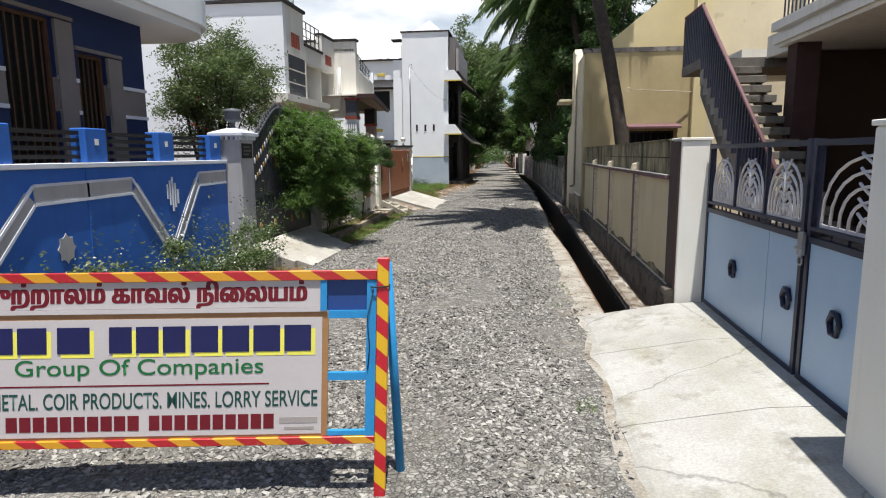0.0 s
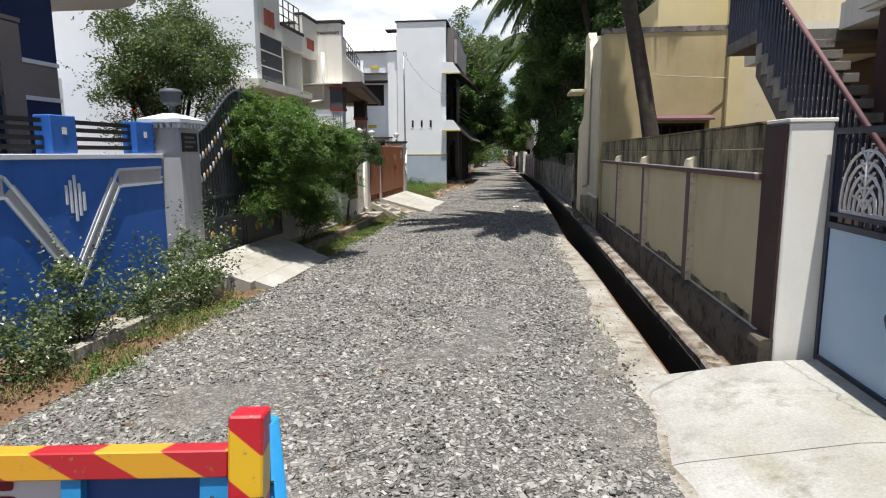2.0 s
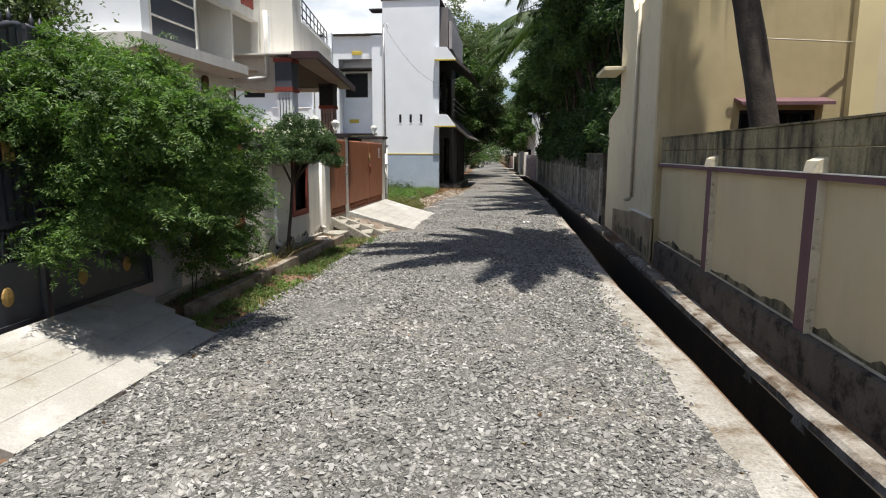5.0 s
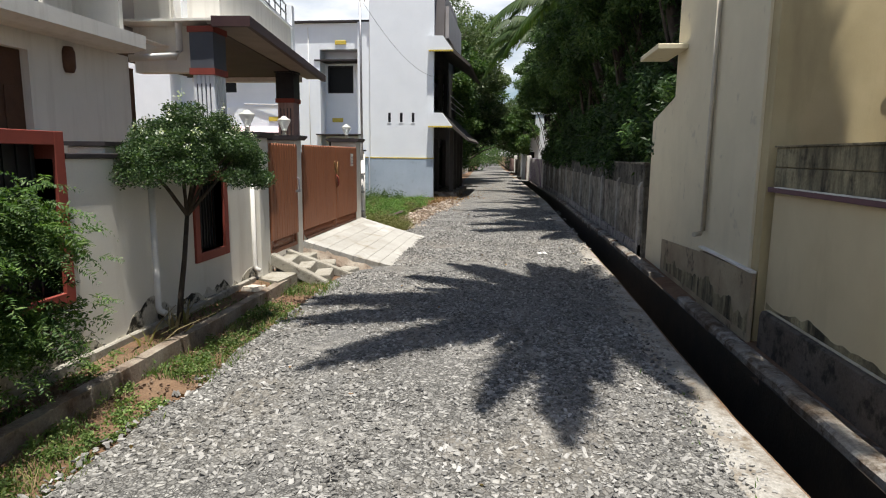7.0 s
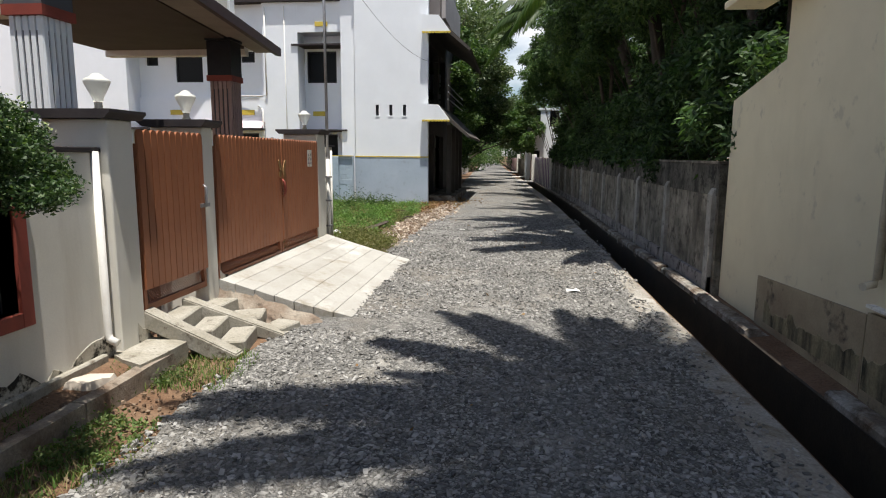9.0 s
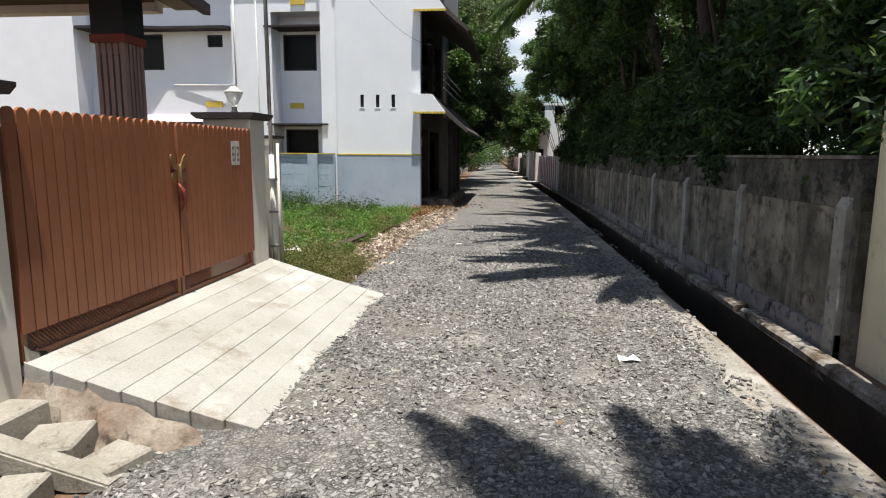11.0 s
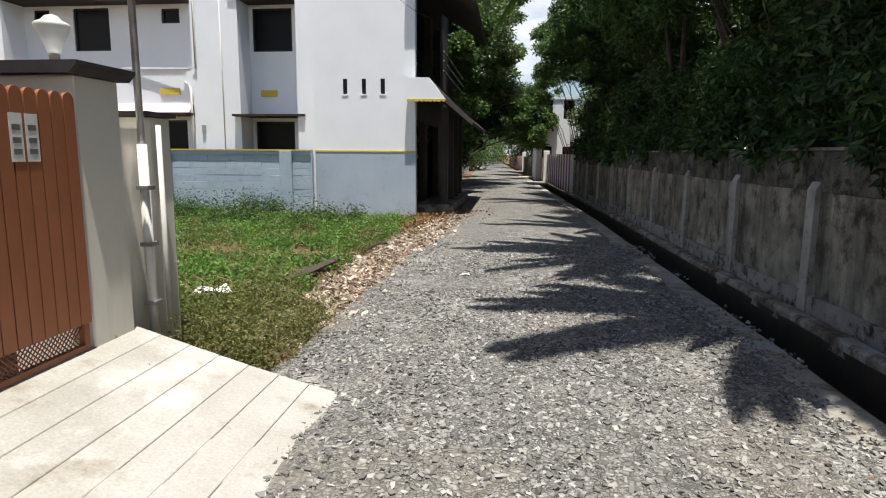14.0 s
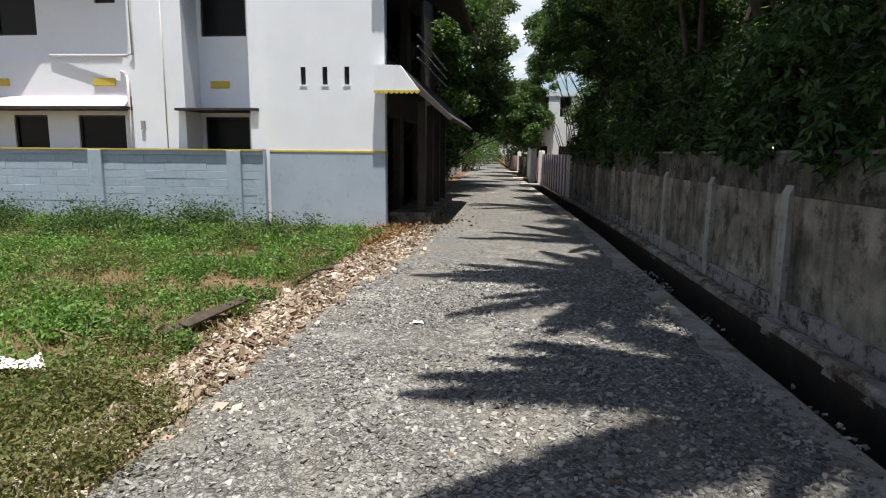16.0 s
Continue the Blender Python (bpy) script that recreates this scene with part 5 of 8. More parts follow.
# recessed middle bay and left wing
bm = bmesh.new()
pierced(bm, "x", -8.5, -6.09, -0.3, 7.45, 36.14, 36.34, [(-8.35, -7.16, 4.56, 5.77), (-8.35, -7.16, 1.2, 2.56)])
part("bay_wall", bm, M["white"], hb)
window(hb, "x", 36.14, -8.35, -7.16, 4.56, 5.77, -1, "black", 0)
window(hb, "x", 36.14, -8.35, -7.16, 1.2, 2.56, -1, "black", 0)
quick("bay_pier", [(-9.84, -8.45, 35.35, 36.137, -0.3, 7.45), (-6.72, -6.085, 35.2, 36.137, -0.3, 7.45)], M["white"], hb)
quick("bay_lintel", [(-8.447, -6.723, 35.35, 36.137, 6.35, 7.45)], M["white"], hb)
quick("sunshade", [(-8.70, -6.73, 35.3, 36.13, 5.86, 5.93), (-8.62, -6.50, 35.12, 36.13, 2.66, 2.72)], M["darkcap"], hb, bevel=0.008)
quick("ventilator", [(-8.15, -7.65, 36.10, 36.138, 3.28, 3.46), (-7.75, -7.25, 35.31, 35.348, 6.55, 6.72)], M["yellow"], hb, bevel=0.01)
bm = bmesh.new()
wing = [(-13.56, -12.44, 4.55, 5.75), (-10.83, -10.28, 5.29, 5.70), (-14.8, -14.3, 5.2, 5.72), (-13.31, -12.36, 1.1, 2.57), (-11.51, -10.22, 1.1, 2.57)]
pierced(bm, "x", -16.5, -9.85, -0.3, 7.45, 35.6, 35.8, wing)
part("wing_wall", bm, M["white"], hb)
for a, b, lo, hi in wing:
    window(hb, "x", 35.6, a, b, lo, hi, -1, "black", 0)
bm = bmesh.new()
prism(bm, [(-9.87, 35.597), (-9.87, 35.2), (-10.0, 35.1), (-12.2, 35.1), (-13.6, 34.75), (-15.1, 34.75), (-15.1, 35.597)], "z", 5.82, 5.91)
part("sunshade", bm, M["darkcap"], hb)
bm = bmesh.new()
prism(bm, [(-9.87, 35.597), (-9.87, 35.2), (-10.0, 35.1), (-12.6, 35.1), (-13.8, 34.75), (-15.1, 34.75), (-15.1, 35.597)], "z", 2.68, 2.76)
part("sunshade", bm, M["darkcap"], hb)
bm = bmesh.new()
prism(bm, [(35.597, 2.765), (35.12, 2.765), (35.40, 3.02), (35.597, 3.02)], "x", -13.7, -9.9)
part("sloped_band", bm, M["pinkpale"], hb, "pale pink sloping band over the windows")
quick("parapet_band", [(-16.5, -9.87, 35.46, 35.597, 3.02, 3.95)], M["white"], hb)
quick("ventilator", [(-10.9, -10.3, 35.42, 35.458, 3.28, 3.47), (-13.8, -13.2, 35.42, 35.458, 3.28, 3.47)], M["yellow"], hb, bevel=0.01)
quick("end_block", [(-26.0, -15.103, 34.72, 45.5, -0.3, 7.44)], M["white"], hb)
quick("wing_roof", [(-16.6, -6.0, 35.2, 45.9, 7.452, 7.54)], M["darkcap"], hb)
quick("wing_back", [(-16.5, -6.1, 45.6, 45.8, -0.3, 7.45), (-16.5, -16.3, 35.81, 45.6, -0.3, 7.45)], M["white"], hb)
rod("drain_pipe", [(-9.72, 35.31, 7.3), (-9.72, 35.31, 4.02), (-9.9, 35.31, 3.98), (-12.0, 35.42, 4.02)], 0.03, M["pvc"], hb)
rod("drain_pipe", [(-8.95, 35.33, 7.3), (-8.95, 35.33, 0.3)], 0.018, M["pvc"], hb)
rod("drain_pipe", [(-6.14, 35.14, 8.3), (-6.14, 35.14, 0.3)], 0.035, M["pvc"], hb)
rod("drain_pipe", [(-10.15, 35.45, 3.62), (-9.95, 35.38, 3.5), (-9.9, 35.31, 3.4), (-9.9, 35.31, 0.2)], 0.035, M["pvc"], hb)
quick("meter_box", [(-9.62, -9.52, 35.30, 35.35, 2.2, 2.42)], M["steel"], hb)
for x in (-7.9, -7.4, -6.6):
    tk = thing("water_tank", (x, 37, 7.54), "small dark roof tank", "tank", "roof tanks")
    bm = bmesh.new()
    lathe(bm, [(0.28, 7.542), (0.3, 7.6), (0.28, 7.75), (0.12, 7.84), (0.1, 7.88)], x, 37, 12)
    part("tank_body", bm, M["black"], tk)

# block wall of the plot, washed pale blue
lw = thing("wall_north", (-10, 34.6, 0), "pale blue washed block wall with yellow top line", "wall", kind="structure")
quick("wall_core", [(-30, -6.09, 34.428, 34.58, -0.3, 1.60)], M["bluerender"], lw)
quick("top_line", [(-30, -6.11, 34.36, 34.6, 1.702, 1.735)], M["yellow"], lw)
quick("cap_course", [(-30, -6.11, 34.39, 34.6, 1.60, 1.70)], M["bluerender"], lw)
for x in (-29.4, -26.3, -23.1, -19.6, -16.4, -13.25, -10.25, -6.8):
    quick("pier", [(x - 0.17, x + 0.17, 34.34, 34.6, -0.3, 1.70)], M["bluewash"], lw, bevel=0.008)
bm = bmesh.new()
box(bm, -0.248, 0.248, -0.045, 0.0, 0.003, 0.186, bevel=0.004)
blk = bpy.data.meshes.new("block")
bm.to_mesh(blk)
bm.free()
blk.materials.append(M["bluewash"])
rnd = random.Random(5)
for x0, x1 in ((-16.22, -13.43), (-13.07, -10.43), (-10.07, -6.98), (-6.62, -6.12)):
    for r in range(9):
        n = max(1, round((x1 - x0) / 1.0))
        w = (x1 - x0) / n
        off = 0.5 * (r % 2)
        for i in range(n + (1 if off else 0)):
            a, b = max(x0, x0 + (i - off) * w), min(x1, x0 + (i - off + 1) * w)
            if b - a > 0.06:
                piece("block", blk, lw, Matrix.Translation(((a + b) / 2, 34.462 + rnd.uniform(-0.003, 0.003), -0.09 + r * 0.188)) @ Matrix.Diagonal(((b - a) / 0.5, 1, 1, 1)))

# cream house with car porch
hc = thing("cream_house", (-6, 17, 0), "cream house with car porch, dark fascia and roof railing", "house")
bm = bmesh.new()
pierced(bm, "y", 13.4, 16.66, -0.1, 3.15, -5.4, -5.2, [(14.3, 14.86, 0.2, 2.95)])
part("wall", bm, M["cream"], hc)
dr = quick("door", [(-5.36, -5.30, 14.3, 14.86, 0.2, 2.95)], M["wood"], hc, "dark wooden door")
quick("door_panel", [(-5.30, -5.285, 14.36 + 0.23 * k, 14.56 + 0.23 * k, z, z + 0.9) for k in range(2) for z in (0.5, 1.65)], M["wood"], dr, bevel=0.005)
# Dark strip on the end of the lower wall.
quick("door_jamb", [(-5.42, -5.19, 16.662, 16.74, -0.1, 3.0)], M["wood"], hc)
quick("front_wall", [(-11.0, -4.90, 13.2, 13.398, 3.37, 5.62), (-11.0, -5.2, 13.2, 13.398, -0.1, 3.368)], M["white"], hc)
quick("front_parapet_cap", [(-11.05, -4.84, 13.14, 13.40, 5.622, 5.70), (-5.1, -4.84, 13.402, 14.70, 5.622, 5.70)], M["darkcap"], hc)
bm = bmesh.new()
pierced(bm, "y", 13.4, 17.40, 3.372, 4.80, -5.08, -4.90, [(13.46, 14.74, 3.38, 4.42), (14.78, 17.30, 3.38, 4.37)])
part("upper_wall", bm, M["cream"], hc)
quick("slate_panel", [(-5.06, -4.925, 13.46, 14.74, 3.38, 4.42)], M["slate"], hc, "dark slate-blue painted wall panel")
quick("panel_strip", [(-4.924, -4.90, 13.47, 14.73, z, z + 0.025) for z in (3.70, 4.04)], M["ledgewhite"], hc, "pale horizontal strips")
quick("high_parapet", [(-5.08, -4.902, 13.4, 14.66, 4.802, 5.62), (-5.08, -4.902, 16.22, 17.40, 4.802, 5.36)], M["cream"], hc)
quick("balcony_back", [(-5.72, -5.6, 13.4, 16.16, 3.37, 4.8)], M["cream"], hc)
quick("balcony_partition", [(-5.72, -4.96, 16.16, 16.24, 3.372, 4.6)], M["cream"], hc)
quick("balcony_window", [(-5.60, -5.5, 16.25, 17.34, 3.372, 4.6)], M["greyhouse"], hc)
quick("balcony_roof", [(-5.72, -5.081, 13.4, 17.39, 4.66, 4.78)], M["cream"], hc)
quick("parapet_cap", [(-5.12, -4.86, 14.70, 16.21, 4.802, 4.87), (-5.12, -4.86, 16.21, 17.38, 5.362, 5.43)], M["darkcap"], hc)
bm = bmesh.new()
prism(bm, [(-5.75, 3.152), (-4.95, 3.152), (-4.76, 3.20), (-4.76, 3.37), (-5.75, 3.37)], "y", 12.95, 16.40)
part("overhang", bm, M["cream"], hc)
for y0, n, z0, z1 in ((13.72, 3, 4.62, 4.98), (16.50, 3, 4.56, 4.84)):
    quick("red_grille", [(-4.899, -4.87, y0 + 0.20 * k, y0 + 0.13 + 0.20 * k, z0, z1) for k in range(n)], M["redframe"], hc, "red slit grille")
# railing on the roof edge
for y in stations(14.74, 16.18, 0.36):
    rod("rail_post", [(-4.98, y, 4.87), (-4.98, y, 5.5)], 0.016, M["black"], hc)
for z in (5.1, 5.3, 5.5):
    rod("roof_rail", [(-4.98, 14.70, z), (-4.98, 16.2, z)], 0.014, M["black"], hc)
bm = bmesh.new()
for dx, dy in ((-0.2, -0.2), (0.2, -0.2), (0.2, 0.2), (-0.2, 0.2)):
    tube(bm, [(-5.7 + dx, 15.5 + dy, 4.8), (-5.7 + dx * 0.6, 15.5 + dy * 0.6, 8.4)], 0.018, 5)
zs = (5.2, 5.7, 6.2, 6.7, 7.2, 7.7, 8.2)
for i, z in enumerate(zs):
    r = 0.2 * (1 - 0.4 * (z - 4.8) / 3.6)
    tube(bm, [(-5.7 - r, 15.5 - r, z), (-5.7 + r, 15.5 - r, z), (-5.7 + r, 15.5 + r, z), (-5.7 - r, 15.5 + r, z), (-5.7 - r, 15.5 - r, z)], 0.011, 4)
    if i:
        tube(bm, [(-5.7 - r, 15.5 - r, z), (-5.7 + r, 15.5 - r, zs[i - 1])], 0.009, 4)
part("mast", bm, M["steel"], hc, "thin steel lattice mast on the roof")
# porch parapet, terrace wall and rail
bm = bmesh.new()
pierced(bm, "x", -6.6, -4.20, 3.66, 5.38, 17.402, 17.60, [(-4.98 + 0.083 * k, -4.928 + 0.083 * k, 5.08, 5.16) for k in range(9)])
part("porch_parapet", bm, M["cream"], hc)
quick("parapet_vent_back", [(-5.1, -4.2, 17.56, 17.602, 5.05, 5.2)], M["black"], hc)
quick("porch_parapet_cap", [(-6.65, -4.15, 17.34, 17.66, 5.382, 5.45)], M["darkcap"], hc)
skewed("terrace_wall", [(-4.38, 17.602), (-4.20, 17.602), (-4.72, 21.72), (-4.90, 21.72)], 3.69, 4.53, M["cream"], "", hc)
skewed("terrace_wall_rise", [(-4.38, 17.602), (-4.20, 17.602), (-4.265, 18.1), (-4.445, 18.1)], 4.532, 5.0, M["cream"], "", hc)
skewed("terrace_coping", [(-4.42, 18.1), (-4.23, 18.1), (-4.69, 21.76), (-4.94, 21.76)], 4.532, 4.56, M["white"], "", hc)
skewed("terrace_post", [(-4.93, 21.77), (-4.70, 21.77), (-4.73, 22.0), (-4.96, 22.0)], 3.69, 5.0, M["white"], "", hc)
for i in range(9):
    u = i / 8
    rod("rail_post", [(-4.35 - 0.46 * u, 18.15 + 3.55 * u, 4.54), (-4.35 - 0.46 * u, 18.15 + 3.55 * u, 5.12 - 0.12 * u)], 0.013, M["black"], hc)
for dz in (0.0, 0.18, 0.36):
    rod("terrace_rail", [(-4.35, 18.12, 5.12 - dz), (-4.82, 21.76, 5.0 - dz)], 0.014, M["black"], hc)
# porch slab: paler overhang outside the columns, darker ceiling inside, shade in both browns
skewed("porch_roof", [(-7.5, 16.80), (-3.56, 16.84), (-4.49, 23.14), (-7.5, 23.14)], 3.655, 3.688, M["cream"], "", hc)
skewed("soffit", [(-4.13, 16.86), (-3.58, 16.88), (-4.50, 23.10), (-4.86, 23.10)], 3.61, 3.653, M["soffit"], "brown sloping soffit, darkened for shade", hc)
skewed("porch_ceiling", [(-7.5, 17.41), (-4.19, 17.41), (-4.86, 22.6), (-7.5, 22.6)], 3.60, 3.652, M["ceilbrown"], "porch ceiling, its brown darkened for shade", hc)
skewed("fascia", [(-4.02, 16.76), (-3.48, 16.80), (-3.55, 16.86), (-4.02, 16.84)], 3.56, 3.70, M["maroon"], "", hc)
skewed("fascia", [(-3.48, 16.80), (-4.42, 23.20), (-4.50, 23.16), (-3.55, 16.86)], 3.56, 3.70, M["maroon"], "", hc)
skewed("end_beam", [(-7.5, 22.62), (-4.86, 22.62), (-4.87, 22.8), (-7.5, 22.8)], 3.5, 3.653, M["cream"], "", hc)
quick("porch_beam", [(-5.45, -4.42, 17.20, 17.40, 3.01, 3.654)], M["cream"], hc)
for x0, x1, y0, y1, zt in ((-4.42, -4.10, 16.94, 17.29, 3.55), (-5.03, -4.66, 21.62, 21.97, 3.6)):
    near = y0 < 20
    quick("column_cap", [(x0 - 0.035, x1 + 0.035, y0 - 0.035, y1 + 0.035, zt - 0.03, zt + 0.05)], M["redframe"] if near else M["black"], hc)
    quick("column_head", [(x0 - 0.015, x1 + 0.015, y0 - 0.015, y1 + 0.015, 3.03, zt - 0.032)], M["slate"] if near else M["black"], hc)
    quick("column_band", [(x0 - 0.03, x1 + 0.03, y0 - 0.03, y1 + 0.03, 2.94, 3.028)], M["redframe"], hc)
    plan = [(x0, y1)]
    for side in (0, 1):
        for k in range(5):
            for u, dep in ((k / 5 + 0.035, 0), ((k + 1) / 5 - 0.035, 0), ((k + 1) / 5 - 0.035, 1), ((k + 1) / 5 + 0.035, 1)):
                if k == 4 and dep:
                    continue
                plan.append((x0 + (x1 - x0) * u, y0 + 0.022 * dep) if side == 0 else (x1 - 0.022 * dep, y0 + (y1 - y0) * u))
    plan.append((x1, y1))
    skewed("column", plan, -0.1, 2.938, M["white"] if near else M["pinkwall"], "fluted white column" if near else "fluted pink-brown column", hc)
    for k in range(1, 5):
        xa, ya = x0 + (x1 - x0) * k / 5, y0 + (y1 - y0) * k / 5
        # A slate-coloured strip lies in each groove.
        quick("flute", [(xa - 0.010, xa + 0.010, y0 + 0.012, y0 + 0.021, 0.2, 2.82)], M["slate"], hc, "dark groove")
        quick("flute", [(x1 - 0.021, x1 - 0.012, ya - 0.010, ya + 0.010, 0.2, 2.82)], M["slate"], hc, "dark groove")
rod("rain_pipe", [(-4.62, 16.98, 4.52), (-4.62, 16.98, 3.28), (-4.66, 16.95, 3.20), (-5.15, 16.60, 3.12)], 0.05, M["pvc"], hc)
quick("pipe_strip", [(-4.80, -4.70, 17.28, 17.401, 3.66, 4.5)], M["white"], hc)
quick("end_wall", [(-7.6, -7.4, 13.4, 16.6, -0.1, 5.6)], M["cream"], hc)
bm = bmesh.new()
lathe(bm, [(0.05, 2.78), (0.075, 2.84), (0.075, 3.02), (0.05, 3.08)], -5.17, 15.45, 10)
part("wall_lamp", bm, M["wood"], hc, "small brown wall lamp")

# deep blue house behind the blue wall
hd = thing("blue_house", (-6, 4, 0), "deep blue house with grey band, dark wooden windows and white canopy", "house")
for (z0, z1, mt, nm) in ((-0.1, 2.27, "bluedark", "lower_wall"), (2.27, 2.71, "greyband", "band_wall"), (2.71, 3.72, "bluedark", "upper_wall")):
    bm = bmesh.new()
    pierced(bm, "y", -6, 7.45, z0, z1, -5.3, -5.1, [(5.95, 6.52, 1.5, 3.10), (4.72, 5.52, 0.4, 3.45)])
    part(nm, bm, M[mt], hd)
quick("end_wall", [(-9, -5.301, 7.25, 7.45, -0.1, 3.72)], M["greyhouse"], hd)
quick("band_line", [(-5.1, -5.07, a, b, z, z + 0.05) for z in (2.25, 2.68) for a, b in ((-6, 4.70), (5.54, 5.93), (6.54, 7.45))], M["paleedge"], hd)
for a, b, lo, hi in ((5.95, 6.52, 1.5, 3.10), (4.72, 5.52, 0.4, 3.45)):
    window(hd, "y", -5.1, a, b, lo, hi, 1, "wood", 5)
    quick("window_head", [(-5.1, -5.06, a - 0.06, b + 0.36, hi + 0.02, hi + 0.07)], M["greyband"], hd)
    quick("shutter", [(-5.10, -5.06, b + 0.02, b + 0.33, lo, hi)], M["greyband"], hd)
bm = bmesh.new()
for za, zb, d in ((3.72, 3.84, 0.1), (3.84, 4.28, 0.0)):
    prism(bm, [(-9, -6), (-4.35 - d, -6), (-4.35 - d, 7.9)] + [(-5.35 + (1.0 - d) * math.cos(a), 7.9 + (1.1 - d) * math.sin(a)) for a in (0.15, 0.4, 0.7, 1.0, 1.3, 1.57)] + [(-9, 9.0 - d)], "z", za, zb)
part("canopy", bm, M["white"], hd, "white rounded roof canopy")
quick("neighbour_wall", [(-12, -8.9, 12.0, 12.3, -0.1, 3.2)], M["white"], hd)
quick("house_back", [(-9.2, -9.0, -6, 8.8, -0.1, 3.72)], M["greyhouse"], hd)

# beige house on the other side
he = thing("beige_house", (4, 17, 0), "beige house with parapet, sunshade and drain pipe", "house")
bm = bmesh.new()
pierced(bm, "x", 2.73, 5.5, -0.3, 4.4, 15.1, 15.3, [(3.95, 5.1, 1.2, 2.35)])
part("front_wall", bm, M["beigefront"], he)
bm = bmesh.new()
prism(bm, [(15.301, -0.3), (20.4, -0.3), (20.4, 2.45), (18.9, 2.75), (18.9, 5.0), (18.2, 5.0), (17.6, 4.4), (15.301, 4.4)], "x", 2.70, 2.92)
part("lane_wall", bm, M["beige"], he)
quick("parapet", [(2.69, 5.52, 15.08, 15.3, 4.402, 4.52)], M["plinth"], he)
window(he, "x", 15.1, 3.95, 5.1, 1.2, 2.35, -1, "black", 5)
bm = bmesh.new()
prism(bm, [(14.72, 2.40), (15.098, 2.48), (15.098, 2.54), (14.72, 2.45)], "x", 3.85, 5.2)
part("sunshade", bm, M["purple"], he)
quick("column", [(5.5, 5.85, 14.95, 15.3, -0.1, 6.5)], M["yellowcream"], he)
quick("side_return", [(5.86, 9.0, 15.3, 15.5, -0.1, 6.8)], M["beige"], he)
bm = bmesh.new()
prism(bm, [(3.1, 4.525), (6.2, 4.525), (9.0, 7.2), (6.4, 7.2)], "y", 15.9, 16.1)
part("stair_wall", bm, M["yellowcream"], he, "sloping stair wall on the roof")
quick("back_wall", [(2.93, 9.0, 18.7, 18.9, -0.1, 5.0)], M["beige"], he)
quick("ledge", [(2.25, 2.699, 18.3, 19.6, 3.40, 3.48)], M["beige"], he, bevel=0.01)
rod("drain_pipe", [(2.655, 16.82, 4.4), (2.655, 16.82, 0.84), (2.62, 16.80, 0.80), (2.52, 16.75, 0.79)], 0.032, M["pvcdirty"], he)
bm = bmesh.new()
prism(bm, [(15.06, -0.3), (16.9, -0.3), (16.9, 0.56), (15.06, 0.60)], "x", 2.66, 2.699)
part("lower_band", bm, M["beigestain"], he)
bm = bmesh.new()
prism(bm, [(16.95, -0.3), (19.1, -0.3), (19.1, 0.42), (16.95, 0.53)], "x", 2.68, 2.699)
part("lower_band", bm, M["beigestain"], he)
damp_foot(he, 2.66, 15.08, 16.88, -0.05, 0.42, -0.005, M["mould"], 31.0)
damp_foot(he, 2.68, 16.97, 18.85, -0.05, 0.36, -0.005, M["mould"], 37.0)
quick("band_top", [(2.64, 2.70, 15.06, 16.9, 0.602, 0.625)], M["ledgewhite"], he)
bm = bmesh.new()
rod_pts = [(3.9, 14.9, 3.42), (4.9, 14.9, 3.36), (5.5, 15.0, 3.34)]
tube(bm, rod_pts, 0.011, 6)
tube(bm, [(3.86 + 0.05 * math.cos(k * math.tau / 12), 14.9, 3.42 + 0.05 * math.sin(k * math.tau / 12)) for k in range(13)], 0.007, 6)
part("lamp_bracket", bm, M["pvcdirty"], he, "iron ring bracket fixed to the wall")

# near house behind the blue gate with outside stair
hf = thing("porch_house", (7, 5, 0), "cream house with deep porch, balcony rail and outside stair", "house")
quick("rear_wall", [(9.4, 9.6, -6, 9.4, -0.1, 3.34)], M["porchshade"], hf)
quick("upper_rear_wall", [(9.4, 9.6, -6, 9.4, 3.341, 7.0)], M["beige"], hf)
quick("stair_back_wall", [(7.4, 7.6, 9.41, 14, -0.1, 3.34)], M["porchshade"], hf)
# Slabs added to darken the space behind the stair.
quick("rear_slab", [(5.5, 9.39, 8.81, 10.08, 3.36, 3.74), (5.5, 9.39, 11.42, 14.0, 3.36, 3.74)], M["cream"], hf)
quick("upper_back_wall", [(7.4, 7.6, 9.41, 14, 3.75, 7.0)], M["beige"], hf)
quick("end_wall", [(5.2, 9.4, -6.2, -6.001, -0.1, 7.0)], M["cream"], hf)
quick("porch_floor", [(4.6, 9.39, -6, 9.19, -0.1, 0.4)], M["redkerb"], hf)
quick("balcony_slab", [(5.2, 9.39, -6, 8.8, 3.35, 3.75)], M["cream"], hf)
quick("slab_band", [(5.14, 5.2, -6, 8.86, 3.40, 3.52), (5.10, 5.2, -6, 8.86, 3.60, 3.74)], M["cream"], hf)
# Columns take dark maroon in place of the porch's shade.
quick("porch_column", [(5.3, 5.65, 8.3, 8.65, 0.4, 3.35), (5.3, 5.65, 2.0, 2.35, 0.4, 3.35)], M["maroon"], hf)
quick("side_wall", [(5.75, 9.39, 9.2, 9.4, -0.1, 3.34)], M["porchshade"], hf)
quick("upper_wall", [(5.75, 9.39, 9.2, 9.4, 3.76, 7.0)], M["beige"], hf)
quick("stair_door", [(6.1, 7.1, 9.405, 9.44, 3.4, 5.5)], M["wood"], hf)
window(hf, "y", 9.4, 5.0, 6.4, 1.2, 2.7, -1, "wood", 4)
window(hf, "y", 9.4, 2.0, 3.4, 1.2, 2.7, -1, "wood", 4)
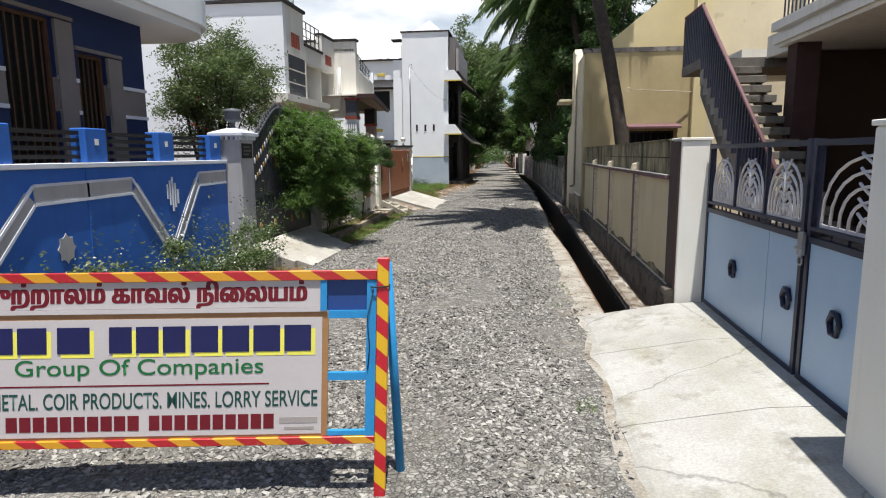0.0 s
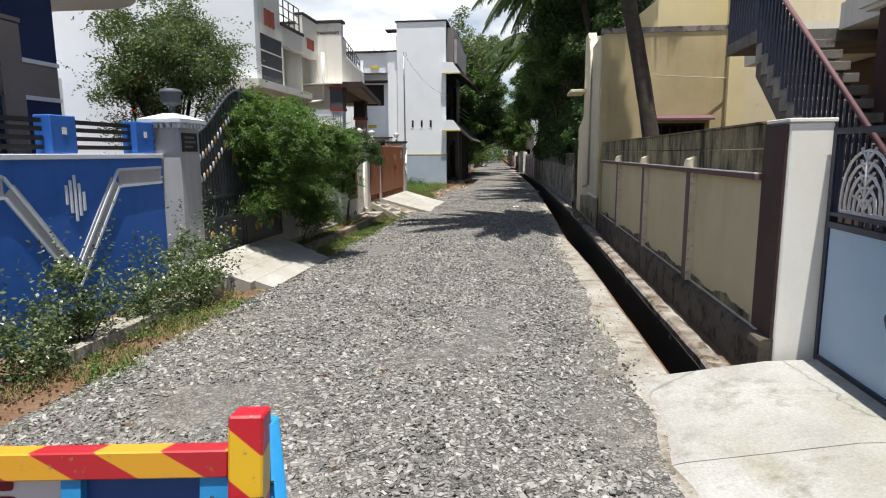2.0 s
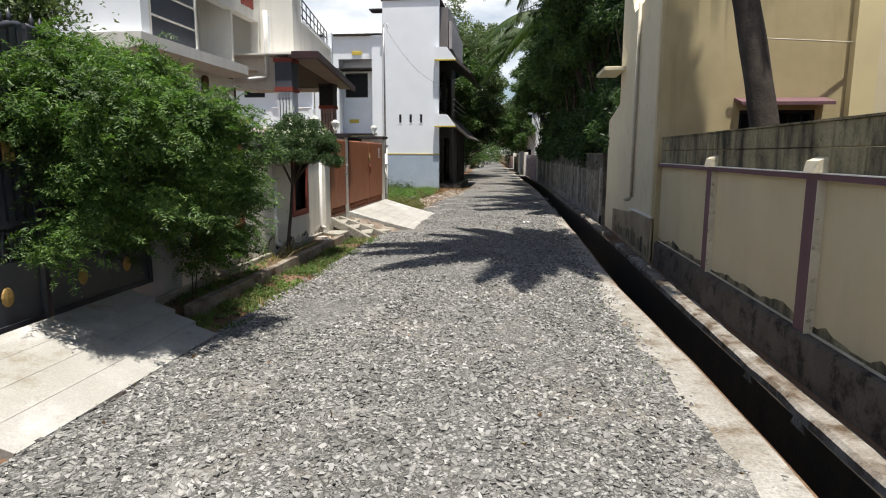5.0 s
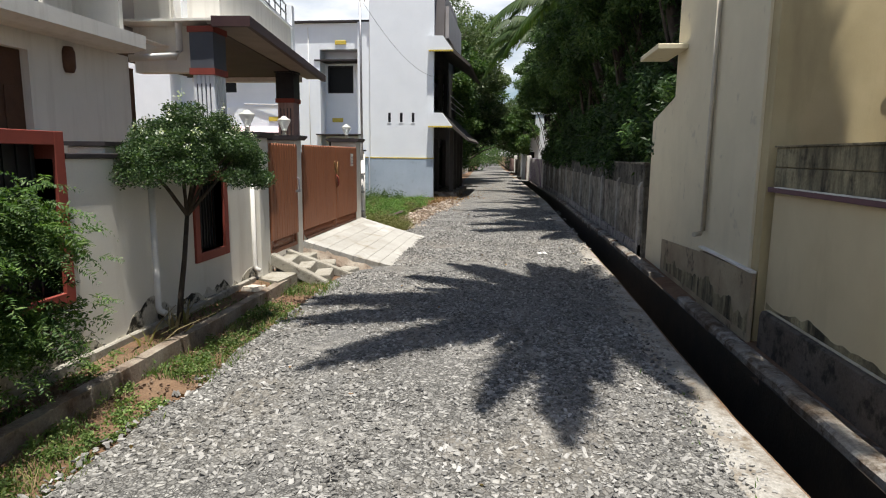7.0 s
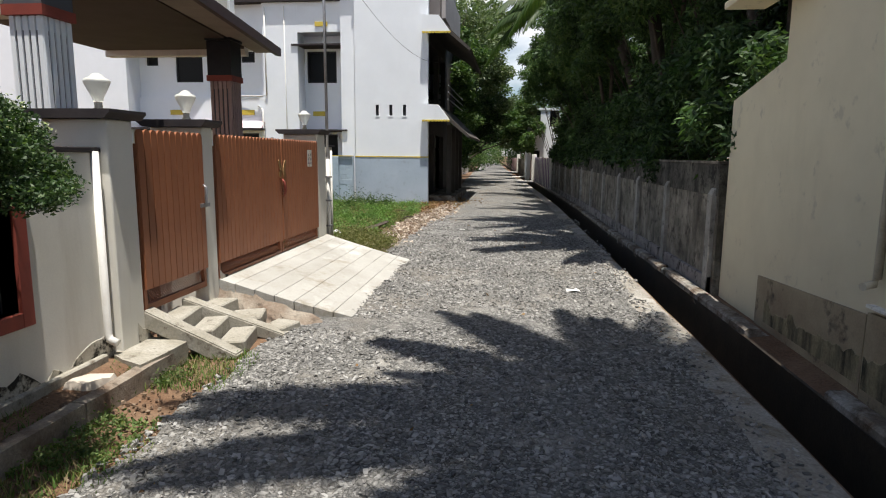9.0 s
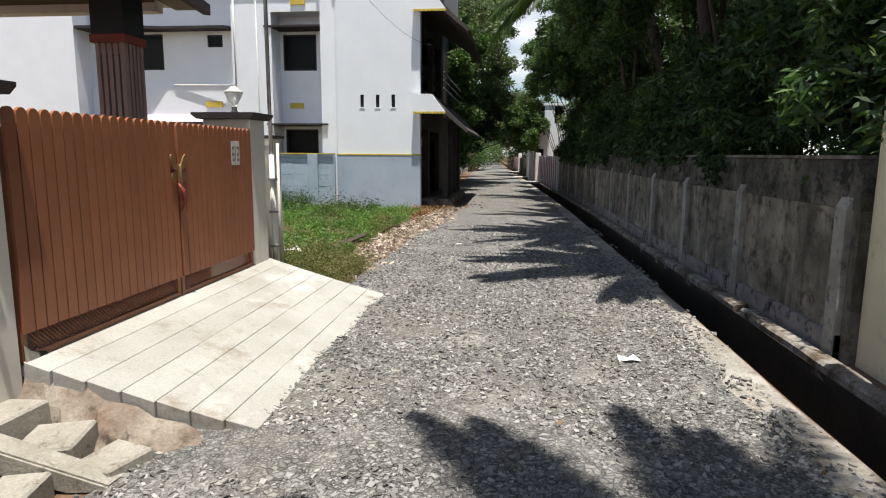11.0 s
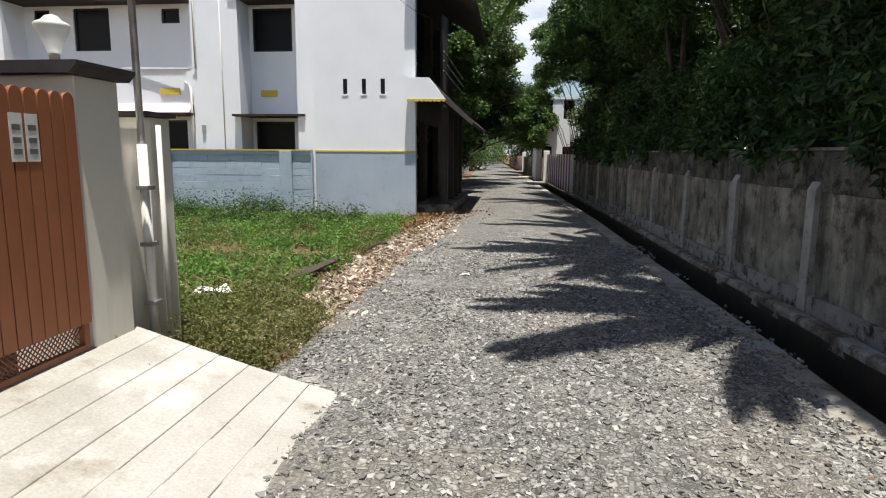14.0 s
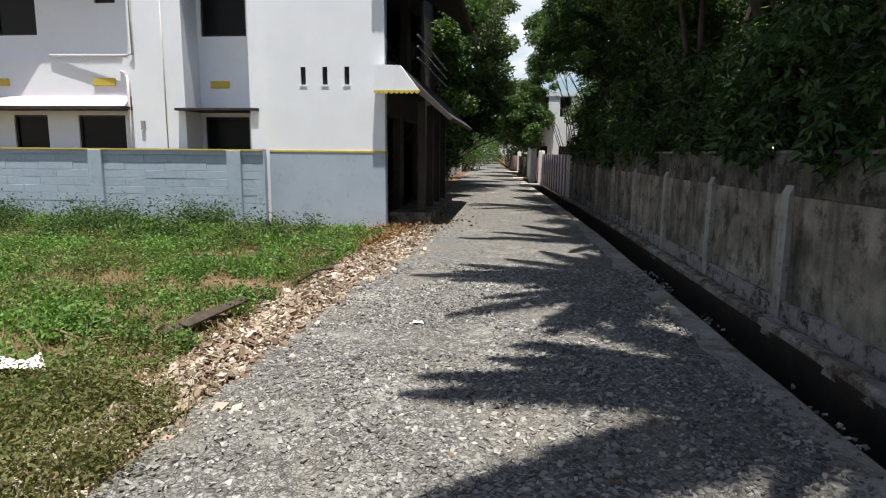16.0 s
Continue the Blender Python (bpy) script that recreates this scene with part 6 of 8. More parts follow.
for y in stations(-2, 8.7, 0.14):
    quick("balcony_bar", [(5.22, 5.24, y, y + 0.02, 3.752, 4.5)], M["gatenavy"], hf)
quick("balcony_rail", [(5.2, 5.26, -2, 8.8, 4.5, 4.55)], M["gatenavy"], hf)
sw = thing("outside_stair", (5, 8, 0), "cement outside stair with navy balusters and purple handrail", "stair")
for k in range(15):
    y0, z0 = 6.33 + 0.25 * k, 0.55 + 0.19 * k
    quick("step", [(4.38, 5.35, y0, y0 + 0.26, z0 - 0.12, z0)], M["stairgrey"], sw, bevel=0.006)
    for yy in (y0 + 0.03, y0 + 0.155):
        quick("baluster", [(4.33, 4.36, yy, yy + 0.045, z0 - 0.02, z0 + 0.90 + (yy - y0) * 0.76)], M["gatenavy"], sw)
for xa, xb in ((4.375, 4.50), (5.24, 5.345)):
    bm = bmesh.new()
    prism(bm, [(6.35, 0.20), (6.75, 0.20), (10.08, 2.73), (10.08, 3.05), (9.98, 3.05), (6.35, 0.36)], "x", xa, xb)
    part("stringer", bm, M["stairgrey"], sw)
quick("stringer_edge", [(4.345, 4.368, 6.3 + 0.25 * k, 6.55 + 0.25 * k, 0.24 + 0.19 * k, 0.52 + 0.19 * k) for k in range(15)], M["greypier"], sw)
rod("handrail", [(4.345, 6.2, 1.39), (4.345, 10.1, 4.35)], 0.03, M["purple"], sw)
quick("landing", [(4.34, 7.3, 10.085, 11.4, 3.22, 3.40)], M["stairgrey"], sw)
for y in stations(10.15, 11.35, 0.125):
    quick("baluster", [(4.345, 4.375, y, y + 0.045, 3.40, 4.34)], M["gatenavy"], sw)
rod("handrail", [(4.36, 10.1, 4.37), (4.36, 11.38, 4.38)], 0.028, M["purple"], sw)

# far buildings beyond the trees
for nm, x0, x1, y0, y1, h, mt, lb in (("far_house", 0.8, 3.6, 60, 68, 5.25, "white", "white house far along the lane"), ("far_house", 4.6, 9, 47, 54, 7.2, "pinkwall", "pale house with red roof edge behind trees"),
                                      ("far_house", -9, -4.9, 66, 76, 6.0, "cream", "cream house far along the lane"), ("far_house", -10, -5.2, 50, 60, 5.5, "pinkwall", "pink-brown house behind the white house")):
    fh = thing(nm, ((x0 + x1) / 2, y0, 0), lb, "house")
    bm = bmesh.new()
    hs = [(x0 + (x1 - x0) * a, x0 + (x1 - x0) * b, lo, lo + 1.2) for a, b in ((0.12, 0.35), (0.6, 0.85)) for lo in (1.0, 4.0)]
    pierced(bm, "x", x0, x1, -0.2, h, y0, y0 + 0.2, hs)
    box(bm, x0, x0 + 0.2, y0 + 0.2, y1, -0.2, h)
    box(bm, x1 - 0.2, x1, y0 + 0.2, y1, -0.2, h)
    box(bm, x0 + 0.2, x1 - 0.2, y1 - 0.2, y1, -0.2, h)
    part("wall", bm, M[mt], fh)
    for a, b, lo, hi in hs:
        window(fh, "x", y0, a, b, lo, hi, -1, "black", 2)
    ov = 0.3 if mt == "pinkwall" else 0.06
    quick("roof", [(x0 - ov, x1 + ov, y0 - ov, y1 + ov, h + 0.002, h + 0.15)], M["redframe"] if mt == "pinkwall" else M["white"], fh)

# the plots beside the lane lie a little above it
for ob, dx, dy, dz in ((bw, 0, 0, 0.19), (gate, 0, 0, 0.21), (hf, 0, 0, 0.2), (sw, 0, 0, 0.19), (he, 0, 0, 0.11), (gw, 0, 0, 0.09), (blu, 0.11, -0.11, 0.2), (pil, 0.11, -0.11, 0.2),
                       (bg1, 0.11, -0.11, 0.2), (pl2, 0.11, -0.11, 0.2), (apr1, 0.11, -0.11, 0.2), (hd, 0.11, -0.11, 0.2), (cw, 0, 0, 0.05), (brn, 0, 0, 0.06), (stp, 0, 0, 0.04), (hc, 0, 0, 0.05), (hb, 0, 0, 0.04), (lw, 0, 0, 0.04)):
    ob.location += Vector((dx, dy, dz))
for ob in blue_pillars:
    ob.location.z += 0.21
for ob in brown_pillars:
    ob.location.z += 0.06

# overhead wires
wr = thing("overhead_wire", (-3, 12, 9), "thin black overhead wires", "cable")
def sag(a, b, s, n=12):
    a, b = Vector(a), Vector(b)
    return [a.lerp(b, i / n) - Vector((0, 0, s * 4 * (i / n) * (1 - i / n))) for i in range(n + 1)]
rod("wire", sag((-12, 19, 7.0), (4, 26, 11.5), 0.6), 0.008, M["cable"], wr, sides=4)
rod("wire", sag((-3.42, 23.0, 5.35), (-2.9, 34.4, 5.1), 0.5), 0.005, M["cable"], wr, sides=4)


# ---- trees and shrubs ----
def tree(name, label, rng, base, limbs, bodies, n, size, material, trunk_r=0.14, aspect=2.2, droop=0.15, hollow=0.35):
    """Trunk with limbs that run to the lumps of the crown, and a crown of single leaves."""
    t = thing(name, base, label, "tree")
    bm = bmesh.new()
    base = Vector(base)
    for tip, r in limbs:
        tip = Vector(tip)
        mid = base.lerp(tip, 0.5) + Vector((rng.normal(0, 0.12), rng.normal(0, 0.12), (tip.z - base.z) * 0.12))
        tube(bm, [base - Vector((0, 0, 0.1)), base.lerp(mid, 0.5) + Vector((rng.normal(0, 0.05), rng.normal(0, 0.05), 0)), mid, mid.lerp(tip, 0.55), tip], [r * 1.25, r, r * 0.75, r * 0.5, r * 0.18], 7)
    part("trunk", bm, M["trunk"], t)
    pos = blobs(rng, bodies, n, hollow)
    part_me("crown", leaves("crown", rng, pos, size, aspect, droop), M[material], t)
    return t


def palm(rng, base, lean, height, fronds, length, group="coconut palms"):
    """A leaning coconut palm: ringed trunk, arching fronds with hanging leaflets."""
    base = Vector(base)
    top = base + Vector((lean[0], lean[1], height))
    t = thing("coconut_palm", base, "tall leaning coconut palm beside the lane", "palm tree", group)
    bm = bmesh.new()
    pts, rad = [], []
    for i in range(25):
        u = i / 24
        p = base.lerp(top, u)
        p.x = base.x + lean[0] * u ** 1.35
        p.y = base.y + lean[1] * u ** 1.35
        pts.append(p)
        rad.append((0.17 - 0.06 * u) * (1 + 0.05 * (i % 2)) + (0.08 if i == 0 else 0))
    tube(bm, pts, rad, 9)
    part("trunk", bm, M["bark"], t)
    for k in range(fronds):
        a = k * 2.4 + rng.uniform(-0.9, 0.9)
        lift = rng.uniform(-0.15, 1.1)
        L = length * rng.uniform(0.55, 1.2)
        rach = []
        for i in range(13):
            u = i / 12
            out = L * (u - 0.18 * u * u)
            z = L * (lift * u * 0.75 - (0.35 + 0.45 * lift) * u * u - (0.25 if lift < 0.2 else 0.05) * u * u)
            rach.append(Vector((math.cos(a) * out, math.sin(a) * out, z)) + top)
        vs, fs = [], []
        side = Vector((-math.sin(a), math.cos(a), 0))
        n = 84
        for i in range(n):
            u = 0.05 + 0.95 * (i + 0.5) / n
            f = u * 12
            j = min(11, int(f))
            p = rach[j].lerp(rach[j + 1], f - j)
            d = (rach[j + 1] - rach[j]).normalized()
            ll = L * 0.185 * math.sin(math.pi * min(1, 0.18 + u * 0.80)) ** 0.6 * rng.uniform(0.65, 1.15)
            for sg in (-1, 1):
                dirn = (side * sg * 0.62 + d * 0.55 + Vector((0, 0, -0.6 - 0.4 * rng.random()))).normalized()
                tip = p + dirn * ll + Vector((0, 0, -0.16 * ll))
                midp = p + dirn * ll * 0.5
                wv = d * 0.024
                b0 = len(vs)
                vs += [p - wv, p + wv, midp + wv * 1.1, midp - wv * 1.1, tip]
                fs += [(b0, b0 + 1, b0 + 2, b0 + 3), (b0 + 3, b0 + 2, b0 + 4, b0 + 4)]
        me = bpy.data.meshes.new("frond")
        me.from_pydata([tuple(v) for v in vs], [], [f if f[2] != f[3] else f[:3] for f in fs])
        fo = part_me("frond", me, M["palmleaf"], t)
        bm = bmesh.new()
        tube(bm, rach, [0.03 * (1 - 0.85 * i / 12) + 0.004 for i in range(13)], 5)
        part("frond_stalk", bm, M["palmleaf"], fo)
    bm = bmesh.new()
    lathe(bm, [(0.10, top.z - 0.5), (0.24, top.z - 0.2), (0.30, top.z + 0.15), (0.20, top.z + 0.5), (0.03, top.z + 0.9)], top.x, top.y, 10)
    part("crown_shaft", bm, M["bark"], t)
    bm = bmesh.new()
    for k in range(7):
        a = k * 0.9
        bmesh.ops.create_uvsphere(bm, u_segments=8, v_segments=6, radius=0.13, matrix=Matrix.Translation(top + Vector((0.22 * math.cos(a), 0.22 * math.sin(a), -0.2 - 0.08 * (k % 3)))))
    part("coconuts", bm, M["leafmid"], t)


rng = np.random.default_rng(3)
palm(rng, (3.6, 12.3, 0.0), (-1.97, 2.0, 0), 10.5, 74, 3.9)
palm(rng, (4.1, 21.7, 0.0), (-1.45, 1.75, 0), 8.6, 56, 3.6)
palm(rng, (3.6, 26.8, 0.0), (-1.4, 0.4, 0), 9.2, 46, 3.6)
palm(rng, (4.2, 30.5, 0.0), (-2.2, 1.0, 0), 7.6, 16, 3.3)
palm(rng, (3.9, 38.0, 0.0), (-2.6, 0.8, 0), 8.0, 18, 3.2)
palm(rng, (4.4, 48.0, 0.0), (-1.6, 0.5, 0), 8.0, 16, 3.0)
palm(rng, (6.0, 17.5, 0.0), (0.4, 1.0, 0), 10.5, 16, 3.2)

# dense dark trees behind the grey wall, hanging over it and over the drain
for i, y in enumerate(np.arange(21.3, 46.5, 2.3)):
    x = 3.9 + 0.5 * math.sin(i * 2.1)
    e = bend(y)
    # Second set of clumps hangs out of view, added to shade the lane's edge.
    bod = clumpy(rng, (x + e, y, 5.7), (1.6, 1.5, 4.5), 40, 0.5) + (clumpy(rng, (2.45 + e, y + 0.3, 6.6), (1.2, 1.3, 1.7), 18, 0.5) if y > 22.5 else [])
    bod += clumpy(rng, (3.1 + e, y, 2.75), (0.4, 1.25, 1.15), 26, 0.33)
    if y > 22.5:
        bod += clumpy(rng, (2.66 + e, y + 0.4, 1.98), (0.16, 1.0, 0.5), 12, 0.21)
    tips = [(tuple(b[:3]), 0.07) for b in bod[:40:13]]
    tree("dense_tree", "dense dark green tree hanging over the compound wall", rng, (x + e, y, 0), tips, bod, 30000 if y < 36 else 18000, 0.15 if y < 36 else 0.2, "leafdark", aspect=3.4, droop=0.7, hollow=0.3)
for i, (x, y, h) in enumerate(((7.2, 23.0, 8.5), (7.6, 28.5, 9.5), (7.4, 34.0, 9.0), (7.6, 40, 9.6), (7.5, 45.5, 9.0), (8.8, 19.8, 8.6), (12, 26, 10), (12, 36, 10))):
    bod = clumpy(rng, (x, y, h * 0.54), (2.3, 2.8, h * 0.46), 34, 1.0)
    tips = [(tuple(b[:3]), 0.13) for b in bod[::14]]
    tree("dense_tree", "dense dark green tree deeper in the grove", rng, (x, y, 0), tips, bod, 16000, 0.24, "leafdark", aspect=2.6)
# sprays at the grove's edge, sunlight put in as a lighter green
for (x, y, z) in ((2.3, 24.5, 5.6), (2.0, 29.0, 5.2), (1.8, 34.0, 5.4), (1.4, 39.0, 5.0), (1.3, 42.0, 7.2), (1.1, 43.0, 5.6), (0.9, 48.0, 7.0), (0.9, 53.0, 5.4)):
    bod = clumpy(rng, (x, y, z), (0.85, 1.5, 1.2), 22, 0.35)
    tree("lane_tree", "feathery branches over the lane, lighter green as if sunlit", rng, (x + 1.9, y, 0), [(tuple(b[:3]), 0.022) for b in bod[::7]], bod, 9000, 0.14, "leafmid", aspect=3.6, droop=0.6)

# lighter trees further along and on the other side
for (x, y, h, r, mt) in ((-5.2, 47.5, 8.0, 2.6, "leafmid"), (-4.6, 55.0, 7.4, 2.5, "leafdark"), (-6.0, 64, 9.0, 3.2, "leafmid"), (0.5, 74.0, 7.0, 3.0, "leafpale"), (-6.5, 84, 9.5, 4.0, "leafmid"), (1.2, 92, 8.5, 4.5, "leafmid"), (-2.5, 120, 10.0, 6.0, "leafmid"),
                         (5.8, 58, 8.0, 2.6, "leafpale"), (5.0, 46.5, 6.5, 2.2, "leafdark"), (-3.7, 48.5, 12.8, 3.0, "leafpale"), (-2.6, 56.0, 11.0, 1.9, "leafmid"), (-1.9, 51.5, 12.6, 1.9, "leafpale"), (-0.4, 67.0, 7.0, 2.4, "leafpale"), (-3.0, 44.4, 8.6, 1.45, "leafmid"), (-2.9, 53.0, 6.5, 2.0, "leafdark"), (0.6, 60, 5.5, 1.6, "leafmid"), (-12, 52, 8, 3, "leafmid"), (9, 70, 9, 4, "leafmid"), (-8.5, 120, 10, 6, "leafdark"), (6, 125, 10, 6, "leafdark")):
    over = -4.5 < x < 2.4
    bod = clumpy(rng, (x, y, h * (0.66 if over else 0.55)), (r, r, h * (0.32 if over else 0.44)), 32, 0.32 * r)
    tips = [(tuple(b[:3]), 0.07) for b in bod[:14:5]]
    foot = x if not over else (-5.0 if x < -0.3 else 3.7) + bend(y)
    tree("lane_tree", "leafy roadside tree further along the lane", rng, (foot, y, 0), tips, bod, 15000, 0.13 + 0.0013 * y, mt)

# low bushes under the trees where the lane runs out of sight
for x, y, h, r, mt in ((-3.5, 45.2, 2.3, 0.8, "leafdark"), (-3.7, 47.6, 2.9, 1.1, "leafmid"), (-4.1, 50.8, 3.2, 1.2, "leafdark"), (-4.2, 54.0, 3.0, 1.3, "leafmid"), (-4.6, 58.5, 3.2, 1.5, "leafdark"), (-4.8, 63.0, 3.4, 1.6, "leafmid"), (-5.4, 70.0, 3.6, 2.0, "leafdark"), (-4.2, 80.0, 4.5, 2.4, "leafmid"), (1.9, 71.0, 3.4, 1.2, "leafmid"), (0.0, 97.0, 4.6, 3.0, "leafdark"), (-3.2, 104.0, 4.6, 3.0, "leafmid")):
    x += -1.0 if x < 0 else 1.4
    bod = clumpy(rng, (x, y, h * 0.46), (r, r * 1.2, h * 0.5), 24, 0.4 * r)
    tree("roadside_bush", "leafy green bush under the trees beside the lane", rng, (x, y, 0), [(tuple(b[:3]), 0.03) for b in bod[:12:4]], bod, 7000, 0.10 + 0.0012 * y, mt)["category"] = "bush"

# creeper mound over the cream wall and the iron gate
def sprays(rng, starts, length, n, size, spread=(0.5, 0.6), rise=0.5, fall=1.1, toward=(0, 0)):
    """Leaf places along thin arching twigs that rise, bend over and hang."""
    out = []
    for p in starts:
        a = rng.uniform(0, math.tau)
        L = length * rng.uniform(0.5, 1.25)
        d = np.array([math.cos(a) * spread[0] + toward[0], math.sin(a) * spread[1] + toward[1], rng.uniform(0.1, 1.0) * rise])
        u = np.linspace(0.05, 1, n)[:, None]
        q = p + d * L * u + np.array([0, 0, -fall * L]) * u * u * rng.uniform(0.3, 1.0)
        out.append(q + rng.normal(0, size * 0.35, q.shape))
    return np.concatenate(out)


def mound_top(y, x=-3.2):
    """Height of the creeper's outline: a crest along the wall, lower towards the lane."""
    crest = np.interp(y, (8.8, 9.4, 10.0, 10.5, 11.1, 11.6, 12.0, 12.7), (2.5, 2.95, 3.08, 2.85, 2.42, 2.2, 1.95, 1.65))
    skirt = np.interp(y, (9.0, 10.0, 10.7, 11.6, 12.1), (2.6, 2.45, 2.05, 1.75, 1.45))
    k = min(1.0, max(0.0, (x + 2.9) / 0.4))
    return float(crest * (1 - k) + skirt * k)


def frond_sprays(rng, starts, length, rows, out_dir, leaflet, rise=0.6):
    """Feathery compound sprays: a thin arching stem with leaflets set in pairs on both sides, as one mesh of small folded leaves."""
    vs = []
    for p in starts:
        a = out_dir + rng.normal(0, 0.9)
        L = length * rng.uniform(0.55, 1.25)
        d = np.array([math.cos(a), math.sin(a), rng.uniform(-0.15, 1.0) * rise])
        d /= np.linalg.norm(d)
        u = np.linspace(0.12, 1, rows)
        q = p + d * L * u[:, None] + np.array([0, 0, -0.75 * L]) * (u * u)[:, None] * rng.uniform(0.4, 1.0)
        tang = np.gradient(q, axis=0)
        tang /= np.linalg.norm(tang, axis=1)[:, None]
        side = np.cross(tang, np.array([0, 0, 1.0]) + rng.normal(0, 0.35, 3))
        side /= np.linalg.norm(side, axis=1)[:, None]
        up = np.cross(side, tang)
        ln = leaflet * (0.65 + 0.7 * np.sin(np.pi * np.clip(u, 0, 1) ** 0.8))[:, None] * rng.uniform(0.75, 1.2, (rows, 1))
        for sg in (-1, 1):
            e = side * sg * 0.85 + tang * 0.45 + rng.normal(0, 0.28, (rows, 3)) + up * rng.normal(-0.1, 0.22, (rows, 1))
            w = tang * ln * 0.19
            mid = q + e * ln * 0.5
            vs.append(np.stack([q, mid + w + up * ln * 0.05, q + e * ln - up * ln * 0.10, mid - w + up * ln * 0.05], 1))
    v = np.concatenate(vs)
    return mesh_np("feathery_sprays", v.reshape(-1, 3), np.arange(4 * len(v)).reshape(-1, 4))


bod = []
while len(bod) < 250:
    x, y = rng.uniform(-3.75, -2.0), rng.uniform(8.95, 12.6)
    if x > -2.65 + 0.55 * (y - 8.9) or (y > 10.5 and x > -2.2 - 1.6 * (y - 10.5)) or (y > 11.0 and x > -3.02):
        continue
    r = rng.uniform(0.11, 0.21)
    top = mound_top(y, x) - 0.16 - r
    z = top - rng.uniform(0, 1) ** 1.5 * max(0.2, top - (0.4 if y > 11.2 else 0.85))
    if z > (1.22 if x > -2.95 else 0.35 if y > 11.4 else 0.9):
        bod.append([x, y, z, r, r, r * 0.8])
for _ in range(70):
    x, y = rng.uniform(-3.4, -2.98), rng.uniform(11.0, 12.55)
    r = rng.uniform(0.10, 0.18)
    bod.append([x, y, rng.uniform(0.45, mound_top(y) - 0.16 - r), r, r, r * 0.85])
cs = tree("creeper_shrub", "dense green creeper hanging over wall and gate", rng, (-3.3, 11.3, 0), [(tuple(b[:3]), 0.007) for b in sorted(bod, key=lambda b: math.hypot(b[0] + 3.3, b[1] - 11.3))[:6:3]], bod, 98000, 0.036, "leafcreep", aspect=2.3, droop=0.35, hollow=0.1)
centre = np.array(bod)
st = centre[rng.integers(0, len(bod), 2600), :3] + rng.normal(0, 0.10, (2600, 3))
part_me("feathery_sprays", frond_sprays(rng, st, 0.26, 15, -0.4, 0.034, 0.8), M["leafcreep"], cs)
top = np.array([b[:3] for b in bod if b[2] > mound_top(b[1], b[0]) - 0.6])
st = top[rng.integers(0, len(top), 420)] + rng.normal(0, 0.08, (420, 3))
part_me("feathery_sprays", frond_sprays(rng, st, 0.34, 18, -0.5, 0.033, 1.6), M["leafcreep"], cs, "fresh light green shoots")
low = np.array([b[:3] for b in bod if b[2] < 1.5])
st = low[rng.integers(0, len(low), 260)] + rng.normal(0, 0.1, (260, 3))
part_me("hanging_sprays", frond_sprays(rng, st, 0.32, 16, -0.6, 0.033, 0.2), M["leafcreep"], cs)
# pale shrub behind the blue house
bod = clumpy(rng, (-5.45, 10.4, 3.25), (1.25, 1.15, 1.5), 60, 0.34) + clumpy(rng, (-4.8, 10.2, 3.5), (0.7, 0.9, 0.6), 12, 0.28)
gs_ = tree("garden_shrub", "tall pale green flowering shrub in the garden", rng, (-5.6, 10.6, 0), [(tuple(b[:3]), 0.04) for b in bod[::4]], bod, 46000, 0.055, "leafpale", droop=0.3, hollow=0.05)
st = np.array([bod[i][:3] for i in rng.integers(0, len(bod), 420)])
part_me("sprays", leaves("sprays", rng, sprays(rng, st, 1.1, 30, 0.06, (0.7, 0.7), 1.1, 1.0), 0.06, 2.4, 0.4), M["leafpale"], gs_)
fl = blobs(rng, clumpy(rng, (-5.2, 9.7, 2.6), (0.6, 0.6, 0.5), 6, 0.2), 14, 0.6)
part_me("blossom", leaves("blossom", rng, fl, 0.06, 1.3), M["redflower"], gs_, "red blossoms")
# small clipped tree before the cream wall
bod = []
while len(bod) < 130:
    u, v = rng.uniform(-1, 1, 2)
    q = u * u + v * v
    if q < 1:
        r = rng.uniform(0.08, 0.17)
        z = 1.66 - 0.06 * v + (0.80 * (1 - q) ** 0.5 - r * 0.8) * rng.uniform(0.05, 1.0) ** 0.6
        bod.append([-3.10 + 0.52 * u, 14.56 + 1.0 * v, z, r * 1.1, r * 1.2, r * 0.75])
fork = Vector((-3.24, 14.50, 1.25))
st_ = tree("small_tree", "small round-topped tree with white blossom before the wall", rng, (-3.28, 14.33, 0.05), [], bod, 78000, 0.030, "leaftree", aspect=2.1, droop=0.0, hollow=0.25)
bm = bmesh.new()
tube(bm, [(-3.28, 14.30, 0.0), (-3.27, 14.34, 0.4), (-3.25, 14.42, 0.8), tuple(fork)], [0.042, 0.030, 0.026, 0.023], 8)
part("stem", bm, M["trunk"], st_)
for tip, r in (((-2.85, 15.2, 1.95), 0.018), ((-2.95, 14.1, 2.05), 0.02), ((-3.25, 13.6, 1.9), 0.018), ((-2.75, 14.6, 1.95), 0.016), ((-3.25, 15.1, 1.9), 0.016), ((-3.1, 14.5, 2.15), 0.018)):
    bm = bmesh.new()
    tip = Vector(tip)
    tube(bm, [fork, fork.lerp(tip, 0.35) + Vector((rng.normal(0, 0.03), rng.normal(0, 0.03), 0.08)), fork.lerp(tip, 0.7) + Vector((0, rng.normal(0, 0.04), 0.06)), tip], [r * 1.25, r, r * 0.7, 0.005], 6)
    part("limb", bm, M["trunk"], st_)
heads = np.array([b[:3] for b in bod if b[2] > 1.85])
heads = heads[rng.integers(0, len(heads), 70)] + rng.normal(0, 0.07, (70, 3)) + (0, 0, 0.08)
fl = np.concatenate([rng.normal(h, 0.025, (11, 3)) for h in heads])
part_me("blossom", leaves("blossom", rng, fl, 0.024, 1.2), M["flower"], st_, "white blossoms")
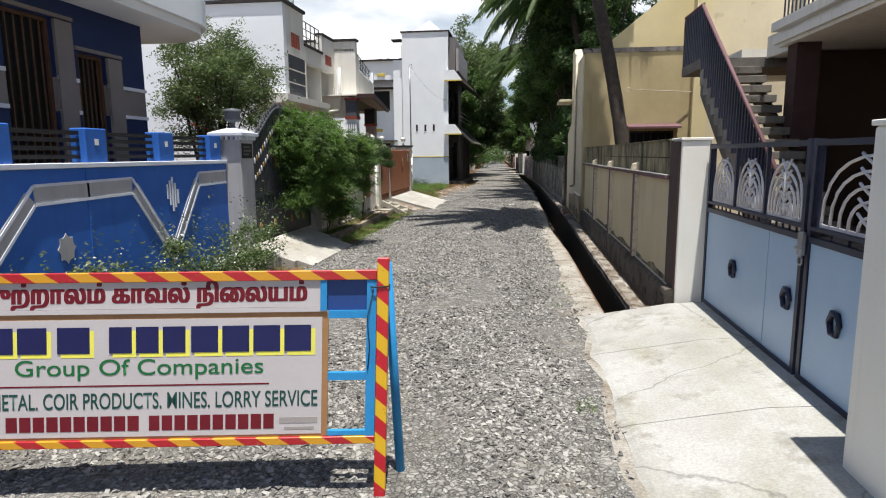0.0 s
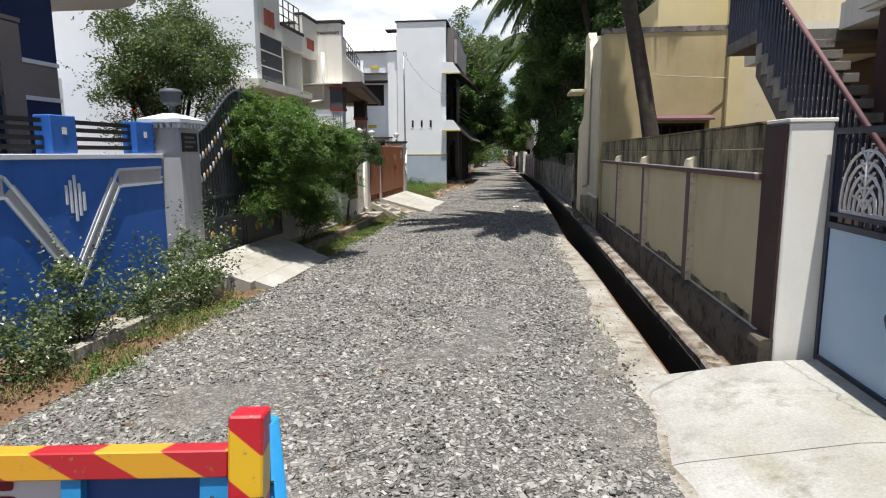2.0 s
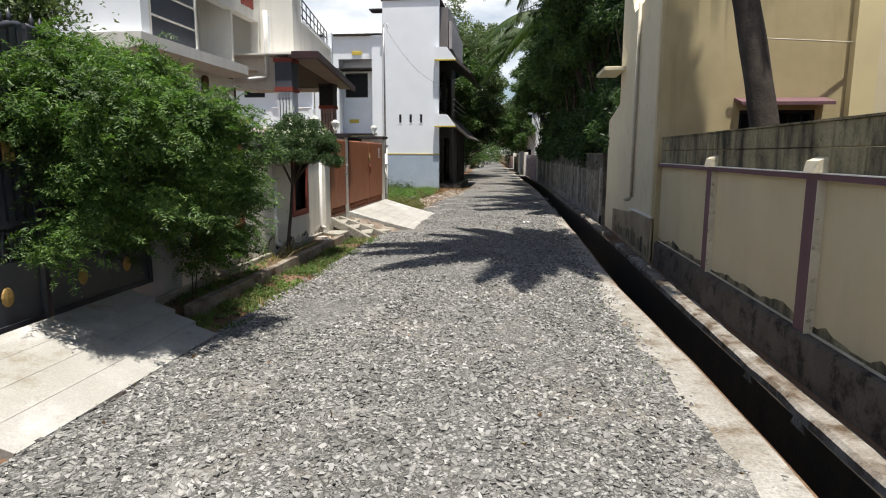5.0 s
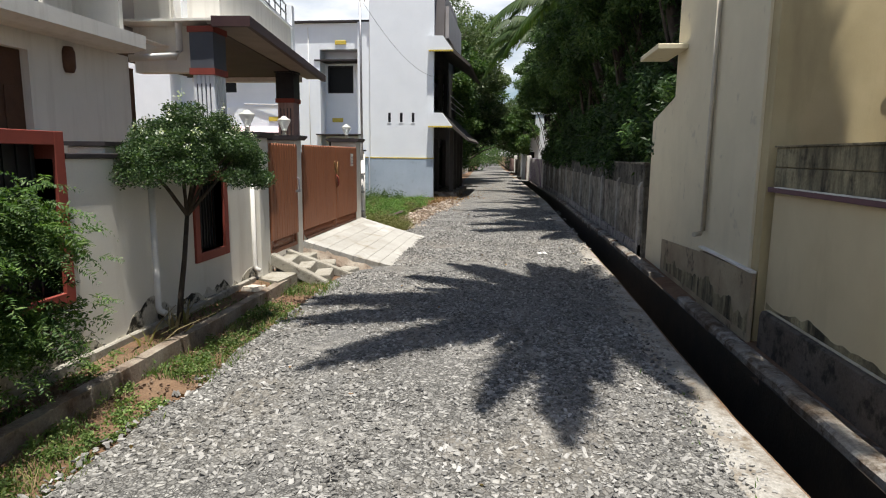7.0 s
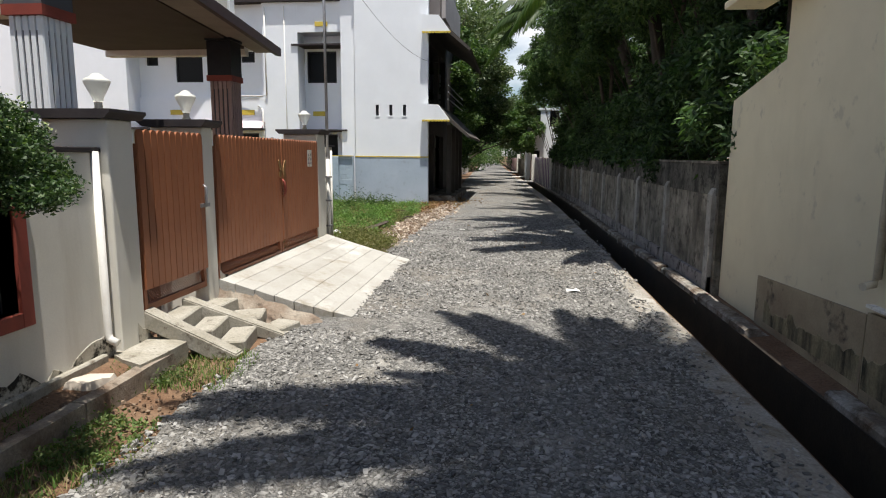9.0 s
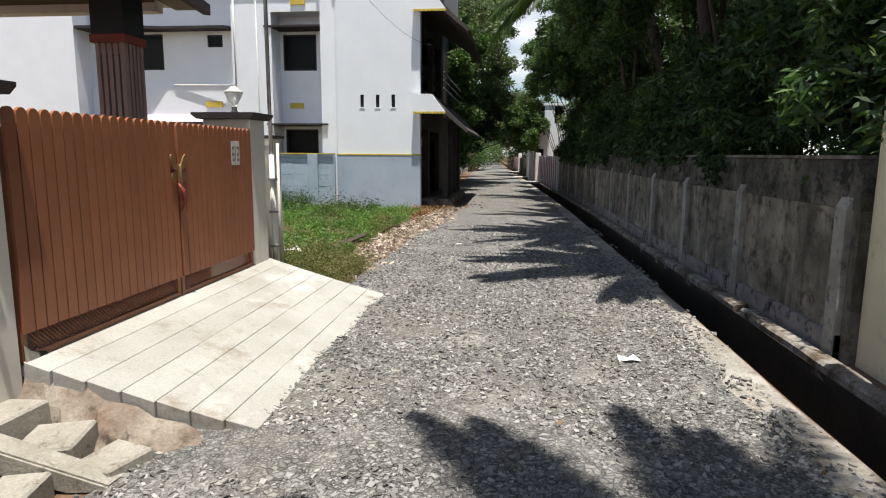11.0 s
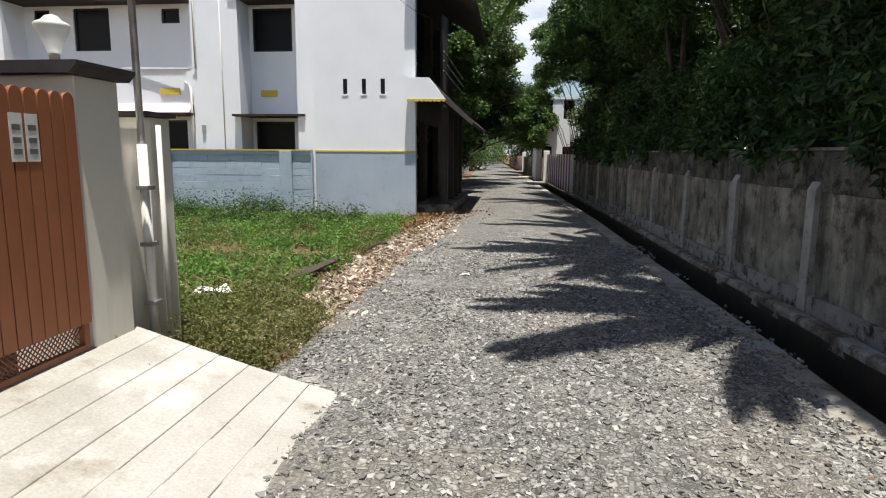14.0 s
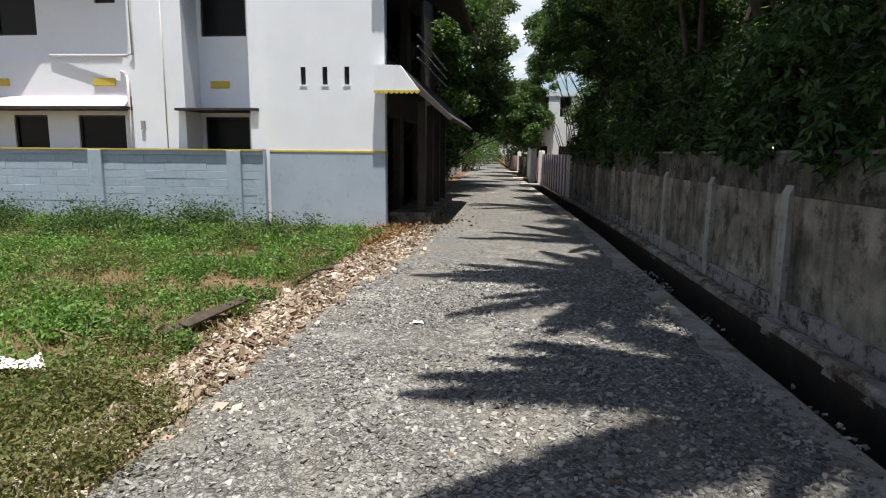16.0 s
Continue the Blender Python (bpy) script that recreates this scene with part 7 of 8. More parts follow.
# flowering weeds at the foot of the blue wall
for (x, y, h, n) in ((-3.2, 5.0, 0.95, 3200), (-3.1, 6.0, 0.7, 1800), (-3.15, 7.15, 1.05, 3000), (-3.25, 3.6, 0.85, 2200), (-3.05, 4.3, 0.6, 1600), (-3.3, 2.6, 0.7, 1200), (-2.95, 6.6, 0.6, 1500)):
    bod = clumpy(rng, (x, y, h * 0.48), (0.30, 0.45, h * 0.5), 14, 0.15)
    wd = tree("flowering_weed", "straggly weed with small white flowers by the blue wall", rng, (x, y, -0.04), [(tuple(b[:3]), 0.008) for b in bod[:4]], bod, n // 2, 0.05, "leafpale", droop=0.1, hollow=0.05)
    wd["group"] = "weeds by the blue wall"
    wd["category"] = "weed"
    st = np.stack([rng.normal(x, 0.14, 70), rng.normal(y, 0.3, 70), rng.uniform(0.02, 0.3, 70)], 1)
    part_me("sprays", leaves("sprays", rng, sprays(rng, st, h * 1.05, 18, 0.035, (0.28, 0.4), 1.25, 0.25), 0.045, 2.2, 0.1), M["leafpale"], wd)
    fl = np.array([[b[0], b[1], b[2] + 0.12] for b in bod])[np.random.default_rng(2).integers(0, 14, 60)] + rng.normal(0, 0.07, (60, 3))
    part_me("blossom", leaves("blossom", rng, fl, 0.035, 1.1), M["flower"], wd, "small white flowers")


# ---- grass, weeds, stones, leaves ----
def inside(rng, n, x0, x1, y0, y1):
    return np.stack([rng.uniform(x0, x1, n), rng.uniform(y0, y1, n)], 1)


def blades(name, rng, xy, z, h, lean=0.5, width=0.006):
    n = len(xy)
    hh = h * rng.uniform(0.4, 1.3, n)
    a = rng.uniform(0, math.tau, n)
    d = np.stack([np.cos(a), np.sin(a)], 1)
    l = rng.uniform(0.1, lean, n) * hh
    s = np.stack([-d[:, 1], d[:, 0]], 1) * width * rng.uniform(0.7, 1.5, n)[:, None]
    zz = np.broadcast_to(z, n)
    p0 = np.column_stack([xy - s, zz])
    p1 = np.column_stack([xy + s, zz])
    m1 = np.column_stack([xy + d * l[:, None] * 0.4 + s * 0.8, zz + hh * 0.6])
    m0 = np.column_stack([xy + d * l[:, None] * 0.4 - s * 0.8, zz + hh * 0.6])
    t0 = np.column_stack([xy + d * l[:, None] - s * 0.1, zz + hh])
    t1 = np.column_stack([xy + d * l[:, None] + s * 0.1, zz + hh])
    v = np.stack([p0, p1, m1, m0, t1, t0], 1).reshape(-1, 3)
    b = np.arange(n)[:, None] * 6
    f = np.concatenate([b + [0, 1, 2, 3], b + [3, 2, 4, 5]])
    return mesh_np(name, v, f)


def chips(name, rng, xy, z, size, flat=0.45):
    """Broken stones: skewed blocks, each turned and squashed on its own."""
    n = len(xy)
    cube = np.array([(-1, -1, -1), (1, -1, -1), (1, 1, -1), (-1, 1, -1), (-1, -1, 1), (1, -1, 1), (1, 1, 1), (-1, 1, 1)], float) * 0.5
    f = np.array([(0, 3, 2, 1), (4, 5, 6, 7), (0, 1, 5, 4), (1, 2, 6, 5), (2, 3, 7, 6), (3, 0, 4, 7)])
    v = cube[None] * (1 + rng.uniform(-0.6, 0.35, (n, 8, 3)))
    s = size * rng.uniform(0.5, 1.5, n)
    v = v * np.stack([s, s * rng.uniform(0.45, 0.85, n), s * flat * rng.uniform(0.6, 1.3, n)], 1)[:, None]
    a, b = rng.uniform(0, math.tau, n), rng.normal(0, 0.45, n)
    ca, sa, cb, sb = np.cos(a), np.sin(a), np.cos(b), np.sin(b)
    x, y, zz = v[..., 0], v[..., 1], v[..., 2]
    x, zz = x * cb[:, None] + zz * sb[:, None], -x * sb[:, None] + zz * cb[:, None]
    x, y = x * ca[:, None] - y * sa[:, None], x * sa[:, None] + y * ca[:, None]
    p = np.stack([x + xy[:, 0:1], y + xy[:, 1:2], zz + np.reshape(z, (-1, 1))], -1)
    me = mesh_np(name, p.reshape(-1, 3), (np.arange(n)[:, None, None] * 8 + f).reshape(-1, 4))
    me.shade_flat()
    return me


def patchy(rng, xy, scale, cut, seed=0.0):
    keep = np.array([noise.noise(Vector((p[0] * scale, p[1] * scale, seed))) > cut for p in xy])
    return xy[keep]


def bushes(rng, xy, hmin, hmax, per, size):
    """Leaf places of many low weeds: each a small uneven dome on its own stalk."""
    out = []
    for p in xy:
        h = rng.uniform(hmin, hmax)
        r = h * rng.uniform(0.6, 1.1)
        k = int(per * rng.uniform(0.6, 1.4))
        d = rng.normal(size=(k, 3)) * (r * 0.45, r * 0.45, h * 0.3)
        d[:, 2] = np.abs(d[:, 2] + h * 0.45)
        out.append(d + (p[0], p[1], 0.0))
    q = np.concatenate(out)
    q[:, 2] = np.maximum(q[:, 2], 0.01)
    return q


bare = ((-4.1, 26.5, 0.38), (-5.45, 27.8, 0.45), (-6.4, 28.05, 0.4), (-3.45, 26.2, 0.4), (-4.7, 30.0, 0.4), (-9.2, 29.4, 0.5), (-3.98, 24.7, 0.25))


def off_bare(xy):
    """Leaves out the trodden spots, with ragged edges."""
    keep = np.ones(len(xy), bool)
    for x, y, r in bare:
        keep &= np.hypot((xy[:, 0] - x) / 1.3, xy[:, 1] - y) > r * (0.75 + 0.5 * np.sin(xy[:, 0] * 7.0) * np.cos(xy[:, 1] * 9.0))
    return xy[keep]


xy = off_bare(patchy(rng, patchy(rng, inside(rng, 26000, -16, -3.1, 23.4, 34.4), 0.55, -0.25), 2.4, -0.05, 3.0))
tagged(part_me("grass", blades("grass", rng, xy, -0.02, 0.11, 1.5, 0.005), M["grass"]), "green rough grass of the vacant plot", "grass", kind="stuff")
xy = off_bare(patchy(rng, inside(rng, 6400, -15, -3.15, 23.6, 34.0), 0.8, -0.3, 4.0))
kind = np.array([noise.noise(Vector((p[0] * 0.55, p[1] * 0.7, 17.0))) for p in xy])
low = patchy(rng, xy[kind < -0.08], 2.2, -0.4, 6.0)
lush = xy[kind >= -0.08]
tagged(part_me("weeds", leaves("weeds", rng, bushes(rng, low, 0.05, 0.2, 56, 0.05), 0.044, 2.0, -0.2), M["weed"]), "low creeping green weeds in the vacant plot", "weeds", kind="stuff")
tagged(part_me("weeds", leaves("weeds", rng, bushes(rng, lush[::2], 0.08, 0.32, 100, 0.05), 0.050, 2.0, -0.2), M["weedlush"]), "bushy bright green weeds in the vacant plot", "weeds", kind="stuff")
xy = patchy(rng, np.concatenate([inside(rng, 150, -13, -6.2, 31.0, 34.2), inside(rng, 26, -8.2, -7.0, 30.9, 32.0), inside(rng, 40, -7.0, -4.4, 31.2, 34.4)]), 0.7, -0.08, 8.0)
tagged(part_me("weeds", leaves("weeds", rng, bushes(rng, xy, 0.25, 0.75, 240, 0.07), 0.06, 2.2, -0.2), M["weeddark"]), "taller dark green weeds along the block wall", "weeds", kind="stuff")
xy = np.concatenate([inside(rng, 75, -4.4, -3.1, 22.9, 24.6), inside(rng, 110, -3.7, -2.5, 22.6, 24.6), off_bare(patchy(rng, inside(rng, 700, -10, -3.1, 24, 32), 0.8, 0.05, 5.0))])
tagged(part_me("weeds", leaves("weeds", rng, bushes(rng, xy, 0.10, 0.42, 150, 0.04), 0.034, 2.2, -0.1), M["leafolive"]), "olive straggling weeds beside the gate wall", "weeds", kind="stuff")
xy = np.concatenate([patchy(rng, inside(rng, 4500, -13, -3, 23.2, 33), 0.7, 0.08, 7.0), inside(rng, 1100, -4.1, -2.5, 22.6, 25.0), patchy(rng, inside(rng, 2400, -5.5, -2.9, 23, 28), 1.1, 0.05, 9.0)] + [rng.normal((x, y), r * 0.5, (260, 2)) for x, y, r in bare])
tagged(part_me("dry_grass", blades("dry_grass", rng, xy, -0.02, 0.15, 1.8, 0.004), M["drygrass"]), "dry straw-coloured grass tufts", "grass", kind="stuff")
xy = np.concatenate([rng.normal((x, y), r * 0.6, (150, 2)) for x, y, r in bare])
tagged(part_me("soil_clods", chips("soil_clods", rng, xy, np.full(len(xy), 0.005), 0.04, 0.6), M["clod"]), "brown clods on the trodden spots of the plot", "soil", kind="stuff")
# dry stalks and broken branches lying in the plot
for x, y, x2, y2, mt in ((-5.1, 25.92, -4.29, 25.27, "drygrass"), (-4.75, 25.75, -4.2, 25.6, "drygrass"), (-3.95, 25.15, -3.82, 25.75, "drygrass"), (-4.0, 25.3, -3.98, 25.7, "drygrass"), (-5.5, 29.5, -5.1, 29.9, "trunk"), (-5.4, 29.9, -4.9, 29.6, "trunk"), (-4.2, 28.1, -3.85, 27.7, "drygrass"),
                         (-3.62, 25.9, -3.36, 26.85, "trunk"), (-3.55, 25.82, -3.22, 26.5, "trunk"), (-3.15, 28.3, -2.95, 29.2, "trunk"), (-6.4, 25.8, -5.7, 26.0, "trunk"), (-3.9, 30.6, -3.3, 30.7, "trunk")):
    sk_ = rod("fallen_branch", [(x, y, 0.06), ((x + x2) / 2, (y + y2) / 2, 0.12), (x2, y2, 0.07)], 0.011 if mt == "drygrass" else 0.02, M[mt], None, sides=6)
    tagged(sk_, "pale dry stalk lying in the weeds" if mt == "drygrass" else "dark dry branch lying in the weeds", "branch", "fallen branches")
for k, (x, y, rz) in enumerate(((-3.44, 26.25, 66), (-3.30, 26.38, 72))):
    bm = bmesh.new()
    box(bm, -0.42, 0.42, -0.06, 0.06, 0.0, 0.025, m=pose(x, y, 0.10 + 0.04 * k, 8, -6, rz), bevel=0.005)
    tagged(part("old_board", bm, M["trunk"]), "weathered dark board lying on the rubble", "board", "old boards")


edge = np.concatenate([inside(rng, 5000, -3.0, -2.2, 2.5, 7.6), inside(rng, 8000, -2.98, -2.3, 10.3, 17.4), inside(rng, 2500, -3.4, -3.05, 10.8, 17.0)])
edge = patchy(rng, edge, 1.3, -0.02, 2.0)
tagged(part_me("verge_grass", blades("verge_grass", rng, edge, np.array([gz(p[1]) - 0.01 for p in edge]) + np.where(edge[:, 0] < -3.05, 0.12, 0.0), 0.055, 1.2, 0.0035), M["grass"]), "thin green grass on the lane's edge", "grass", kind="stuff")
edge = patchy(rng, np.concatenate([inside(rng, 5000, -3.05, -2.3, 2.5, 7.6), inside(rng, 3500, -3.4, -2.5, 10.5, 17.0)]), 1.1, 0.05, 12.0)
tagged(part_me("dry_grass", blades("dry_grass", rng, edge, np.array([gz(p[1]) for p in edge]), 0.06, 1.7, 0.003), M["drygrass"]), "dry grass on the lane's edge", "grass", kind="stuff")
edge = np.concatenate([inside(rng, 260, 1.32, 1.75, 5.2, 6.6), inside(rng, 160, 1.50, 1.68, 2.1, 2.4), inside(rng, 90, 1.3, 1.7, 9, 14)])
tagged(part_me("verge_grass", blades("verge_grass", rng, edge, 0.015, 0.03, 1.3, 0.004), M["grass"]), "sparse grass by the drain", "grass", kind="stuff")
xy = patchy(rng, np.concatenate([inside(rng, 520, -2.94, -2.45, 10.4, 16.6), inside(rng, 90, -3.4, -3.1, 10.8, 13.6), inside(rng, 160, -2.95, -2.4, 3.0, 7.4)]), 1.4, -0.05, 14.0)
q = bushes(rng, xy, 0.03, 0.09, 26, 0.03)
q[:, 2] += np.array([gz(p[1]) for p in q]) + np.where(q[:, 0] < -3.05, 0.11, 0.0)
tagged(part_me("weeds", leaves("weeds", rng, q, 0.03, 1.8, -0.1), M["weed"]), "small creeping weeds along the kerb", "weeds", kind="stuff")
# long-leaved clumps on the side bed
cl = np.concatenate([rng.normal((cx, cy), 0.03, (12, 2)) for cx, cy in ((-3.2, 13.6), (-3.25, 14.3), (-3.15, 14.0))])
tagged(part_me("spear_leaf_plant", blades("spear_leaf_plant", rng, cl, 0.06, 0.26, 2.4, 0.013), M["drygrass"]), "clump of long arching half-dry leaves by the wall", "plant", kind="stuff")


def lane_z(xy):
    return np.array([0.012 + 0.035 * (1 - ((x - bend(y) + 0.32) / 2.1) ** 2) + gz(y) + noise.noise(Vector(((x - bend(y)) * 2.0, y * 0.9, 9.0))) * 0.02 for x, y in xy])


xy = np.concatenate([inside(rng, 30000, -2.35, 1.5, -1.0, 12), inside(rng, 30000, -2.35, 1.5, 12, 30), inside(rng, 1500, 1.4, 1.75, -1, 30)])
xy = patchy(rng, xy, 0.9, -0.32, 21.0)
tagged(part_me("gravel_stones", chips("gravel_stones", rng, xy, lane_z(xy) + 0.002, 0.031, 0.45), M["stone"]), "loose crushed grey stones on the lane", "gravel", kind="stuff")
xy = np.concatenate([inside(rng, 2600, -2.5, -2.1, -1, 18), inside(rng, 700, 1.35, 1.68, 5, 22)])
tagged(part_me("gravel_stones", chips("gravel_stones", rng, xy, lane_z(xy), 0.034), M["stone"]), "coarser stones at the lane's edges", "gravel", kind="stuff")
xy = np.concatenate([inside(rng, 900, 1.2, 1.95, 1.5, 8), inside(rng, 1300, 1.2, 1.66, 8, 26)])
xy[:, 0] += np.array([bend(y) for y in xy[:, 1]])
tagged(part_me("gravel_stones", chips("gravel_stones", rng, xy, lane_z(xy) + 0.004, 0.022), M["stone"]), "small stones scattered over the sandy verge", "gravel", kind="stuff")
# rubble bank beside the plot
n = 12000
yy = rng.uniform(23.3, 33.5, n)
c = -2.86 + 0.05 * (yy - 24) + 0.06 * np.sin(yy * 1.3)
xx = c + rng.normal(0, 0.27, n)
zz = 0.09 * np.exp(-((xx - c) / 0.22) ** 2) * rng.uniform(0.2, 1, n)
tagged(part_me("rubble", chips("rubble", rng, np.stack([xx, yy], 1), zz, 0.038, 0.6), M["rubble"]), "bank of broken buff stones beside the plot", "rubble", kind="stuff")
bigs = rng.integers(0, n, 800)
tagged(part_me("rubble", chips("rubble", rng, np.stack([xx, yy], 1)[bigs], zz[bigs] + 0.015, 0.072, 0.5), M["rubble"]), "larger broken stones on the bank", "rubble", kind="stuff")
xy = np.concatenate([inside(rng, 1700, -3.42, -3.09, 10.8, 17.1), inside(rng, 700, -2.96, -2.4, 10.6, 17.3), inside(rng, 500, -3.0, -2.4, 2.5, 7.4)])
tagged(part_me("soil_clods", chips("soil_clods", rng, xy, np.array([gz(q[1]) for q in xy]) + np.where(xy[:, 0] < -3.05, 0.12, 0.0), 0.022, 0.75), M["clod"]), "brown soil clods and crumbs by the kerb", "soil", kind="stuff")
xy = np.concatenate([rng.normal((-3.0, 33.0), (0.35, 0.9), (1700, 2)), rng.normal((-2.5, 36), (0.5, 1.5), (700, 2))])
pos = np.column_stack([xy, 0.01 + rng.uniform(0, 0.07, len(xy))])
tagged(part_me("fallen_leaves", leaves("fallen_leaves", rng, pos, 0.085, 1.8, 0.1), M["deadleaf"]), "heap of brown fallen leaves by the lane", "leaves", kind="stuff")
xy = np.concatenate([inside(rng, 500, -2.3, 1.7, 36, 52), inside(rng, 110, -2.4, 1.8, -1, 30)])
pos = np.column_stack([xy, lane_z(xy) + 0.012])
pos[:, 0] += np.array([bend(y) for y in pos[:, 1]]) * (pos[:, 1] > 34)
tagged(part_me("fallen_leaves", leaves("fallen_leaves", rng, pos, 0.05, 1.8, 0.1), M["deadleaf"]), "scattered brown leaves on the lane", "leaves", kind="stuff")
for x, y, s, rz in ((0.73, 20.1, 0.16, 20), (-0.21, 27.44, 0.13, 60), (-1.3, 26.6, 0.1, 10), (-3.98, 24.66, 0.36, 25)):
    me = mesh_np("litter", np.array([(-1, -0.25, 0.0), (-0.1, -0.75, 0.25), (1, -0.6, 0.02), (0.65, 0.3, 0.4), (0.2, 0.25, 0.15), (-0.75, 0.6, 0.3), (0, -0.2, 0.05)], float) * s * 0.6, np.array([(0, 1, 6), (1, 2, 6), (2, 3, 6), (3, 4, 6), (4, 5, 6), (5, 0, 6)]))
    me.materials.append(M["paper"])
    o = new("litter", me)
    o.matrix_basis = pose(x, y, lane_z([(x, y)])[0] + 0.01 if x > -2.3 else 0.15, 0, 0, rz)
    tagged(o, "crumpled white litter lying on the ground", "litter", "litter")


# ---- police barricade with sign boards ----
foot = Vector((0.35, 0.884, 0.012))
ex = Vector((0.988, 0.153, 0.0)).normalized()
ev = Vector((0.0166, 0.102, 0.995))
ev = ev.normalized()
en = ex.cross(ev).normalized()
BM = Matrix(((ex.x, ev.x, en.x, foot.x), (ex.y, ev.y, en.y, foot.y), (ex.z, ev.z, en.z, foot.z), (0, 0, 0, 1)))
bar = thing("police_barricade", foot, "steel road barricade with red-yellow bands and sign boards", "barricade")


def plate(name, u0, u1, v0, v1, d0, d1, material, parent, label="", bevel=0.0):
    bm = bmesh.new()
    box(bm, u0, u1, v0, v1, d0, d1, m=BM, bevel=bevel)
    return part(name, bm, material, parent, label)


plate("front_leg", -0.031, 0.031, 0.0, 1.32, -0.03, 0.03, M["warn"], bar, bevel=0.004)
plate("front_leg", -2.78, -2.718, 0.0, 1.32, -0.03, 0.03, M["warn"], bar, bevel=0.004)
for u in (0.016, -2.74):
    a, b = BM @ Vector((u, 1.29, -0.036)), BM @ Vector((u, 0, 0)) + Vector((0.05, 0.26, 0.0))
    bm = bmesh.new()
    tube(bm, [a, b], 0.027, 6)
    part("back_leg", bm, M["barblue"], bar, "blue rear leg")
plate("top_rail", -2.715, -0.033, 1.205, 1.256, -0.02, 0.022, M["warnrail"], bar, bevel=0.003)
plate("bottom_rail", -2.715, -0.033, 0.316, 0.357, -0.02, 0.022, M["warnrail"], bar, bevel=0.003)
plate("stile", -0.085, -0.034, 0.358, 1.204, -0.02, 0.016, M["barblue"], bar)
plate("stile", -2.71, -2.66, 0.358, 1.204, -0.02, 0.016, M["barblue"], bar)
plate("upright", -0.332, -0.297, 1.042, 1.204, -0.02, 0.016, M["barblue"], bar)
plate("filler_panel", -0.296, -0.086, 1.042, 1.204, -0.012, -0.004, M["barnavy"], bar, "dark blue steel panel")
for v in (0.999, 0.663):
    plate("cross_bar", -0.289, -0.086, v, v + 0.041, -0.02, 0.014, M["barblue"], bar)
plate("cross_bar", -0.289, -0.086, 0.36, 0.385, -0.02, 0.010, M["barblue"], bar)
top = plate("station_board", -2.655, -0.333, 1.062, 1.204, -0.004, 0.008, M["signwhite"], bar, "white board with maroon Tamil lettering")
plate("white_bar", -2.655, -0.298, 1.036, 1.060, -0.02, 0.012, M["signwhite"], bar)
brd = plate("advert_board", -2.60, -0.290, 0.359, 1.034, -0.01, 0.004, M["signbrown"], bar, "white painted advert board with brown border")
plate("board_face", -2.565, -0.322, 0.372, 1.006, 0.0045, 0.007, M["signwhite"], brd)


def lettering(text, u1, v0, height, material, parent, width=None, depth=0.009, bold=0.014):
    """Built-in font lettering, right edge at u1, base line at v0."""
    cu = bpy.data.curves.new("lettering", "FONT")
    cu.body = text
    cu.extrude = 0.0
    cu.offset = bold
    ob = bpy.data.objects.new("lettering_source", cu)
    scene.collection.objects.link(ob)
    dg = bpy.context.evaluated_depsgraph_get()
    me = bpy.data.meshes.new_from_object(ob.evaluated_get(dg))
    bpy.data.objects.remove(ob)
    co = np.zeros(len(me.vertices) * 3, np.float32)
    me.vertices.foreach_get("co", co)
    co = co.reshape(-1, 3)
    lo, hi = co.min(0), co.max(0)
    sy = height / 0.7
    sx = (width / (hi[0] - lo[0])) if width else sy
    co[:, 0] = (co[:, 0] - hi[0]) * sx + u1
    co[:, 1] = co[:, 1] * sy + v0
    co[:, 2] = depth
    me.vertices.foreach_set("co", co.ravel())
    me.transform(BM)
    me.materials.clear()
    return part_me("lettering", me, material, parent)


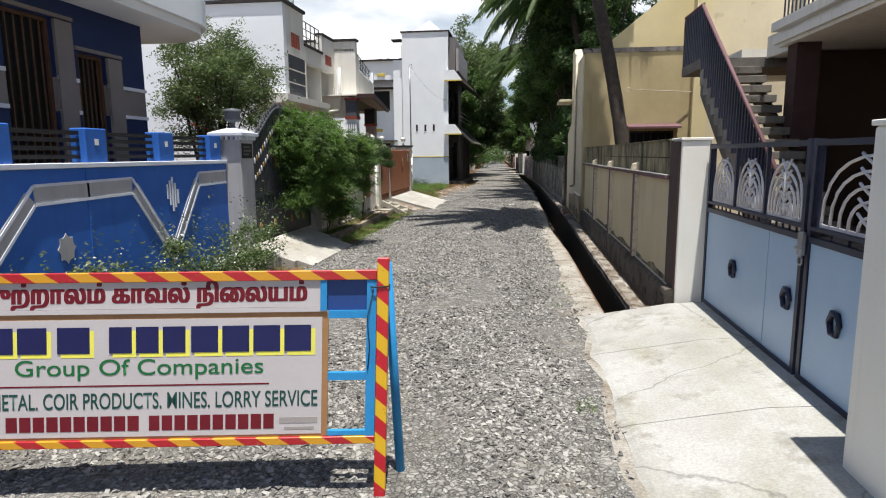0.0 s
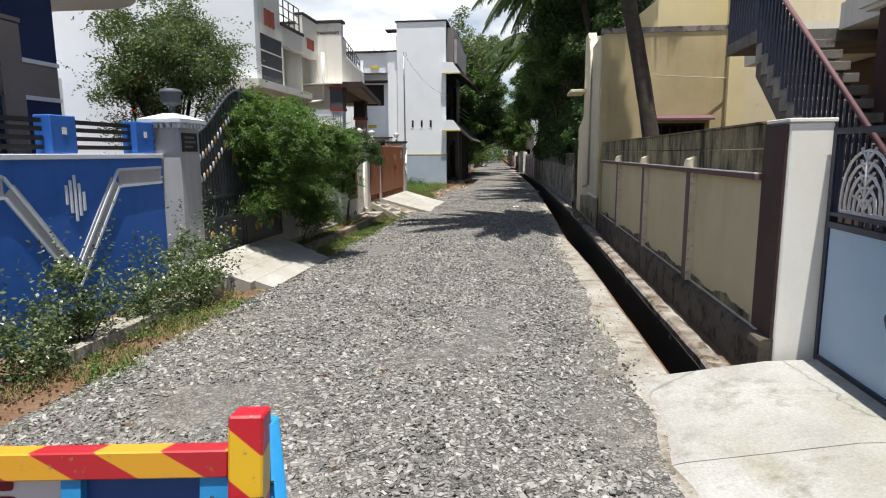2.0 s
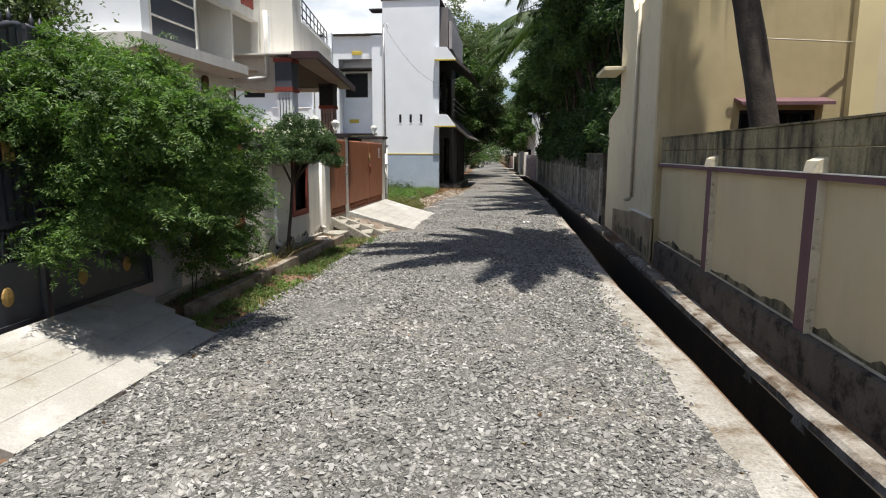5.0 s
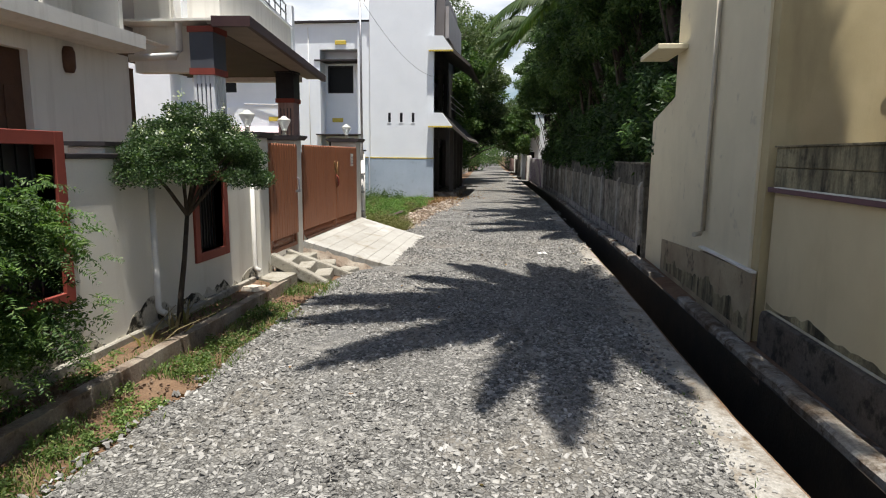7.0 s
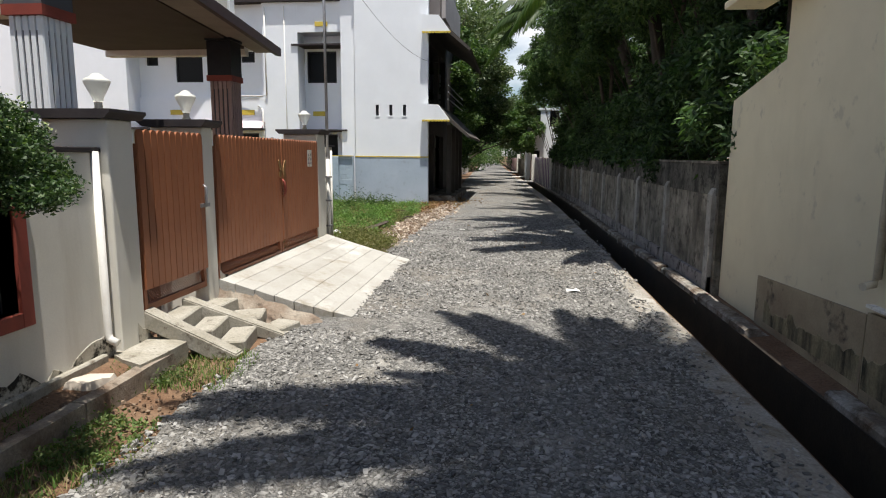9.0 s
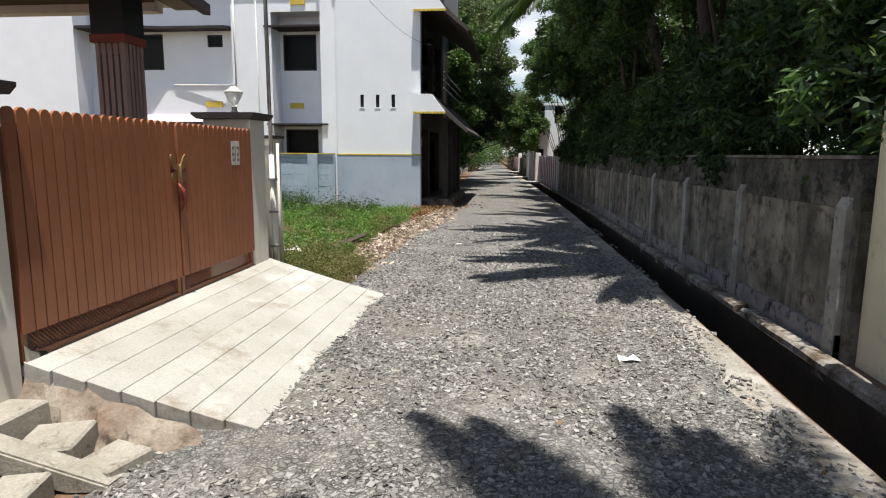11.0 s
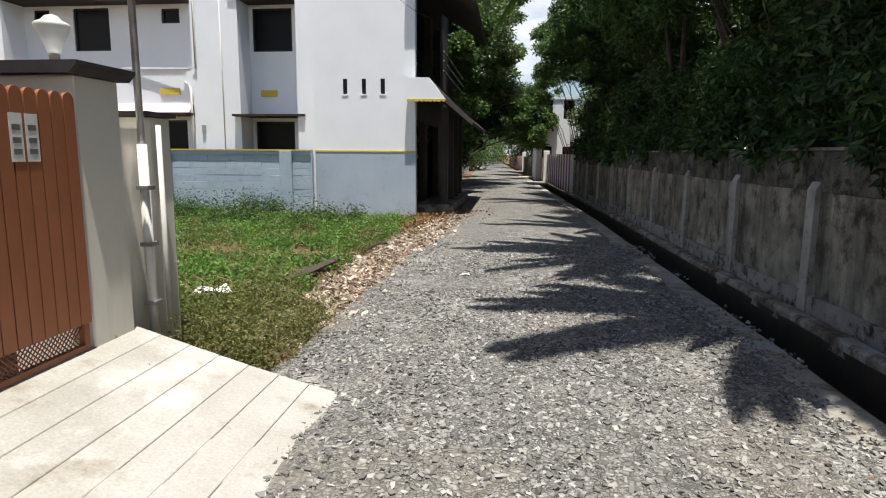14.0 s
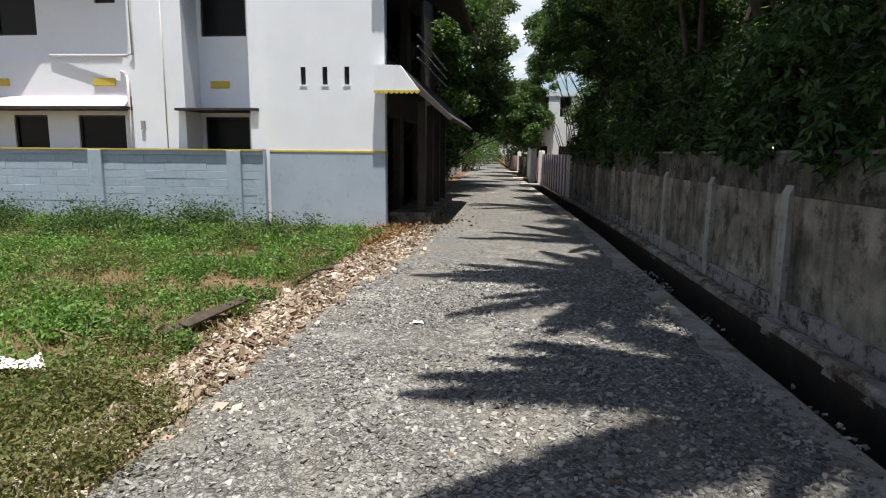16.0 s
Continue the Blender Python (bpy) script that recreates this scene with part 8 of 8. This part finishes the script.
for du, dv in ((0, 0), (-0.007, 0.0), (-0.013, 0.0), (0.0, 0.005), (-0.007, 0.005), (-0.013, 0.005)):
    lettering("குற்றாலம் காவல் நிைலயம்", -0.402 + du, 1.094 + dv, 0.092, M["lettermaroon"], top, 1.70, 0.009 - 0.02 * du + 0.02 * dv, bold=0.0)
lettering("Group Of Companies", -0.633, 0.708, 0.086, M["lettergreen"], brd, 1.31, bold=0.006)
lettering("METAL. COIR PRODUCTS. MINES. LORRY SERVICE", -0.343, 0.526, 0.086, M["letterdark"], brd, 1.73, bold=0.009)
plate("rule_line", -2.03, -0.603, 0.646, 0.654, 0.0072, 0.0085, M["lettermaroon"], brd)
def bars(name, u0, u1, n, v0, v1, gap, d0, d1, material):
    """Plain upright bars, one for each sign of a name or a number that is left out."""
    w = (u1 - u0 + gap) / n
    for i in range(n):
        plate(name, u0 + w * i, u0 + w * (i + 1) - gap, v0, v1, d0, d1, material, brd)


for u0, u1, n in ((-2.28, -1.775, 3), (-1.72, -1.55, 1), (-1.448, -1.046, 3), (-1.016, -0.38, 4)):
    bars("name_bar", u0, u1, n, 0.825, 0.966, 0.022, 0.0095, 0.0105, M["letternavy"])
    bars("name_bar_shadow", u0 + 0.018, u1 + 0.022, n, 0.803, 0.946, 0.016, 0.0072, 0.0085, M["letteryellow"])
for u0, u1 in ((-1.997, -1.295), (-1.241, -0.576)):
    bars("number_bar", u0, u1, 10, 0.404, 0.485, 0.012, 0.0072, 0.0085, M["lettermaroon"])
plate("maker_bar", -0.547, -0.342, 0.432, 0.464, 0.0072, 0.0085, M["greyhouse"], brd)
plate("maker_bar", -0.52, -0.36, 0.397, 0.412, 0.0072, 0.0085, M["greyhouse"], brd)
rod("wire_tie", [BM @ Vector((0.034, 1.17, 0.033)), BM @ Vector((-0.05, 1.165, 0.034)), BM @ Vector((-0.09, 1.17, -0.02)), BM @ Vector((0.036, 1.17, -0.034))], 0.004, M["cable"], bar)
rod("wire_tie", [BM @ Vector((-0.05, 1.16, 0.02)), BM @ Vector((-0.08, 1.0, 0.03)), BM @ Vector((-0.065, 0.85, 0.028)), BM @ Vector((-0.075, 0.72, 0.022))], 0.0025, M["cable"], bar)
